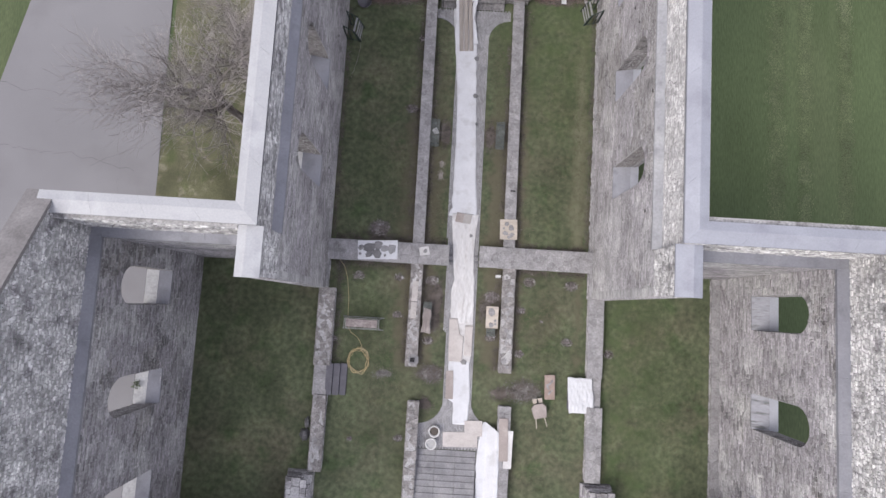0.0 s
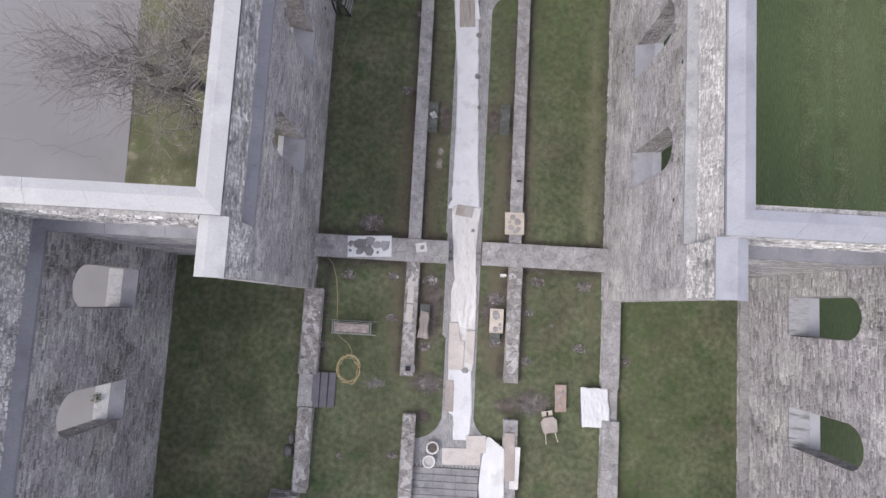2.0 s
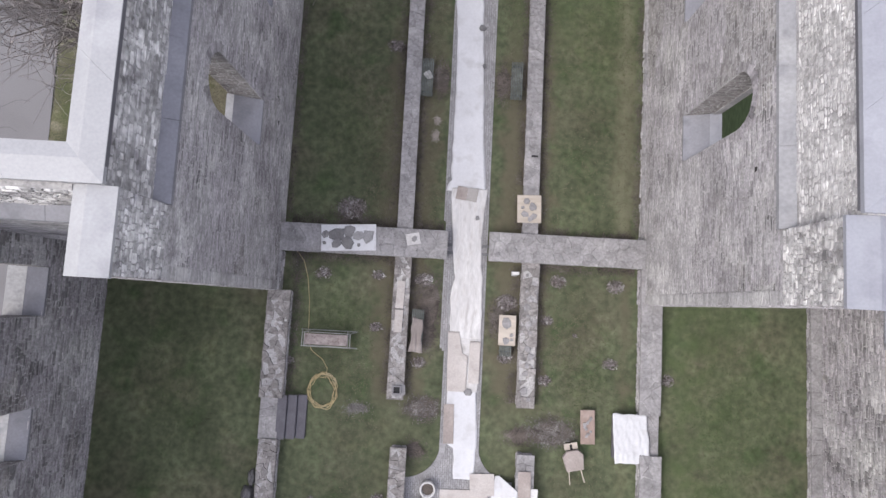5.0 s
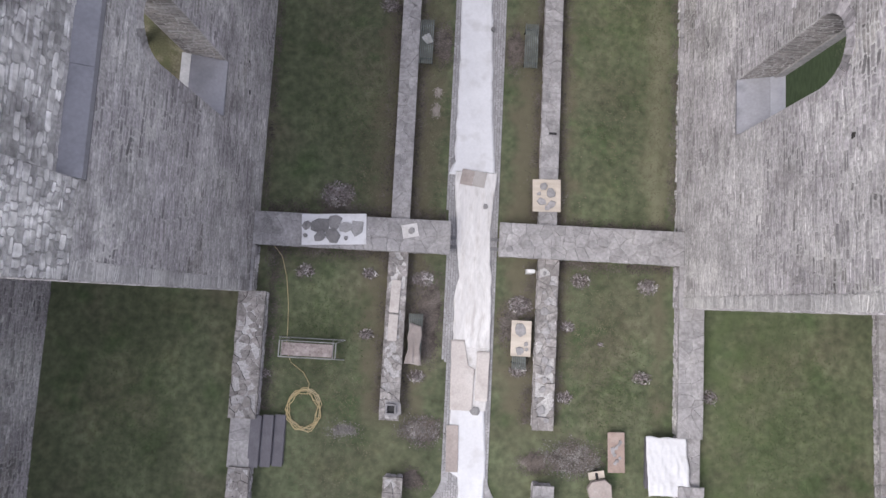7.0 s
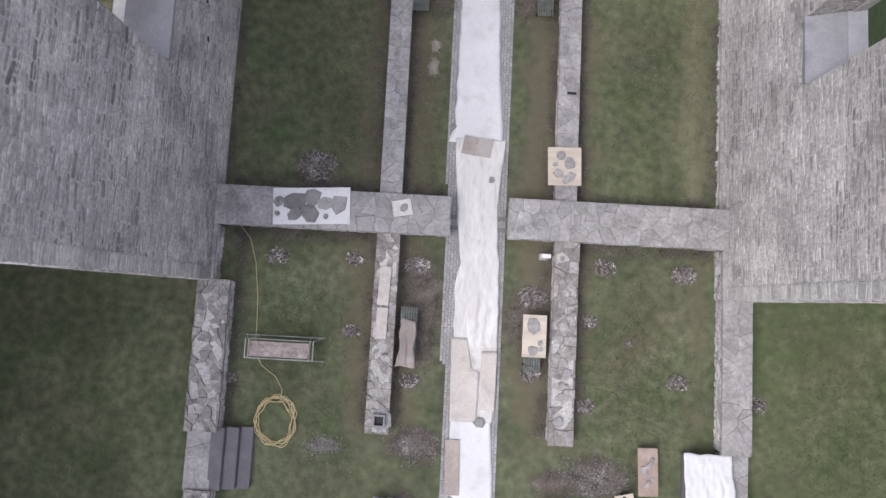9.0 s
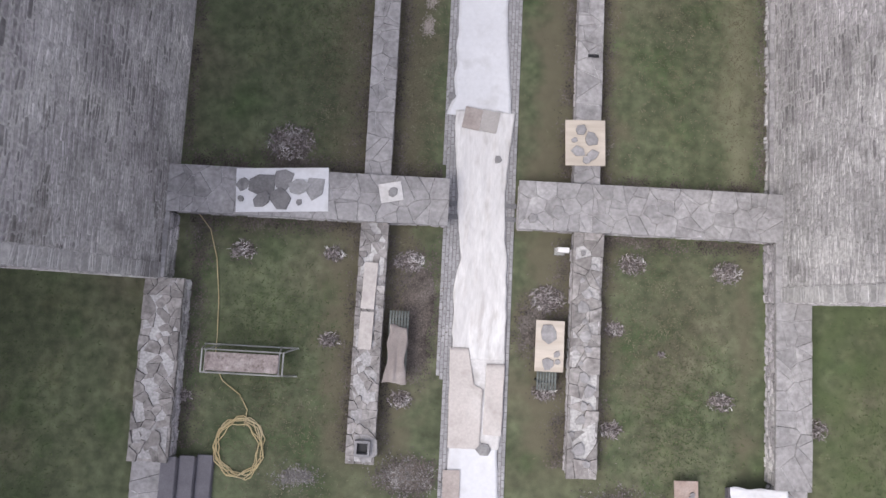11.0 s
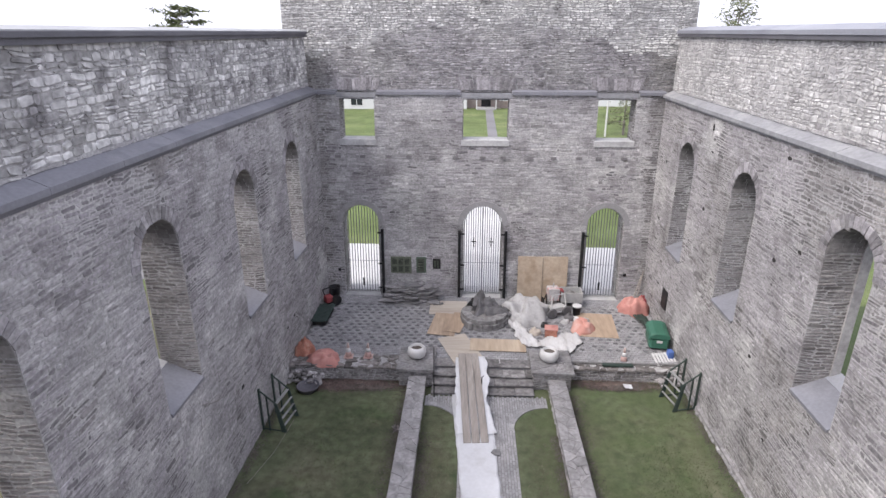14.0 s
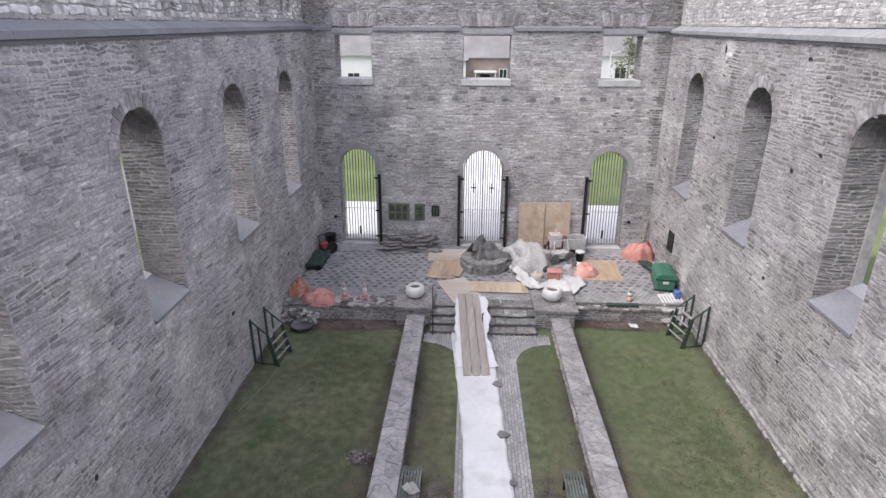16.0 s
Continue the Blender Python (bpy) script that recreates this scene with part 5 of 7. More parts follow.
PALE_SLAB = node_mat("pale_sawn_stone", (0.40, 0.37, 0.355), 0.85, tones=((0.45, 0.42, 0.40), (0.33, 0.30, 0.29)), scale=2, fine=12, amount=0.12)
board("stone_coping_slab", -2.78, 0.35, 0.36, 1.25, 0.515, -2, PALE_SLAB, "long pale slab laid on the low wall", "slab", 0.05)
board("stone_coping_slab", -2.8, -0.85, 0.36, 1.0, 0.515, -1, PALE_SLAB, "long pale slab laid on the low wall", "slab", 0.05)
board("drain_slot", 3.05, 7.1, 0.3, 0.08, 0.505, 0, BLACKIRON, "short black iron bar on the low wall", "bar", 0.03)
flat_stone(-2.62, -3.85, 0.51, .4, 395, "loose stones on the low wall", "broad grey flagstone under a small box", FLAG, .04)
# small drain box; a black plate stands for its square hole
box = thing("drain_box", "small square metal frame box on the end of the low wall", "box", at=pose(-2.68, -3.9, 0.55))
for a in ((-.2, -.14, -.2, .2), (.14, .2, -.2, .2), (-.14, .14, -.2, -.14), (-.14, .14, .14, .2)):
    put("rim", Shape().box(*a, 0, .14), FLAGDARK, box)
put("inside", Shape().box(-.14, .14, -.14, .14, 0, .02), BLACKIRON, box)
lamp = thing("site_lamp", "small white site lamp standing beside the low wall", "lamp", at=pose(2.4, 1.6, 0))
put("stand", Shape().box(-.14, .14, -.1, .1, 0, .05).rod((0, 0, .05), (0, 0, .35), .02), STEEL, lamp)
put("head", Shape().box(-.16, .16, -.07, .07, .35, .6), WHITEPAINT, lamp, bevel=0.015)

# ---- trestle with plank, hose, metal steps ----
tr = thing("trestle", "low galvanised trestle carrying a weathered scaffold plank", "trestle", at=pose(-5.95, -1.85, 0, 0, 0, 0))
for x in (-1.05, 1.0):
    put("frame", Shape().tube([(x - .2, -.38, 0), (x - .05, -.3, .72), (x - .05, .3, .72), (x - .2, .38, 0)], .022).tube([(x + .25, -.38, 0), (x + .05, -.3, .72), (x + .05, .3, .72), (x + .25, .38, 0)], .022), STEEL, tr)
put("rail", Shape().rod((-1.3, .38, .1), (1.3, .38, .1), .02).rod((-1.3, -.38, .1), (1.3, -.38, .1), .02).rod((-1.05, -.3, .72), (1, -.3, .72), .02).rod((-1.05, .3, .72), (1, .3, .72), .02), STEEL, tr)
put("plank", Shape().box(-.98, .95, -.24, .24, .74, .79), node_mat("stained_plank", (0.235, 0.20, 0.195), 0.85, tones=((0.33, 0.295, 0.285), (0.13, 0.105, 0.10)), scale=4, fine=20, amount=0.2), tr, bevel=0.005)
hose = thing("garden_hose", "coiled yellow air hose lying on the grass", "hose")
pts = []
for k in range(150):
    a = k * 2 * math.pi / 24
    rr = 0.61 + 0.04 * math.sin(k * 1.7) + 0.07 * math.sin(k * 0.11)
    pts.append((-6.07 + rr * math.cos(a) + .05 * math.sin(k * .5), -4.2 + rr * 1.18 * math.sin(a) + .05 * math.cos(k * .23), .02 + .012 * (k // 24)))
put("coil", Shape().tube(pts, .015, 5), YELLOW, hose)
put("tail", Shape().tube([(-6.0, -3.65, .03), (-5.95, -3.2, .03), (-6.2, -2.8, .03), (-6.7, -2.45, .03), (-6.95, -2.0, .03), (-6.95, -1.2, .03), (-7.0, -.2, .03), (-7.15, .9, .03), (-7.4, 1.7, .03), (-7.75, 2.1, .03)], .013, 5), YELLOW, hose)
st = thing("metal_steps", "short flight of dark grey steps against the low wall", "steps")
for k in range(3):
    put("tread", Shape().box(-7.98 + .42 * k, -7.58 + .42 * k, -6.36, -4.42, .42 - .15 * k, .46 - .15 * k), GREYSTEP, st, bevel=0.008)
    put("riser", Shape().box(-7.6 + .42 * k, -7.57 + .42 * k, -6.3, -4.48, 0, .42 - .15 * k), GREYSTEP, st)
lay("white_tarp", cloth(7.05, 8.75, -6.55, -4.4, 0.5, 214, lerp_edge((-6.55, 7.15), (-5.4, 7.05), (-4.4, 7.0)), lerp_edge((-6.55, 8.75), (-4.4, 8.5)), wrinkle=0.09, nx=26, step=.08), PAPER, "wrinkled white tarpaulin draped over steps at the low wall", "tarpaulin")
frame_r = thing("steps_under_tarp", "short flight of grey steps under the white tarpaulin", "steps")
for k in range(3):
    put("tread", Shape().box(7.1 + .5 * k, 7.55 + .5 * k, -6.4, -4.5, .16 + .14 * k, .2 + .14 * k), GREYSTEP, frame_r)
    put("riser", Shape().box(7.12 + .5 * k, 7.15 + .5 * k, -6.35, -4.55, 0, .16 + .14 * k), GREYSTEP, frame_r)

# work board, wheelbarrow, planters at the south end
wb = thing("work_board", "narrow brown board with stone offcuts on blocks", "board", at=pose(5.95, -5.1, 0, 0, 0, 2))
put("top", Shape().box(-.32, .32, -.75, .75, .3, .34), node_mat("red_brown_board", (0.27, 0.205, 0.18), 0.8, tones=((0.32, 0.26, 0.235),), amount=0.15), wb, bevel=0.01)
for yy in (-.5, .5):
    put("block", Shape().box(-.2, .2, yy - .1, yy + .1, 0, .3), STONE_PIECE, wb, bevel=0.01)
for k in range(9):
    q = random.Random(400 + k)
    flat_stone(5.95 + q.uniform(-.15, .2), -5.5 + k * .1, 0.345, q.uniform(.06, .12), 400 + k, "offcuts on the work board", "small stone offcut on the work board", FLAG, .03)
wbr = thing("wheelbarrow", "wheelbarrow tipped over on the grass with pale wooden handles", "wheelbarrow", at=pose(5.35, -6.55, 0, 0, 0, 12))
tray = Shape().prism([(-.38, -.45), (.38, -.45), (.46, .2), (.25, .42), (-.25, .42), (-.46, .2)], .3, .5)
put("tray", tray, CARD, wbr, bevel=0.02)
for s in (-1, 1):
    put("handle", Shape().rod((s * .18, .3, .28), (s * .33, -1.05, .3), .025), PLY_PALE, wbr)
    put("leg", Shape().rod((s * .28, -.3, 0), (s * .28, -.2, .3), .018), BLACKIRON, wbr)
put("wheel", Shape().spin([(.03, -.05), (.17, -.05), (.19, 0), (.17, .05), (.03, .05)], sides=14), BLACKIRON, wbr, at=pose(0, .55, .19, 0, 90, 0))
put("crossbar", Shape().box(-.3, .3, .45, .72, .28, .32), PLY_PALE, wbr)
for x, y, s in ((-1.06, -8.2, 0.36), (-1.22, -8.95, 0.36)):
    p = thing("planter", "round white tub planter beside the path", "planter", "tub planters", at=pose(x, y, 0.0))
    put("tub", Shape().spin([(s * .75, 0), (s, .12), (s, .38), (s * .86, .42), (s * .78, .38), (s * .7, .2)], sides=20), WHITEPAINT, p, smooth=True)
    put("soil", Shape().spin([(s * .75, .26), (s * .3, .3), (.01, .31)], sides=16), SOIL if y > -8.5 else CONCRETE, p)
board("cardboard_sheet", 1.36, -7.93, 1.1, 0.95, 0.1, 3, CARD_PALE, "flattened pale cardboard beside the white fabric", "cardboard", 0.012)
board("cardboard_sheet", 0.57, -8.65, 2.15, 0.9, 0.05, 2, CARD_PALE, "flattened pale cardboard before the steps", "cardboard", 0.012)
board("scaffold_board", 3.19, -8.37, 0.55, 2.55, 0.67, 2, CARD, "long brown board lying on the low wall", "board", 0.04)
board("scaffold_board", 3.5, -8.95, 0.5, 2.25, 0.62, -1, PAPER_OLD, "long pale board lying on the low wall", "board", 0.04)


def heap(name, cx, cy, cz, rx, ry, h, seed, material, label, category, rough=0.35, n=22, m=9, group=""):
    """A thrown-down pile of sheet: a dome with folds."""
    noise.seed_set(seed)
    v, f = [], []
    for j in range(m + 1):
        for i in range(n):
            a = 2 * math.pi * i / n
            k = j / m
            w = 1 + rough * noise.noise(Vector((2.2 * math.cos(a), 2.2 * math.sin(a), seed + k * 1.5)))
            rad = math.sin(math.pi / 2 * k) if j < m else 1.04
            z = h * math.cos(math.pi / 2 * k) * (1 + rough * 1.2 * noise.noise(Vector((3 * k * math.cos(a), 3 * k * math.sin(a), seed + 9))))
            z += h * 0.16 * math.sin(a * 5 + seed + k * 3) * k * (1 - k) * 2
            v.append((cx + rx * w * rad * math.cos(a), cy + ry * w * rad * math.sin(a), cz + max(z, 0.0 if j == m else 0.01)))
    for j in range(m):
        for i in range(n):
            f.append((j * n + i, j * n + (i + 1) % n, (j + 1) * n + (i + 1) % n, (j + 1) * n + i))
    f.append(tuple(range(n)))
    return tagged(put(name, Shape().add(v, f), material, smooth=True), label, category, group)


heap("black_bag", -9.1, -8.9, 0, .3, .35, .35, 215, GREYTARP, "black bag lying against the low wall", "bag")
heap("black_bag", -8.98, -8.2, 0, .18, .35, .2, 216, GREYTARP, "black bag lying against the low wall", "bag")

# ---- beds and dry perennials ----
def crumb(sh, r, px, py, big=.034):
    """One flat crumb of earth lying a little tilted."""
    t, s = r.uniform(0, 6.283), r.uniform(.012, big)
    z = r.uniform(.004, .02)
    sh.add([(px + s * math.cos(t + a), py + s * math.sin(t + a), z + r.uniform(-.006, .006)) for a in (0, 2.0 + r.uniform(-.3, .3), 4.2 + r.uniform(-.3, .3))], [(0, 1, 2)])


def bed(x, y, rx, ry, seed, material, label):
    """Loose soil or gravel scattered thickly in the middle and thinly at the rim."""
    r = random.Random(seed)
    noise.seed_set(seed)
    sh = Shape()
    for _ in range(int(6500 * rx * ry) + 80):
        px, py = x + r.gauss(0, .45 * rx), y + r.gauss(0, .45 * ry)
        if noise.noise(Vector((px * 2.6, py * 2.6, seed))) > r.uniform(-.5, .25) - .1:
            crumb(sh, r, px, py)
    n, rings = 64, 5
    skin = [(x, y, .016)]
    for j in range(1, rings + 1):
        for i in range(n):
            a = 2 * math.pi * i / n
            k = (.62 + .3 * noise.noise(Vector((1.6 * math.cos(a), 1.6 * math.sin(a), seed + .5))) + .16 * noise.noise(Vector((7 * math.cos(a), 7 * math.sin(a), seed)))) * j / rings
            skin.append((x + rx * k * math.cos(a), y + ry * k * math.sin(a), .018 - .028 * (j / rings) ** 4 + .004 * noise.noise(Vector((9 * k * math.cos(a), 9 * k * math.sin(a), seed)))))
    sh.add(skin, [(0, 1 + i, 1 + (i + 1) % n) for i in range(n)] + [(1 + (j - 1) * n + i, 1 + j * n + i, 1 + j * n + (i + 1) % n, 1 + (j - 1) * n + (i + 1) % n) for j in range(1, rings) for i in range(n)])
    return tagged(put("soil_patch", sh, material), label, "soil", kind="stuff")


def strip(x0, x1, y0, y1, seed, density=2600):
    """Bare earth and shade as dark crumbs along a wall foot, thinning into the lawn."""
    r = random.Random(seed)
    noise.seed_set(seed)
    sh = Shape()
    wide = (x1 - x0) > (y1 - y0)
    for _ in range(int(density * (x1 - x0) * (y1 - y0))):
        px, py = r.uniform(x0, x1), r.uniform(y0, y1)
        if wide:
            py = (y0 if y0 > 3 else y1) + (1 if y0 > 3 else -1) * abs(r.gauss(0, .75 * (y1 - y0)))
        else:
            px = (x0 + x1) / 2 + r.gauss(0, .75 * (x1 - x0))
        if noise.noise(Vector((px * 1.7, py * 1.7, seed))) > r.uniform(-.6, .3):
            crumb(sh, r, px, py)
    return tagged(put("earth_strip", sh, SOIL, None), "narrow strip of dark crumbs for earth and shade along the wall foot", "soil", kind="stuff")


for k, q in enumerate(((-8.1, -3.1, 3.4, 3.75), (-2.4, -1.0, 3.4, 3.7), (3.4, 8.0, 3.45, 3.7), (-8.0, -3.1, 1.85, 2.1), (3.5, 8.0, 1.85, 2.1), (-2.4, -2.2, -4.2, 2.0), (-3.3, -3.1, -4.2, 2.0), (3.45, 3.7, -4.3, 2.0), (2.4, 2.62, -4.3, 2.0), (-7.75, -7.5, -4.3, 2.0), (-3.4, -3.12, 3.7, 19.6), (-2.42, -2.2, 3.7, 17.0), (3.35, 3.6, 3.7, 19.6), (2.45, 2.66, 3.7, 17.0), (8.0, 8.18, 3.6, 20), (-8.35, -8.2, 3.6, 19))):
    strip(*q, 580 + k)
STRAW = node_mat("dry_grass_litter", (0.105, 0.10, 0.066), 0.95, tones=((0.13, 0.12, 0.085), (0.085, 0.082, 0.05)), scale=2, fine=20, amount=0.3, island=0.3, bump=0)
LUSH = node_mat("fresh_grass_tufts", (0.066, 0.088, 0.040), 0.95, tones=((0.085, 0.105, 0.052), (0.05, 0.072, 0.03)), scale=2, fine=20, amount=0.3, island=0.3, bump=0)


def litter(name, zones, seed, material, label, flat):
    """Short blades strewn over the lawn in loose drifts."""
    r = random.Random(seed)
    sh = Shape()
    for x, y, rx, ry, n in zones:
        for _ in range(n):
            px, py = x + r.gauss(0, rx * .5), y + r.gauss(0, ry * .5)
            ln, w, t = r.uniform(.04, .11), r.uniform(.006, .014), r.uniform(0, 6.28)
            c, s = math.cos(t), math.sin(t)
            z = r.uniform(.0, .02)
            sh.add([(px - s * w, py + c * w, z), (px + s * w, py - c * w, z), (px + c * ln, py + s * ln, z + (r.uniform(0, .02) if flat else r.uniform(.02, .06)))], [(0, 1, 2)])
    return tagged(put(name, sh, material), label, "grass", kind="stuff")


litter("dry_grass", ((-4.0, 7, 1.2, 5, 5000), (-1.7, 6.5, .7, 5, 3500), (-1.8, 15, .6, 4, 1600), (5.6, 8, 3.2, 6, 6000), (1.8, 14.5, .6, 4, 1500), (5.4, -.5, 2.4, 3, 4500), (-5.2, -4, 2.2, 3, 3000), (-5, -8.5, 2.2, 3, 3000), (5.6, -8.5, 2, 3, 2500), (7.3, 10, .7, 7, 2500), (-4.5, 15, 2.2, 4, 1500), (12.5, -6, 3, 6, 1500)), 591, STRAW, "dry straw-coloured grass litter drifting over the lawn", True)
litter("fresh_grass", ((-5.5, 9, 2.4, 6, 4500), (6.2, 14, 2.2, 5, 4500), (-5.6, -1, 2, 2.5, 2500), (5.8, -3, 2, 2.5, 2500), (12.6, -4, 3.2, 6, 6000), (-12.4, -4, 3.2, 6, 4500), (-5.5, 17, 2, 2.5, 1500)), 592, LUSH, "fresh green tufts in the lawn", False)
bed(-1.5, -4.75, .75, .5, 501, GRAVEL, "bare gravelly patch in the lawn")
bed(-1.5, -4.75, .95, .6, 513, SOIL, "bare dark soil patch in the lawn")
bed(4.4, -5.5, 1.3, .7, 514, SOIL, "bare dark soil patch in the lawn")
bed(-1.5, -.2, .75, 1.8, 515, SOIL, "worn brown soil between bench and path")
bed(-1.75, -6.6, .55, .45, 502, SOIL, "bare dark soil patch in the lawn")
bed(4.4, -5.5, 1.1, .6, 503, GRAVEL, "bare gravelly patch in the lawn")
bed(2.9, -5.75, .7, .45, 504, SOIL, "bare dark soil patch in the lawn")
bed(-1.55, -1.3, .5, 1.0, 505, SOIL, "worn soil under a bench")
bed(1.75, -.6, .55, .9, 506, SOIL, "worn soil under a bench")
bed(-1.5, 10.7, .5, 1.0, 507, SOIL, "worn soil under a bench")
bed(1.5, 10.7, .5, 1.0, 508, SOIL, "worn soil under a bench")
bed(-5.3, 4.0, .8, .45, 509, SOIL, "bare soil round a dry plant")
bed(5.6, 20.35, 1.9, .4, 510, SOIL, "bare soil at the foot of the retaining wall")
bed(-5.4, 19.85, 2.3, .4, 511, SOIL, "bare soil at the foot of the retaining wall")
bed(-4.5, -4.9, .6, .3, 512, GRAVEL, "gravelly patch in the lawn")
LEAF = node_mat("fallen_brown_leaves", (0.115, 0.082, 0.074), 0.9, tones=((0.16, 0.12, 0.105), (0.07, 0.05, 0.046)), scale=3, fine=20, amount=0.3, island=0.45, bump=0)
bed(-5.3, 20.0, 2.6, .42, 516, LEAF, "drift of fallen brown leaves at the foot of the retaining wall")
bed(-6.2, 19.85, 1.6, .5, 517, LEAF, "drift of fallen brown leaves at the foot of the retaining wall")
bed(5.3, 20.45, 2.0, .4, 518, LEAF, "drift of fallen brown leaves at the foot of the retaining wall")
for cx, cy, rx, ry, top, sd in ((-7.7, 20.1, .75, .3, .55, 571), (7.75, 20.75, .5, .5, .62, 572)):
    q = random.Random(sd)
    mound = thing("rubble_mound", "slumped mound of dark rubble stones at the wall's end", "stone pile", "rubble mounds")
    for k in range(46):
        dx, dy = q.uniform(-1, 1), q.uniform(-1, 1)
        z = top * max(0, 1 - .55 * (dx * dx + dy * dy)) * q.uniform(.1, .95)
        sz = q.uniform(.09, .22)
        pts = [(sz * q.uniform(.7, 1.1) * math.cos(t), sz * q.uniform(.55, .9) * math.sin(t)) for t in [2 * math.pi * i / 6 for i in range(6)]]
        put("stone", Shape().prism(pts, 0, q.uniform(.05, .14)), STONE_DARK if k % 3 else STONE, mound, bevel=0.014, at=pose(cx + dx * rx, cy + dy * ry, z, q.uniform(-20, 20), q.uniform(-20, 20), q.uniform(0, 360)))
for sd, (x, y, s) in enumerate(((-1.6, 8.75, .18), (-1.62, 7.95, .2))):
    bed(x, y, s, s * 1.5, 520 + sd, PLANK, "patch of dry straw-coloured turf")


def dry_plant(x, y, size, count, seed, label):
    """A clump of dead leaves and stems spread on the ground."""
    r = random.Random(seed)
    sh, stems = Shape(), Shape()
    for _ in range(int(count * 1.5)):
        a, d = r.uniform(0, 6.283), size * 1.1 * r.random() ** .6
        px, py = x + d * math.cos(a), y + .75 * d * math.sin(a)
        ln, w, t = r.uniform(.03, .11), r.uniform(.005, .017), r.uniform(0, 6.283)
        dz, z0 = r.uniform(-.02, .09), r.uniform(.02, .14 * (1.2 - d / size))
        c, s = math.cos(t), math.sin(t)
        sh.add([(px - s * w, py + c * w, z0), (px + s * w, py - c * w, z0), (px + c * ln + s * w * .4, py + s * ln - c * w * .4, z0 + dz), (px + c * ln - s * w * .4, py + s * ln + c * w * .4, z0 + dz)], [(0, 1, 2, 3)])
    for _ in range(max(4, count // 14)):
        a, d = r.uniform(0, 6.283), size * .7 * r.random()
        stems.rod((x + d * math.cos(a), y + d * math.sin(a), 0), (x + 1.4 * d * math.cos(a) + r.uniform(-.05, .05), y + 1.4 * d * math.sin(a), r.uniform(.1, .28)), .004, 4)
    p = thing("dry_plant", label, "plant", "dry garden plants")
    tagged(put("leaf", sh, DRYSTEM, p), kind="stuff")
    tagged(put("stem", stems, DRYSTEM, p), kind="stuff")
    return p


shrub = thing("sill_plant", "small green plant growing on the stone window sill", "plant", at=pose(-17.45, -5.75, 4.6))
rsp = random.Random(593)
leaves = Shape()
for _ in range(90):
    c = Vector((rsp.gauss(0, .1), rsp.gauss(0, .14), abs(rsp.gauss(.1, .12))))
    u = Vector((rsp.uniform(-1, 1), rsp.uniform(-1, 1), rsp.uniform(-.3, .8))).normalized() * rsp.uniform(.04, .09)
    w = u.orthogonal().normalized() * .03
    leaves.add([c - u, c + w, c + u, c - w], [(0, 1, 2, 3)])
tagged(put("leaf", leaves, LUSH, shrub), kind="stuff")
put("stem", Shape().rod((0, 0, -.1), (.02, .03, .3), .012, 5, .005), DRYSTEM, shrub)

DP = "dry greyish clump of a dead garden plant in the lawn"
for k, (x, y, s, n) in enumerate(((-5.35, 4.3, .62, 420), (-6.43, 1.15, .34, 130), (-3.88, 1.2, .25, 100), (-1.76, 1.1, .38, 200), (-3.85, -1.2, .26, 100), (-1.8, -2.7, .3, 110), (2.1, .25, .45, 300), (2.1, -2.3, .3, 110), (4.45, 1.35, .36, 120), (7.1, 1.25, .38, 200), (4.0, -.5, .25, 90), (3.97, -3.2, .28, 120), (6.95, -2.3, .3, 110), (-7.75, -2.9, .22, 60), (-3.75, 12.3, .36, 110), (-3.4, 17.1, .22, 40), (9.6, -2.9, .3, 80), (-6.3, -9.0, .15, 50), (-3.3, -8.8, .25, 80), (5.3, -1.1, .1, 20))):
    bed(x, y, s * 1.1, s * .8, 560 + k, SOIL, "bare soil round a dry plant")
    dry_plant(x, y, s, n, 540 + k, DP)

# ---- gates in the doorways ----
def fy(z):
    return 27.4 + 0.05 * z


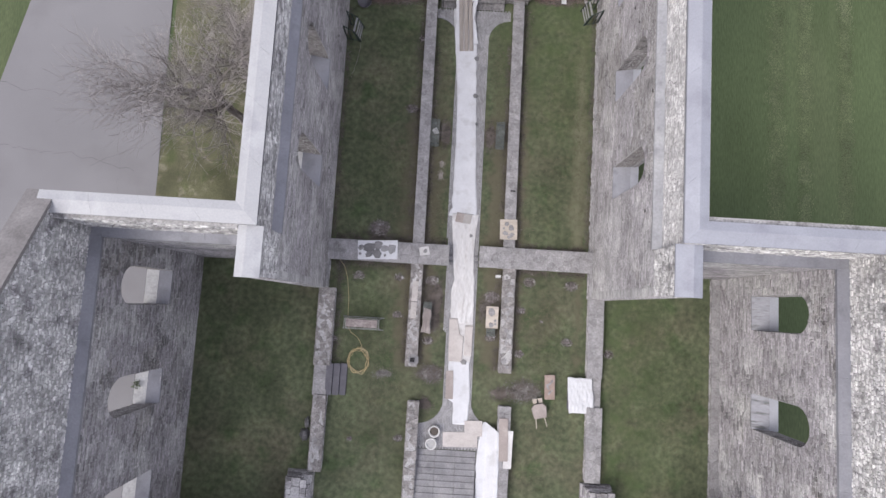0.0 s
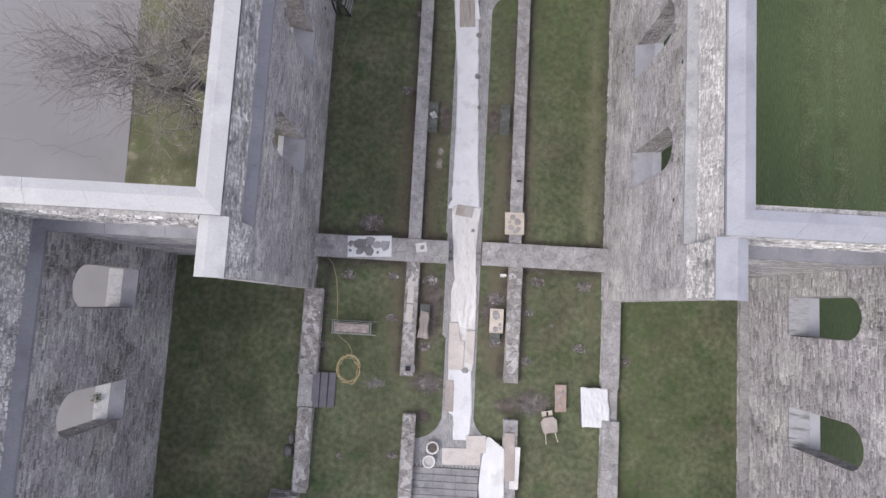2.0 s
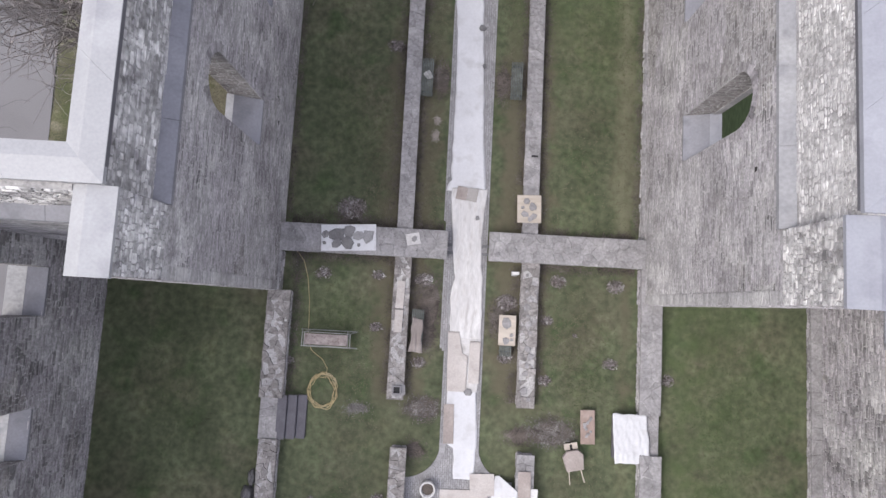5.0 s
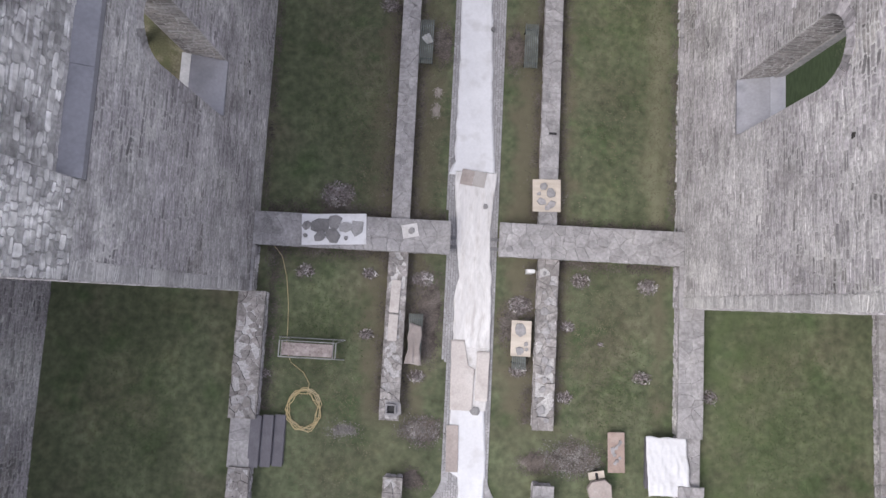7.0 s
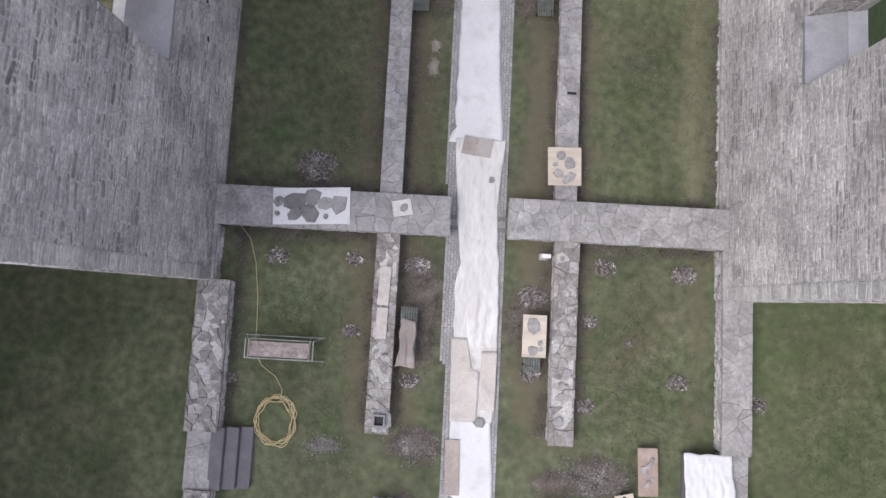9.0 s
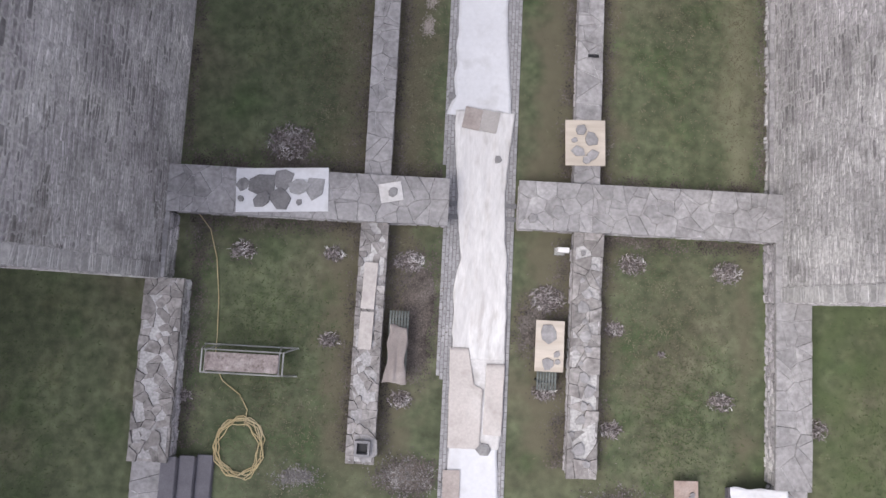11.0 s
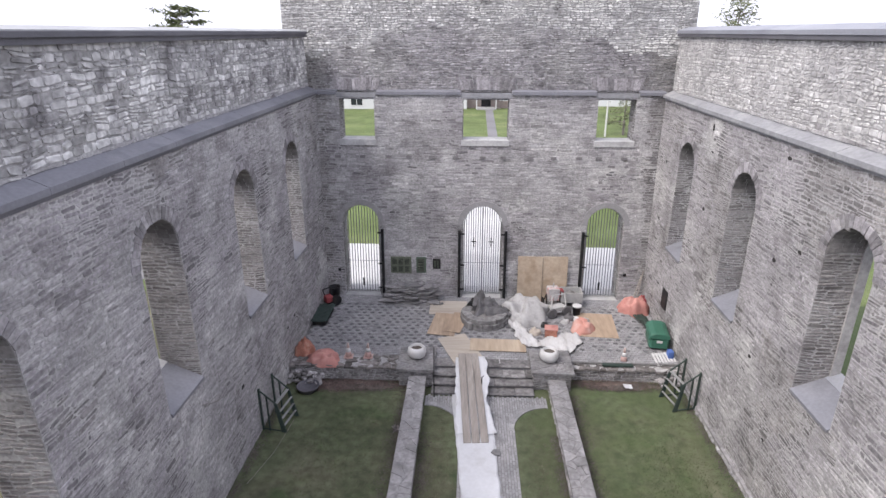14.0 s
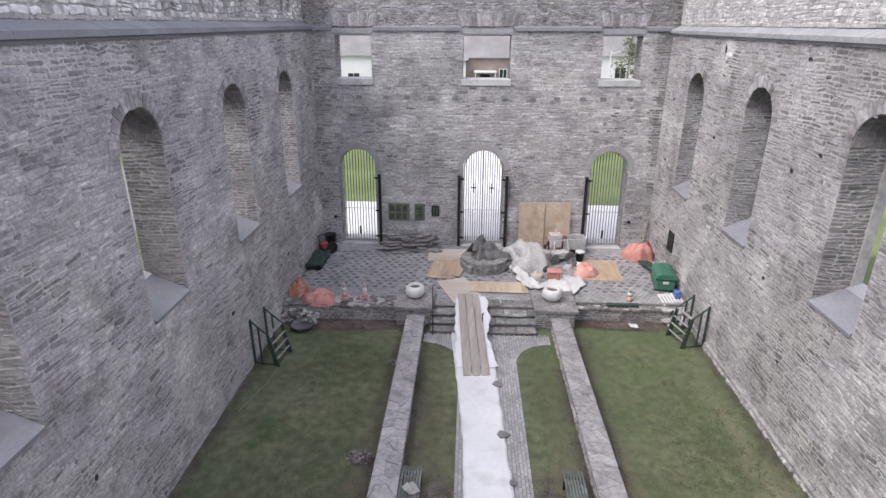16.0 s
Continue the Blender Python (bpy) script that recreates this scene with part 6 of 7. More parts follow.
def gate(x0, x1, double, label, hinge):
    """An arched iron picket gate in a doorway, with a black stay post beside the jamb."""
    g = thing("iron_gate", label, "gate", "gates in the doorways")
    rad, c = (x1 - x0) / 2, (x0 + x1) / 2
    spring = DOOR_TOP - rad
    off = 0.32
    inn = rad - 0.07
    n = 17 if double else 13
    for k in range(n):
        x = c - inn + 2 * inn * k / (n - 1)
        top = spring + math.sqrt(max(0.0, inn * inn - (x - c) ** 2)) - 0.02
        w = 0.018 if not (double and k == n // 2) else 0.03
        put("picket", Shape().prism([(x - w, fy(0) + off - .012), (x + w, fy(0) + off - .012), (x + w, fy(0) + off + .012), (x - w, fy(0) + off + .012)], FLOOR + .06, max(top, FLOOR + .3), lambda u, v, z: (u, v + .05 * z, z)), BARS, g)
    pts = [(c - inn, FLOOR + .05), *arch_points(c - inn, c + inn, spring, 16), (c + inn, FLOOR + .05)]
    put("frame", Shape().tube([(x, fy(z) + off, z) for x, z in pts], .03, 6).rod((c - inn, fy(FLOOR) + off, FLOOR + .07), (c + inn, fy(FLOOR) + off, FLOOR + .07), .03), STEEL, g)
    for z in (FLOOR + .12, 2.45):
        put("rail", Shape().box(c - inn, c + inn, fy(z) + off - .02, fy(z) + off + .02, z - .008, z + .008), BARS, g)
    if double:
        for s in (-.45, .45):
            put("cross", Shape().box(c + s - .02, c + s + .02, fy(3.6) + off - .05, fy(3.6) + off - .03, 3.35, 3.85).box(c + s - .13, c + s + .13, fy(3.6) + off - .05, fy(3.6) + off - .03, 3.6, 3.65), BLACKIRON, g, "small dark iron cross")
    else:
        put("letter_plate", Shape().box(c - .06, c + .04, fy(1) + off - .06, fy(1) + off - .03, FLOOR + .42, FLOOR + .85), BLACKIRON, g, "black lock plate")
    for s in ([-1, 1] if double else [hinge]):
        px = c + s * (rad + .17)
        post = put("post", Shape().prism([(px - .07, fy(0) - .16), (px + .07, fy(0) - .16), (px + .07, fy(0) - .04), (px - .07, fy(0) - .04)], FLOOR - .02, 4.35, lambda u, v, z: (u, v + .05 * z, z)), BLACKIRON, g, bevel=0.01)
        for z in (FLOOR + .45, 2.45, 4.15):
            put("hinge", Shape().box(min(px, px - s * .26), max(px, px - s * .26), fy(z) - .1, fy(z) - .05, z - .04, z + .04), BLACKIRON, g)
    if not double:
        put("latch", Shape().box(c - hinge * (rad + .28) - .07, c - hinge * (rad + .28) + .07, fy(2) - .1, fy(2) - .03, 2.0, 2.14).rod((c - hinge * rad, fy(2) - .06, 2.07), (c - hinge * (rad + .25), fy(2) - .06, 2.07), .02), BLACKIRON, g)
    return g


gate(*DOORS[0], False, "arched iron picket gate with a black stay post", 1)
gate(*DOORS[1], True, "double arched iron picket gate with small crosses and black stay posts", 1)
gate(*DOORS[2], False, "arched iron picket gate with a black stay post", -1)
for x0, x1 in DOORS:
    t = put("door_threshold", Shape().box(x0, x1, fy(0) - .12, fy(0) + 1.35, FLOOR - .3, FLOOR + .03), CONCRETE, bevel=0.01)
    tagged(t, "pale stone threshold in the doorway", "threshold", kind="structure")

# notice boards on the facade
OLIVE = node_mat("olive_frame_paint", (0.125, 0.138, 0.105), 0.6, tones=((0.155, 0.168, 0.13),), amount=0.12, bump=0.1)
GREENFRAME = node_mat("dull_green_frame", (0.095, 0.125, 0.095), 0.55, amount=0.12, bump=0.1)


def notice(x0, x1, z0, z1, label, panes, material=None):
    b = thing("notice_board", label, "notice board", "notice boards on the wall")
    y = fy((z0 + z1) / 2) - .07
    put("frame", Shape().box(x0, x1, y, y + .06, z0, z1), material or OLIVE, b, bevel=0.008)
    for k in range(panes[0]):
        for j in range(panes[1]):
            a, c = x0 + .05 + (x1 - x0 - .1) * k / panes[0], z0 + .05 + (z1 - z0 - .1) * j / panes[1]
            w, h = (x1 - x0 - .1) / panes[0] - .04, (z1 - z0 - .1) / panes[1] - .04
            put("panel", Shape().box(a + .02, a + w, y - .006, y, c + .02, c + h), NOTICE, b, "pale panel with illegible dark lines")
            for q in range(3):
                put("text_bar", Shape().box(a + .05, a + w * .8, y - .009, y - .006, c + h * (.3 + .2 * q), c + h * (.36 + .2 * q)), BLACKIRON, b)
    return b


NOTICE = node_mat("faded_notice", (0.075, 0.085, 0.065), 0.5, tones=((0.13, 0.145, 0.11), (0.05, 0.056, 0.045)), scale=6, amount=0.15, bump=0)
notice(-4.98, -3.88, 1.92, 2.85, "wide olive notice board with six faded panels on the stone wall", (3, 2))
notice(-3.62, -3.1, 1.95, 2.85, "dull green notice board with one panel on the stone wall", (1, 1), GREENFRAME)
notice(-2.75, -2.35, 2.2, 2.75, "small dark plaque box on the stone wall", (2, 1), BLACKIRON)
# small dark hole low in the east wall
tagged(put("niche", Shape().prism([(23.3, 1.85), (23.95, 1.85), (23.95, 2.75), (23.3, 2.75)], -0.05, 0.03, at_e), BLACKIRON), "small dark square vent in the stone wall", "vent")

# ---- stone pots on the pedestals ----
for x, y, lab in ((-2.97, 20.85, "round white stone urn planter on the pedestal"), (2.65, 20.85, "round white stone urn planter on the pedestal")):
    p = thing("urn", lab, "planter", "urns on the pedestals", at=pose(x, y, 0.87))
    put("bowl", Shape().spin([(.2, 0), (.34, .08), (.41, .24), (.38, .42), (.3, .5), (.27, .52), (.25, .46), (.24, .36)], sides=24), WHITEPAINT, p, smooth=True)
    put("soil", Shape().spin([(.25, .4), (.1, .43), (.01, .43)], sides=14), SOIL, p)

# ---- round font, sheets and tools on the terrace ----
font = thing("stone_ring", "round grey stone basin ring in the middle of the terrace", "basin", at=pose(-0.03, 24.75, FLOOR))
rf = random.Random(601)
RINGSTONE = node_mat("stained_ring_stone", (0.215, 0.208, 0.208), 0.9, tones=((0.29, 0.28, 0.275), (0.12, 0.115, 0.115)), scale=3.0, fine=9, amount=0.25, piece=0.12, bump=0.5)
for z0, z1, ro, n in ((0, .3, 1.16, 15), (.3, .5, 1.1, 12)):
    cutp = [2 * math.pi * (k + rf.uniform(-.2, .2)) / n for k in range(n)]
    for k in range(n):
        a0, a1 = cutp[k] + .008, (cutp[k + 1] if k < n - 1 else cutp[0] + 2 * math.pi) - .008
        o = ro + rf.uniform(-.03, .03)
        q = [(r_ * math.cos(a), r_ * math.sin(a)) for r_, a in ((.66 + rf.uniform(0, .04), a0), (o, a0), (o + .025, (a0 + a1) / 2), (o + rf.uniform(-.03, .02), a1), (.68, a1))]
        put("ring_stone", Shape().prism(q, z0 + .004, z1 + rf.uniform(-.03, .03)), RINGSTONE, font, bevel=0.015)
put("fill", Shape().spin([(.73, 0), (.73, .4), (.01, .44)], sides=18), GRAVEL, font)
heap("grey_tarp", -0.1, 25.05, FLOOR + .42, .62, .5, .72, 602, GREYTARP, "dark grey tarpaulin thrown over the stone basin", "tarpaulin", rough=.8, n=34)
heap("grey_tarp", 0.5, 24.9, FLOOR + .42, .55, .45, .36, 609, GREYTARP, "dark grey tarpaulin thrown over the stone basin", "tarpaulin", rough=.8, n=34)
heap("grey_bag", -0.55, 25.4, FLOOR + .5, .26, .22, .34, 603, BLACKIRON, "dark bag on the edge of the stone basin", "bag", rough=.6)
board("plywood_sheet", -1.85, 26.0, 1.9, 1.5, FLOOR + .01, 0, PLY_PALE, "pale plywood sheet lying on the terrace", "board")
board("plywood_sheet", -1.95, 24.2, 1.3, 2.2, FLOOR + .035, -8, PLY_BROWN, "brown plywood sheet lying on the terrace", "board")
board("plywood_sheet", -1.35, 24.35, .75, 2.0, FLOOR + .06, -12, PLY_BROWN, "brown plywood strip lying on another sheet", "board")
board("plywood_sheet", -1.15, 22.0, 1.35, 2.3, FLOOR + .02, 22, PLY_PALE, "pale plywood sheet lying at the top of the steps", "board")
board("plywood_sheet", 0.55, 22.3, 2.5, 1.05, FLOOR + .045, -1, PLY, "plywood sheet lying at the top of the steps", "board")
board("plywood_sheet", 5.4, 24.5, 1.75, 2.4, FLOOR + .012, -4, PLY_BROWN, "weathered plywood sheet lying on the terrace", "board")
board("plywood_sheet", 2.35, 27.28, 1.28, 2.42, FLOOR + .02, 0, PLY, "plywood sheet leaning upright against the facade", "board", .02, rx=84).matrix_basis = pose(2.35, 27.2, FLOOR + 1.22, 85, 0, 0)
board("plywood_sheet", 3.75, 27.33, 1.28, 2.42, FLOOR + .02, 0, PLY, "plywood sheet leaning upright against the facade", "board", .02).matrix_basis = pose(3.65, 27.26, FLOOR + 1.22, 86, 0, 0)
heap("clear_sheet", 2.0, 25.5, FLOOR, 1.15, 1.2, 0.85, 604, PALETARP, "crumpled translucent grey plastic sheet heaped on the terrace", "plastic sheet", rough=.6, n=34, m=12)
lay("white_sheet", cloth(1.0, 2.4, 22.2, 25.3, FLOOR + .05, 605, lerp_edge((22.2, 1.75), (23.4, 1.35), (25.3, .85)), lerp_edge((22.2, 2.6), (23.2, 2.15), (25.3, 1.35)), wrinkle=0.22, rag=.2), CREASED, "ragged white fabric sheet trailing over the terrace", "fabric")
lay("white_sheet", cloth(2.4, 4.4, 21.7, 23.5, FLOOR + .05, 606, lerp_edge((21.7, 3.1), (22.6, 2.4), (23.5, 3.2)), lerp_edge((21.7, 3.7), (22.8, 4.5), (23.5, 4.2)), wrinkle=0.28, rag=.25), CREASED, "crumpled white fabric sheet beside the urn", "fabric")
mx = thing("cement_mixer", "worn red and white boxy cement mixer standing before the facade", "cement mixer", at=pose(3.5, 26.55, FLOOR, 0, 0, 8))
put("tank", Shape().box(-.3, .28, -.25, .25, -.05, .62).rod((0, 0, .6), (0, 0, .85), .05), node_mat("mortar_caked_drum", (0.45, 0.43, 0.43), 0.7, tones=((0.50, 0.14, 0.12), (0.36, 0.34, 0.34)), scale=4, amount=0.2), mx, bevel=0.04, at=pose(0, -.05, .45, 0, 0, 0))
put("stand", Shape().tube([(-.4, -.4, 0), (-.3, 0, .7), (-.4, .4, 0)], .03).tube([(.4, -.4, 0), (.3, 0, .7), (.4, .4, 0)], .03).rod((-.3, 0, .7), (.3, 0, .7), .03), BLACKIRON, mx)
put("motor", Shape().box(.3, .55, -.15, .2, .55, .9), RED, mx, bevel=0.03)
put("wheel", Shape().spin([(.04, -.05), (.2, -.04), (.2, .04), (.04, .05)], sides=14), BLACKIRON, mx, at=pose(-.45, .2, .2, 0, 90, 0))
sk = thing("mortar_trough", "grey mortar trough with rubble standing by the facade", "trough", at=pose(4.45, 26.7, FLOOR))
for a in ((-.55, -.5, -.4, .4), (.5, .55, -.4, .4), (-.5, .5, -.4, -.35), (-.5, .5, .35, .4)):
    put("side", Shape().box(*a, .3, .85), CONCRETE, sk, bevel=0.01)
put("base", Shape().box(-.5, .5, -.35, .35, .3, .36), CONCRETE, sk)
for x in (-.45, .45):
    put("leg", Shape().box(x - .04, x + .04, -.35, .35, 0, .3), BLACKIRON, sk)
put("contents", Shape().spin([(.34, .36), (.3, .62), (.1, .78), (.01, .8)], sides=12), GRAVEL, sk)
bk = thing("bucket", "dark bucket with a pale lid among the tools", "bucket", at=pose(4.6, 25.6, FLOOR))
put("pail", Shape().spin([(.17, 0), (.21, .4), (.22, .46)], sides=16), BLACKIRON, bk, smooth=True)
put("lid", Shape().spin([(.23, .46), (.23, .52), (.02, .53)], sides=16), WHITEPAINT, bk, "pale lid")
wh = thing("hand_truck", "grey wheeled site cart among the tools", "cart", at=pose(3.35, 25.3, FLOOR, 0, 0, 20))
put("wheel", Shape().spin([(.05, -.05), (.24, -.05), (.27, 0), (.24, .05), (.05, .05)], sides=16), GREYTARP, wh, at=pose(-.1, -.2, .27, 90, 0, 0))
put("wheel", Shape().spin([(.05, -.05), (.24, -.05), (.27, 0), (.24, .05), (.05, .05)], sides=16), GREYTARP, wh, at=pose(.75, -.1, .27, 90, 0, 0))
put("frame", Shape().tube([(-.1, -.15, .27), (.75, -.05, .27), (.9, .5, .9)], .03).rod((-.1, -.15, .27), (.2, .5, .9), .03).rod((.2, .5, .9), (.9, .5, .9), .03).box(-.05, .7, -.1, .35, .35, .5), CONCRETE, wh)
oc = thing("orange_crate", "orange plastic crate on the terrace", "crate", at=pose(3.05, 23.3, FLOOR, 0, 0, -6))
put("body", Shape().box(-.28, .28, -.22, .22, .0, .45), ORANGE_NET, oc, bevel=0.04)
put("rim", Shape().box(-.31, .31, -.25, .25, .43, .49), ORANGE, oc, bevel=0.02)
heap("orange_sheet", 4.6, 24.1, FLOOR, .5, .62, .42, 607, node_mat("coral_sheet", (0.49, 0.24, 0.20), 0.6, tones=((0.53, 0.34, 0.30),), amount=0.08), "coral orange sheet dropped on the plywood", "sheet", rough=.6)
for k, (x, y, s) in enumerate(((2.35, 23.55, .3), (4.2, 25.1, .3), (3.9, 24.7, .22), (2.85, 24.3, .24), (4.95, 24.9, .2), (4.5, 25.0, .2))):
    heap("rubble_sack", x, y, FLOOR, s, s * .8, s * .9, 610 + k, (PLY_PALE, GREYTARP, CONCRETE, BLACKIRON, CARD_PALE, WHITEPAINT)[k], ("pale sack of sand among the tools", "dark sack among the tools", "grey cement sack among the tools", "black sack among the tools", "brown paper sack among the tools", "white bag among the tools")[k], "sack", rough=.5, n=14, m=6, group="sacks on the terrace")


CONE_PINK = node_mat("sun_faded_cone", (0.46, 0.31, 0.285), 0.6, tones=((0.50, 0.37, 0.345),), amount=0.08, bump=0.05)


CONE_TIP = node_mat("bleached_cone_tip", (0.50, 0.38, 0.35), 0.6, amount=0.08, bump=0.05)


def cone(x, y, z, faded=False):
    c = thing("traffic_cone", "orange traffic cone with a white band" if not faded else "faded pale orange traffic cone", "traffic cone", "traffic cones", at=pose(x, y, z))
    put("foot", Shape().box(-.2, .2, -.2, .2, 0, .035), CONE_PINK, c, bevel=0.01)
    put("body", Shape().spin([(.15, .035), (.105, .27)], sides=14), CONE_PINK, c, smooth=True)
    put("band", Shape().spin([(.107, .27), (.072, .45)], sides=14), WHITEPAINT, c, "white reflective band", smooth=True)
    put("tip", Shape().spin([(.07, .45), (.03, .68), (.01, .69)], sides=14), CONE_TIP, c, smooth=True)


cone(-5.98, 21.0, .69)
cone(-5.12, 21.03, .69)
cone(5.95, 21.4, .57, True)
tub = thing("green_bar", "dark green metal bar lying on the retaining wall", "bar", at=pose(5.6, 21.0, .58))
put("bar", Shape().box(-.65, .65, -.1, .1, 0, .1), GREENPAINT, tub, bevel=0.02)

# ---- stacked stone, tarpaulins and bins ----
rs = random.Random(630)
pile = thing("stone_pile", "pile of flat grey building stones stacked by the facade", "stone pile")
for k in range(170):
    lvl = k // 17
    x, y = rs.uniform(-5.15 + .05 * lvl, -2.45 - .05 * lvl), rs.uniform(26.25 + .05 * lvl, 27.1)
    w, d, h = rs.uniform(.22, .62), rs.uniform(.16, .34), rs.uniform(.03, .065)
    pts = [(w * rs.uniform(.7, 1.05) * math.cos(t), d * rs.uniform(.7, 1.05) * math.sin(t)) for t in [2 * math.pi * (i + rs.uniform(-.25, .25)) / 7 for i in range(7)]]
    put("stone", Shape().prism(pts, 0, h), DARKSLATE if rs.random() < .4 else FLAG, pile, bevel=0.006, at=pose(x, y, FLOOR + .088 * lvl, rs.uniform(-6, 6), rs.uniform(-6, 6), rs.uniform(-18, 18)))
heap("orange_tarp", -8.02, 21.35, .64, .42, .42, .62, 641, ORANGE_NET, "bundle of orange netting on the retaining wall", "netting", rough=.5)
heap("orange_tarp", -7.0, 20.72, .6, .72, .5, .45, 642, ORANGE, "orange tarpaulin bundle slumped over the retaining wall", "tarpaulin", rough=.45, n=30)
heap("orange_tarp", 7.55, 26.1, FLOOR, .72, .6, .75, 643, ORANGE, "orange tarpaulin bundle in the corner of the terrace", "tarpaulin", rough=.55, n=30)
heap("red_bag", 8.0, 26.35, FLOOR + .2, .25, .3, .5, 644, RED, "red bag leaning on the orange tarpaulin", "bag")
lay("green_sheet", cloth(7.2, 8.1, 23.9, 25.6, FLOOR + .1, 645, lerp_edge((23.9, 7.6), (25.6, 7.3)), lerp_edge((23.9, 8.1), (25.6, 7.9)), wrinkle=0.2), GREENPAINT, "dark green sheet lying behind the green bin", "sheet")
gb = thing("wheeled_bin", "green plastic bin with a rounded lid lying at the wall", "bin", at=pose(7.75, 22.85, FLOOR, 0, 0, -8))
put("body", Shape().box(-.42, .42, -.62, .62, .06, .62), GREENPLASTIC, gb, bevel=0.09)
put("lid", Shape().prism([(-.46, .6), (-.4, .78), (-.2, .88), (.2, .88), (.4, .78), (.46, .6)][::-1], -.66, .66, lambda u, v, w: (u, w, v)), GREENPLASTIC, gb, bevel=0.03)
put("label", Shape().box(-.12, .12, -.67, -.63, .42, .52), WHITEPAINT, gb, "pale sticker on the bin")
wp = thing("white_pallet", "white slatted pallet leaning at the east wall", "pallet", at=pose(7.75, 21.55, .62, 18, 0, 10))
for k in range(7):
    put("slat", Shape().box(-.5 + .14 * k, -.41 + .14 * k, -.35, .35, .06, .08), WHITEPAINT, wp)
for yy in (-.28, .28):
    put("bearer", Shape().box(-.5, .48, yy - .03, yy + .03, 0, .06), WHITEPAINT, wp)
bc = thing("water_container", "small blue and white container by the wall", "container", at=pose(8.0, 21.7, .6))
put("body", Shape().box(-.12, .12, -.15, .15, 0, .4), node_mat("blue_plastic", (0.08, 0.14, 0.36), 0.5, amount=0.08), bc, bevel=0.03)
bb = thing("black_bin", "black plastic tub beside the gate", "tub", at=pose(-7.9, 26.75, FLOOR))
put("body", Shape().spin([(.22, 0), (.28, .72), (.3, .74), (.27, .74), (.24, .5)], sides=16), BLACKIRON, bb, smooth=True)
rm = thing("petrol_machine", "red and black petrol cut-off saw by the wall", "machine", at=pose(-8.05, 25.9, FLOOR, 0, 0, 35))
put("motor", Shape().box(-.2, .2, -.2, .2, .25, .62), RED, rm, bevel=0.06)
put("guard", Shape().spin([(.06, -.05), (.3, -.05), (.3, .05), (.06, .05)], sides=16), BLACKIRON, rm, at=pose(.35, -.15, .3, 90, 0, 0))
put("handle", Shape().tube([(-.15, .1, .6), (-.2, .2, .9), (.25, .2, .95), (.2, .0, .6)], .025), BLACKIRON, rm)
put("stand", Shape().box(-.2, .25, -.15, .15, 0, .25), BLACKIRON, rm)
lay("dark_sheet", cloth(-8.4, -7.6, 23.7, 25.6, FLOOR + .25, 650, wrinkle=0.12), node_mat("dark_green_canvas", (0.035, 0.05, 0.045), 0.8, amount=0.15), "dark green canvas over tools at the wall foot", "canvas")
tagged(put("tool_box", Shape().box(-8.35, -7.7, 23.8, 25.5, FLOOR, FLOOR + .26), BLACKIRON, bevel=0.02), "long dark tool box at the foot of the wall", "box")
for k, (a, b) in enumerate((((7.5, 26.6, FLOOR), (8.1, 27.3, 2.1)), ((7.7, 26.5, FLOOR), (8.15, 27.25, 2.4)))):
    tagged(put("pole", Shape().rod(a, b, .03), PLANK), "wooden pole leaning in the corner", "pole", "poles in the corner")


# ---- steel ladder frames on the lawn ----
def ladder_frame(at, label, deep, tall):
    g = thing("access_frame", label, "steps", "green access frames", at=at)
    for y in (-.5, .5):
        put("cheek", Shape().prism([(0, 0), (.2, 0), (.4, 1.22), (.28, 1.22)], y - .022, y + .022, lambda u, v, w: (u, w, v)), GREENPAINT, g, bevel=0.006)
        put("post", Shape().box(deep * .66, deep * .66 + .055, y - .027, y + .027, 0, 1.2 + (tall - 1.26) * .6), GREENPAINT, g, bevel=0.005)
        put("tall_post", Shape().box(deep - .07, deep, y - .035, y + .035, 0, tall), GREENPAINT, g, bevel=0.005)
        put("handrail", Shape().rod((.3, y, 1.2), (deep - .035, y, tall - .06), .032), GREENPAINT, g)
        put("ground_rail", Shape().rod((.05, y, .05), (deep - .04, y, .05), .026), GREENPAINT, g)
    put("top_bar", Shape().box(.28, .4, -.5, .5, 1.18, 1.22), STEEL, g, bevel=0.005)
    for k in range(3):
        put("tread", Shape().box(.06 + .055 * k, .14 + .055 * k, -.478, .478, .27 + .3 * k, .295 + .3 * k), STEEL, g, bevel=0.004)
    return g


ladder_frame(pose(-7.36, 17.2, 0, 0, 0, 171), "dark green steel steps with handrails on the lawn against the wall", .98, 1.78)
ladder_frame(pose(7.14, 19.2, 0, 0, 0, 13), "dark green steel steps with handrails on the lawn against the wall", .98, 1.7)
tagged(put("trough_tub", Shape().spin([(.36, 0), (.46, .2), (.48, .22), (.43, .22), (.38, .05)], sides=20), GREYSTEP, at=pose(-7.4, 19.45, 0), smooth=True), "shallow grey mixing tub standing on the lawn", "tub")
tagged(put("white_bag", cloth(5.75, 6.1, 20.1, 20.4, .06, 660, wrinkle=.1, step=.05), PAPER), "scrap of white plastic on the soil", "bag")

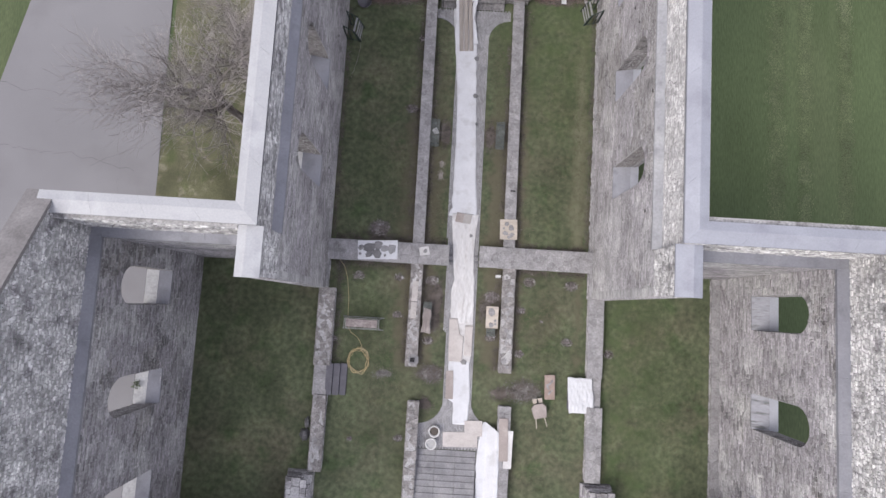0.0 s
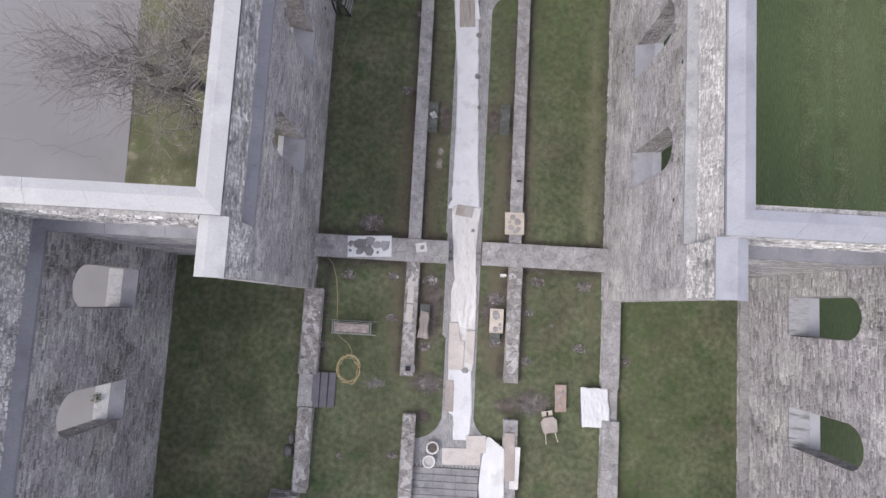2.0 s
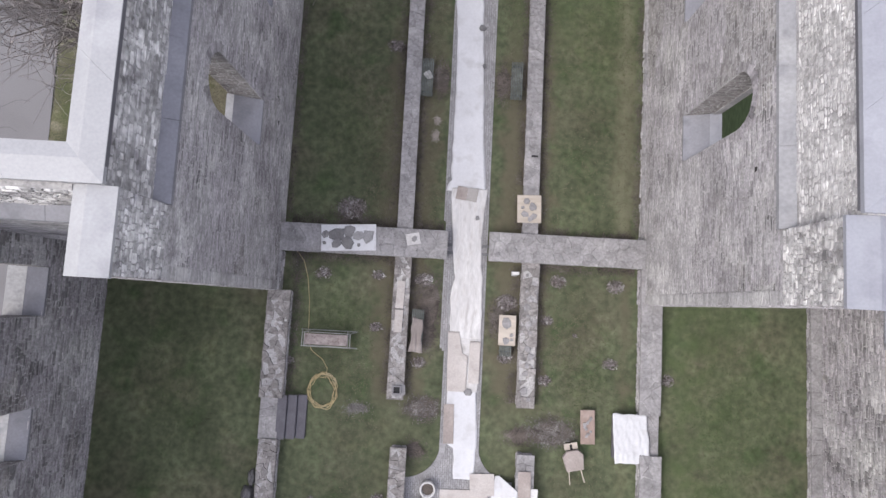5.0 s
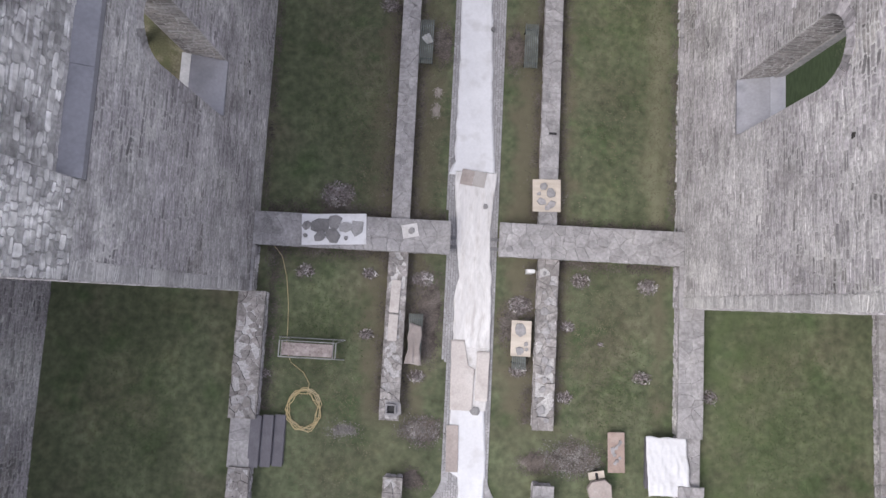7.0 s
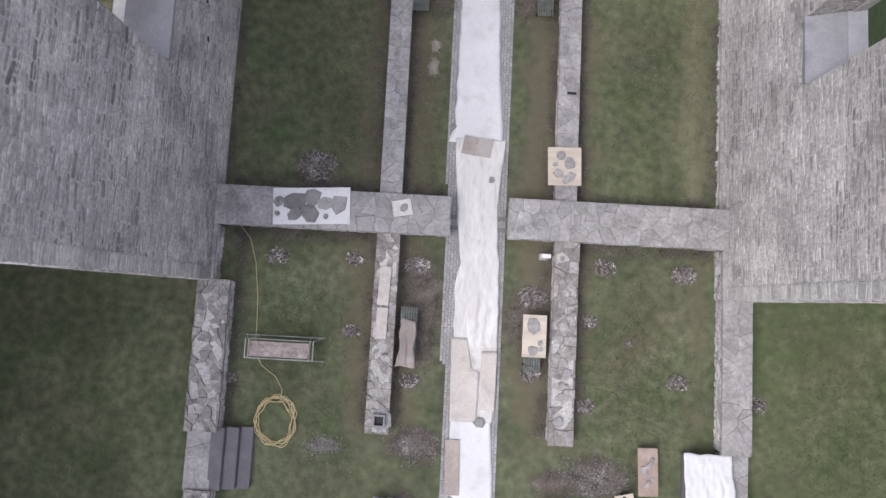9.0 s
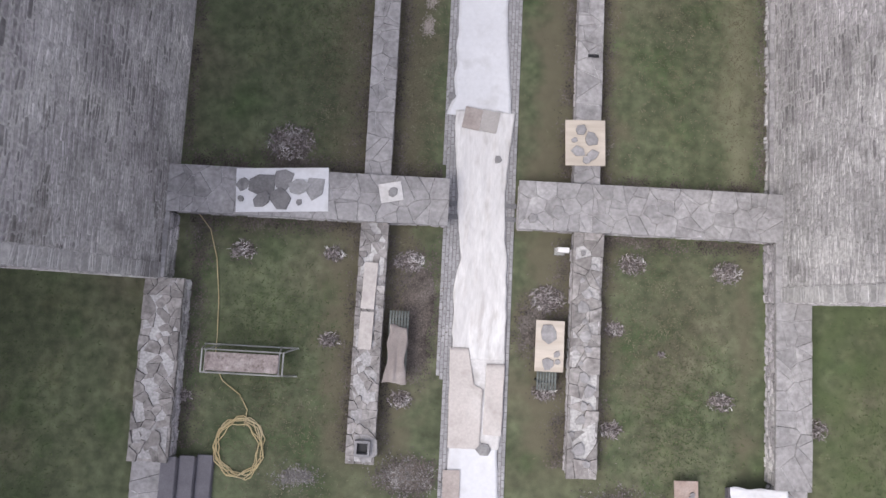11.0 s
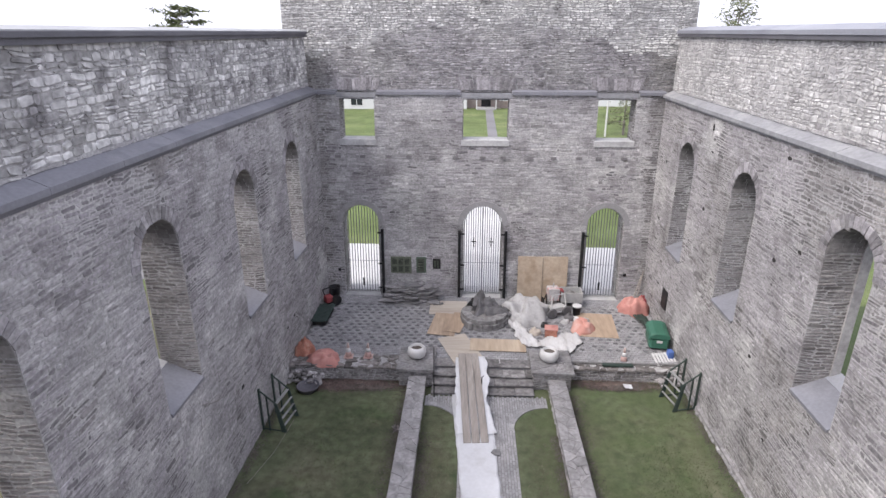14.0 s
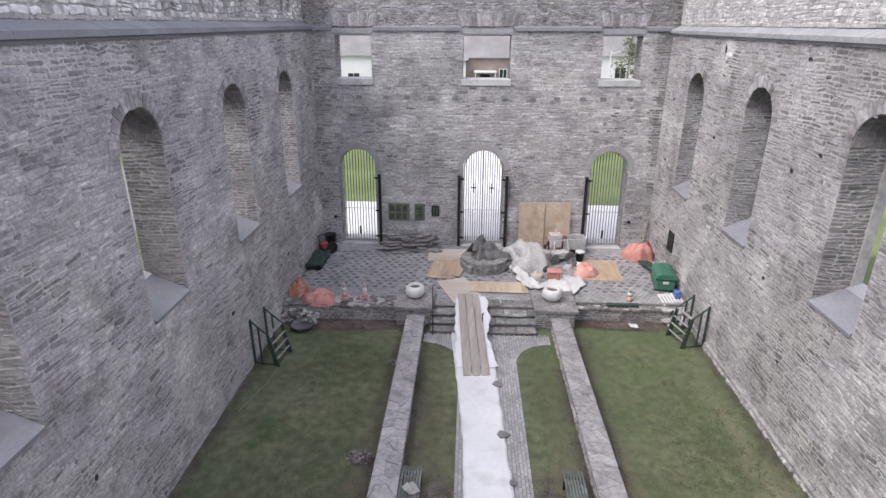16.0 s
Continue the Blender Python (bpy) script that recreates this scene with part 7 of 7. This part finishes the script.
# ---- outside: forecourt, road, trees and houses ----
WHITECON = node_mat("bright_concrete", (0.47, 0.465, 0.465), 0.8, tones=((0.51, 0.505, 0.50), (0.42, 0.415, 0.415)), scale=0.3, fine=12, amount=0.06)
# front lawn's brighter look at a grazing view is put into its colour
front_grass = node_mat("grazing_bright_lawn", (0.105, 0.135, 0.05), 0.95, tones=((0.14, 0.165, 0.07), (0.085, 0.115, 0.04)), scale=0.25, fine=14, amount=0.3, bump=0.6, bump_scale=30)
sheet("lawn_front", -70, 70, 28.7, 140, -0.04, front_grass, "bright yellowish green front lawn between forecourt and houses")
fc = thing("forecourt", "pale concrete forecourt and walk before the facade", "pavement", kind="structure")
for k in range(12):
    put("slab", Shape().box(-18 + 3 * k, -15.01 + 3 * k, 28.7, 37, -.1, .0), WHITECON, fc)
for k in range(4):
    put("slab", Shape().box(-1.9, 1.9, 37.02 + 5 * k, 42 + 5 * k, -.1, .0), WHITECON, fc)
verge_mat = node_mat("rough_verge_grass", (0.088, 0.088, 0.052), 0.95, tones=((0.13, 0.12, 0.085), (0.068, 0.078, 0.036), (0.16, 0.145, 0.11)), scale=0.6, fine=22, amount=0.45, bump=0.9, bump_scale=40)
tagged(rough_patch("verge_lawn", -20.0, -9.55, 3.2, 28.5, -0.01, verge_mat, "rough yellowish grass verge beside the wall", 9), "rough yellowish grass verge beside the wall", "grass", kind="structure")
road = thing("road", "wide grey asphalt parking road beside the ruin", "road", kind="structure")
put("asphalt", Shape().add([(-20.0, -60, .0), (-20.0, 7, .0), (-20.3, 19, .0), (-20.8, 50, .0), (-30.5, 50, .0), (-29.6, 19, .0), (-31.2, 12, .0), (-37, -8, 0), (-50, -60, 0)], [tuple(range(9))]), ASPHALT, road)
CRACK = node_mat("tar_crack", (0.115, 0.11, 0.113), 0.9, amount=0.15, bump=0)
rc = random.Random(701)
for x, y, n, dx, dy in ((-32, 12.6, 26, .34, -.03), (-31.5, 8.6, 30, .33, -.06), (-24.5, 7.2, 10, .4, .1), (-22.5, 9, 14, .02, -.3)):
    pts = []
    for k in range(n):
        pts.append((x, y, .004))
        x, y = x + dx + rc.uniform(-.12, .12), y + dy + rc.uniform(-.16, .16)
    sh = Shape()
    for (a, b, c), (d, e, f) in zip(pts, pts[1:]):
        w = rc.uniform(.008, .022)
        sh.add([(a, b - w, .004), (d, e - w, .004), (d, e + w, .004), (a, b + w, .004)], [(0, 1, 2, 3)])
    put("crack", sh, CRACK, road, "dark meandering crack in the asphalt")

pale_lawn = node_mat("worn_lawn_stripe", (0.075, 0.092, 0.047), 0.95, tones=((0.086, 0.10, 0.056), (0.062, 0.08, 0.038)), scale=0.5, fine=14, amount=0.4, bump=0.8)
rl = random.Random(705)
for x0, w in ((20.3, .7), (22.1, .45), (24.8, .5), (15.2, .5)):
    sh = Shape()
    for _ in range(7000):
        px, py, s = x0 + rl.gauss(0, w * .5), rl.uniform(4.2, 26), rl.uniform(.03, .09)
        sh.add([(px - s * .3, py - s, -.045), (px + s * .3, py - s * .8, -.045), (px + s * .25, py + s, -.04), (px - s * .3, py + s * .9, -.045)], [(0, 1, 2, 3)])
    tagged(put("lawn_stripe", sh, pale_lawn), "pale worn stripe in the mown lawn", "grass", kind="stuff")

BARK = node_mat("grey_bark", (0.19, 0.17, 0.16), 0.95, tones=((0.25, 0.23, 0.21), (0.13, 0.115, 0.105)), scale=3, fine=20, amount=0.25, stretch=(1, 1, .3), bump=0.6)
TWIG = node_mat("pinkish_twigs", (0.25, 0.228, 0.222), 0.9, tones=((0.30, 0.278, 0.27),), amount=0.15, bump=0)


def bare_tree(x, y, height, seed, label):
    """A leafless tree: a tapered trunk that forks into limbs, branches and many fine twigs."""
    r = random.Random(seed)
    t = thing("bare_tree", label, "tree", at=pose(x, y, 0))
    trunk, limbs, twigs = Shape(), Shape(), Shape()

    def grow(p, d, length, rad, level):
        segs = 4 if level < 3 else 3
        for k in range(segs):
            d = (d + Vector((r.uniform(-.18, .18), r.uniform(-.18, .18), r.uniform(-.06, .1)))).normalized()
            q = p + d * (length / segs)
            r2 = rad * (1 - .5 * (k + 1) / segs)
            (trunk if level == 0 else limbs if level < 3 else twigs).rod(p, q, max(rad * (1 - .5 * k / segs), .007), 6 if level < 2 else 3, max(r2, .005))
            p = q
            if level < 4 and (level > 0 or k >= 1):
                for _ in range((3, 3, 3, 3)[level] if k == segs - 1 else (1, 2, 2, 2)[level]):
                    side = Vector((r.uniform(-1, 1), r.uniform(-1, 1), r.uniform(-.15, .5))).normalized()
                    nd = (d * r.uniform(.45, .9) + side * r.uniform(.6, .95)).normalized()
                    grow(p, nd, length * r.uniform(.55, .8), max(r2 * r.uniform(.5, .75), .006), level + 1)

    grow(Vector((0, 0, -.1)), Vector((-.1, .05, 1)).normalized(), height * .38, height * .022, 0)
    put("trunk", trunk, BARK, t)
    tagged(put("limb", limbs, BARK, t), kind="stuff")
    tagged(put("twig", twigs, TWIG, t), "mass of fine pinkish grey twigs", kind="stuff")
    return t


bare_tree(-13.9, 10.2, 14.5, 711, "leafless spreading tree with fine pinkish grey twigs on the verge")
bare_tree(-13.6, 13.6, 8.5, 714, "leafless spreading tree with pale grey twigs on the verge")

NEEDLE = node_mat("pine_needles", (0.105, 0.118, 0.062), 0.9, tones=((0.15, 0.158, 0.09), (0.06, 0.074, 0.04)), scale=1.2, fine=10, amount=0.3, island=0.35, bump=0)


def conifer(x, y, h, spread, seed, label, bare=0.35, flat=False, sprays=26):
    """An evergreen: a tapered trunk, tiers of boughs and many small sprays of needles."""
    r = random.Random(seed)
    t = thing("evergreen_tree", label, "tree", "evergreen trees", at=pose(x, y, 0))
    put("trunk", Shape().rod((0, 0, -.2), (0, 0, h * .95), h * .018, 8, .04), BARK, t)
    boughs, sp = Shape(), Shape()
    n = int(h * (1.5 if flat else 4))
    for k in range(n):
        z = h * (bare + (1 - bare) * k / n)
        rad = spread * (1.05 - (z / h - bare) / (1 - bare)) ** .8 * r.uniform(.6, 1.1)
        if flat:
            z = h * (bare + (1 - bare) * (int(k * 5 / n) + r.uniform(.4, .5)) / 5)
            rad = spread * (0.55 + 0.45 * math.sin(3.1 * (z / h - bare) / (1 - bare))) * r.uniform(.5, 1.1)
        a = r.uniform(0, 6.283)
        e = Vector((rad * math.cos(a), rad * math.sin(a), z + rad * r.uniform(-.15, .2)))
        boughs.rod((0, 0, z), e, .05, 4, .015)
        for _ in range(sprays):
            f = r.uniform(.25, 1.05)
            c = Vector((0, 0, z)).lerp(e, f) + Vector((r.gauss(0, .1 * spread), r.gauss(0, .1 * spread), r.gauss(.1, (.028 if flat else .1) * spread)))
            s = r.uniform(.1, .3)
            u = Vector((r.uniform(-1, 1), r.uniform(-1, 1), r.uniform(-.5, .8))).normalized() * s
            w = u.orthogonal().normalized() * s * .4
            sp.add([c - u - w, c + u - w * .3, c + u + w * .3, c - u + w], [(0, 1, 2, 3)])
    tagged(put("bough", boughs, BARK, t), kind="stuff")
    tagged(put("crown", sp, NEEDLE, t), "sprays of dark green needles", kind="stuff")
    return t


conifer(-35.2, 70, 16.9, 3.3, 721, "tall flat-crowned pine tree beyond the wall", .78, True, 60)
conifer(28.6, 70, 17.8, 5.4, 722, "tall pointed evergreen beyond the wall", .45, sprays=20)
conifer(20.8, 84, 9.5, 3.6, 723, "rounded evergreen on the lawn before a house", .08)
conifer(-46, 96, 12, 3.5, 724, "evergreen at the edge of the far lawn", .2)
for k in range(9):
    conifer(-70 + 17 * k + 5 * math.sin(k * 2.1), 150 + 8 * math.sin(k * 1.3), 9 + 2.5 * math.sin(k * 3.3), 4.2, 730 + k, "far evergreen behind the houses", .1)

SIDING = node_mat("white_siding", (0.62, 0.62, 0.63), 0.6, tones=((0.58, 0.58, 0.59),), scale=0.3, fine=6, amount=0.04, bump=0.05)
BRICKRED = node_mat("red_brown_brick", (0.25, 0.205, 0.19), 0.85, tones=((0.29, 0.25, 0.235), (0.21, 0.165, 0.15)), scale=0.6, fine=14, amount=0.15)
SHINGLE = node_mat("grey_shingles", (0.19, 0.182, 0.187), 0.9, tones=((0.225, 0.215, 0.22),), scale=0.5, fine=12, amount=0.12)
GLASS = node_mat("dark_window_glass", (0.03, 0.035, 0.04), 0.08, amount=0.05, bump=0)


def house(x0, x1, y, depth, eave, ridge, wall_mat, label, windows, door=None):
    h = thing("house", label, "house", "houses beyond the lawn")
    put("wall", Shape().box(x0, x1, y, y + depth, -.05, eave), wall_mat, h)
    m = y + depth / 2
    put("roof", Shape().add([(x0 - .5, y - .6, eave - .1), (x1 + .5, y - .6, eave - .1), (x1 + .5, m, ridge), (x0 - .5, m, ridge), (x0 - .5, y + depth + .6, eave - .1), (x1 + .5, y + depth + .6, eave - .1)], [(0, 1, 2, 3), (3, 2, 5, 4), (0, 3, 4), (1, 5, 2), (0, 4, 5, 1)]), SHINGLE, h)
    for a, b, z0, z1 in windows:
        w = put("window", Shape().box(a - .12, b + .12, y - .06, y, z0 - .12, z1 + .12), SIDING, h)
        put("pane", Shape().box(a, (a + b) / 2 - .05, y - .075, y - .06, z0, z1), GLASS, w)
        put("pane", Shape().box((a + b) / 2 + .05, b, y - .075, y - .06, z0, z1), GLASS, w)
    if door:
        put("door", Shape().box(door[0], door[1], y - .08, y, .1, 2.3), BLACKIRON, h)
        put("porch", Shape().box(door[0] - 1.2, door[1] + 1.2, y - 2.2, y - .1, 2.7, 3.0), SIDING, h)
        for px in (door[0] - 1.0, door[1] + .9):
            put("porch_post", Shape().box(px, px + .18, y - 2.1, y - 1.9, 0, 2.7), SIDING, h)
        put("porch_step", Shape().box(door[0] - .8, door[1] + .8, y - 2.4, y - .1, -.05, .3), CONCRETE, h)
    return h


house(-36, -14.5, 112, 14, 5.8, 12.0, SIDING, "long white-sided house with a grey roof beyond the lawn", ((-30, -28, .7, 2.5), (-24.6, -22.4, .7, 2.5), (-19, -17.2, .7, 2.5)))
house(-8.5, 6.5, 114, 14, 5.4, 12.0, BRICKRED, "red-brown brick house with white garage and porch beyond the lawn", ((4.3, 5.6, 1.5, 3.2),), (0.6, 2.4))
house(-7.9, -2.2, 112.8, 1.1, 5.0, 5.6, SIDING, "white garage front joined to the brick house", ())
house(16, 36, 118, 14, 5.6, 12.0, SIDING, "white-sided house half hidden by an evergreen", ((19, 21, 1.4, 3.4), (27, 29, 1.4, 3.4)))
tagged(put("footpath", Shape().add([(1.2, 66, -.05), (2.6, 66, -.05), (2.8, 112, -.05), (1.4, 112, -.05)], [(0, 1, 2, 3)]), ASPHALT, at=pose(0, 0, .03)), "narrow grey footpath across the far lawn", "path", kind="structure")
lp = thing("lamp_post", "white wooden pole on the lawn before the house", "pole", at=pose(17.8, 82, 0))
put("post", Shape().rod((0, 0, 0), (0, 0, 8), .13, 8, .1), WHITEPAINT, lp)
put("arm", Shape().rod((0, 0, 7.6), (1.2, 0, 7.9), .05), WHITEPAINT, lp)
yt = thing("young_tree", "thin young leafless tree on the far lawn", "tree", at=pose(-23.5, 92, 0))
put("trunk", Shape().rod((0, 0, 0), (0, 0, 4.2), .08, 6, .03), BARK, yt)
sh = Shape()
for k in range(26):
    a, z = k * 2.4, 1.6 + .1 * k
    sh.rod((0, 0, z), (.8 * math.cos(a), .8 * math.sin(a), z + .7), .025, 4, .01)
put("twigs", sh, TWIG, yt)

# ---- pieces of walls, caps and paving ----
def piece(name, verts, faces, material, parent):
    me = bpy.data.meshes.new(name)
    me.from_pydata(verts, [], faces)
    me.materials.append(material)
    ob = new(name, me)
    ob.parent = parent
    return ob


FLAG_DARK = node_mat("damp_brown_flag", (0.15, 0.137, 0.133), 0.9, tones=((0.21, 0.195, 0.19), (0.10, 0.09, 0.086)), scale=2.2, fine=9, amount=0.3, piece=0.3, bump=0.5)
FLAG_GREY = node_mat("dark_grey_slab", (0.205, 0.198, 0.202), 0.9, tones=((0.25, 0.24, 0.24), (0.15, 0.14, 0.142)), scale=1.6, fine=9, amount=0.25, piece=0.12, bump=0.6)
FLAG_BROWN = node_mat("brownish_rubble_top", (0.218, 0.203, 0.199), 0.9, tones=((0.27, 0.255, 0.25), (0.16, 0.147, 0.144)), scale=1.6, fine=9, amount=0.28, piece=0.17, bump=0.5)
for wall, flags, h, cap in CAPS:
    r = random.Random(int(h * 100) + len(flags))
    for poly in flags:
        n = len(poly)
        cx, cy = sum(p[0] for p in poly) / n, sum(p[1] for p in poly) / n
        k = 4.0 if len(flags) > 20 and wall.name in ROUGH_TOPS else 1.0
        dz, tx, ty = k * r.uniform(-.012, .012), k * r.uniform(-.025, .025), k * r.uniform(-.025, .025)
        top = lambda p, k, e=0: (cx + (p[0] - cx) * k, cy + (p[1] - cy) * k, h + dz + tx * (p[0] - cx) + ty * (p[1] - cy) - e)
        vs = [top(p, 1, cap + .03) for p in poly] + [top(p, 1, .012) for p in poly] + [top(p, 0.965) for p in poly]
        fs = [(a * n + i, a * n + (i + 1) % n, (a + 1) * n + (i + 1) % n, (a + 1) * n + i) for a in (0, 1) for i in range(n)] + [tuple(2 * n + i for i in range(n))]
        piece("capstone", vs, fs, FLAG_DARK if wall.name in DARK_TOPS else FLAG_GREY if wall.name in GREY_TOPS else FLAG_BROWN if wall.name in ROUGH_TOPS else FLAG, wall)
for wall, single in KEPT:
    for vs in single:
        piece("stone", vs, RUBBLE_FACES, STONE_PIECE, wall)
for q in PAVERS:
    piece("paving_block", [(a, b, 0.0) for a, b in ((q[0], q[2]), (q[1], q[2]), (q[1], q[3]), (q[0], q[3]))] + [(a, b, q[4]) for a, b in ((q[0] + .006, q[2] + .006), (q[1] - .006, q[2] + .006), (q[1] - .006, q[3] - .006), (q[0] + .006, q[3] - .006))], STONE_FACES, PAVER_PIECE, path)
for vs in TERR:
    piece("paving_block", vs, STONE_FACES, PAVER_PIECE, terrace)
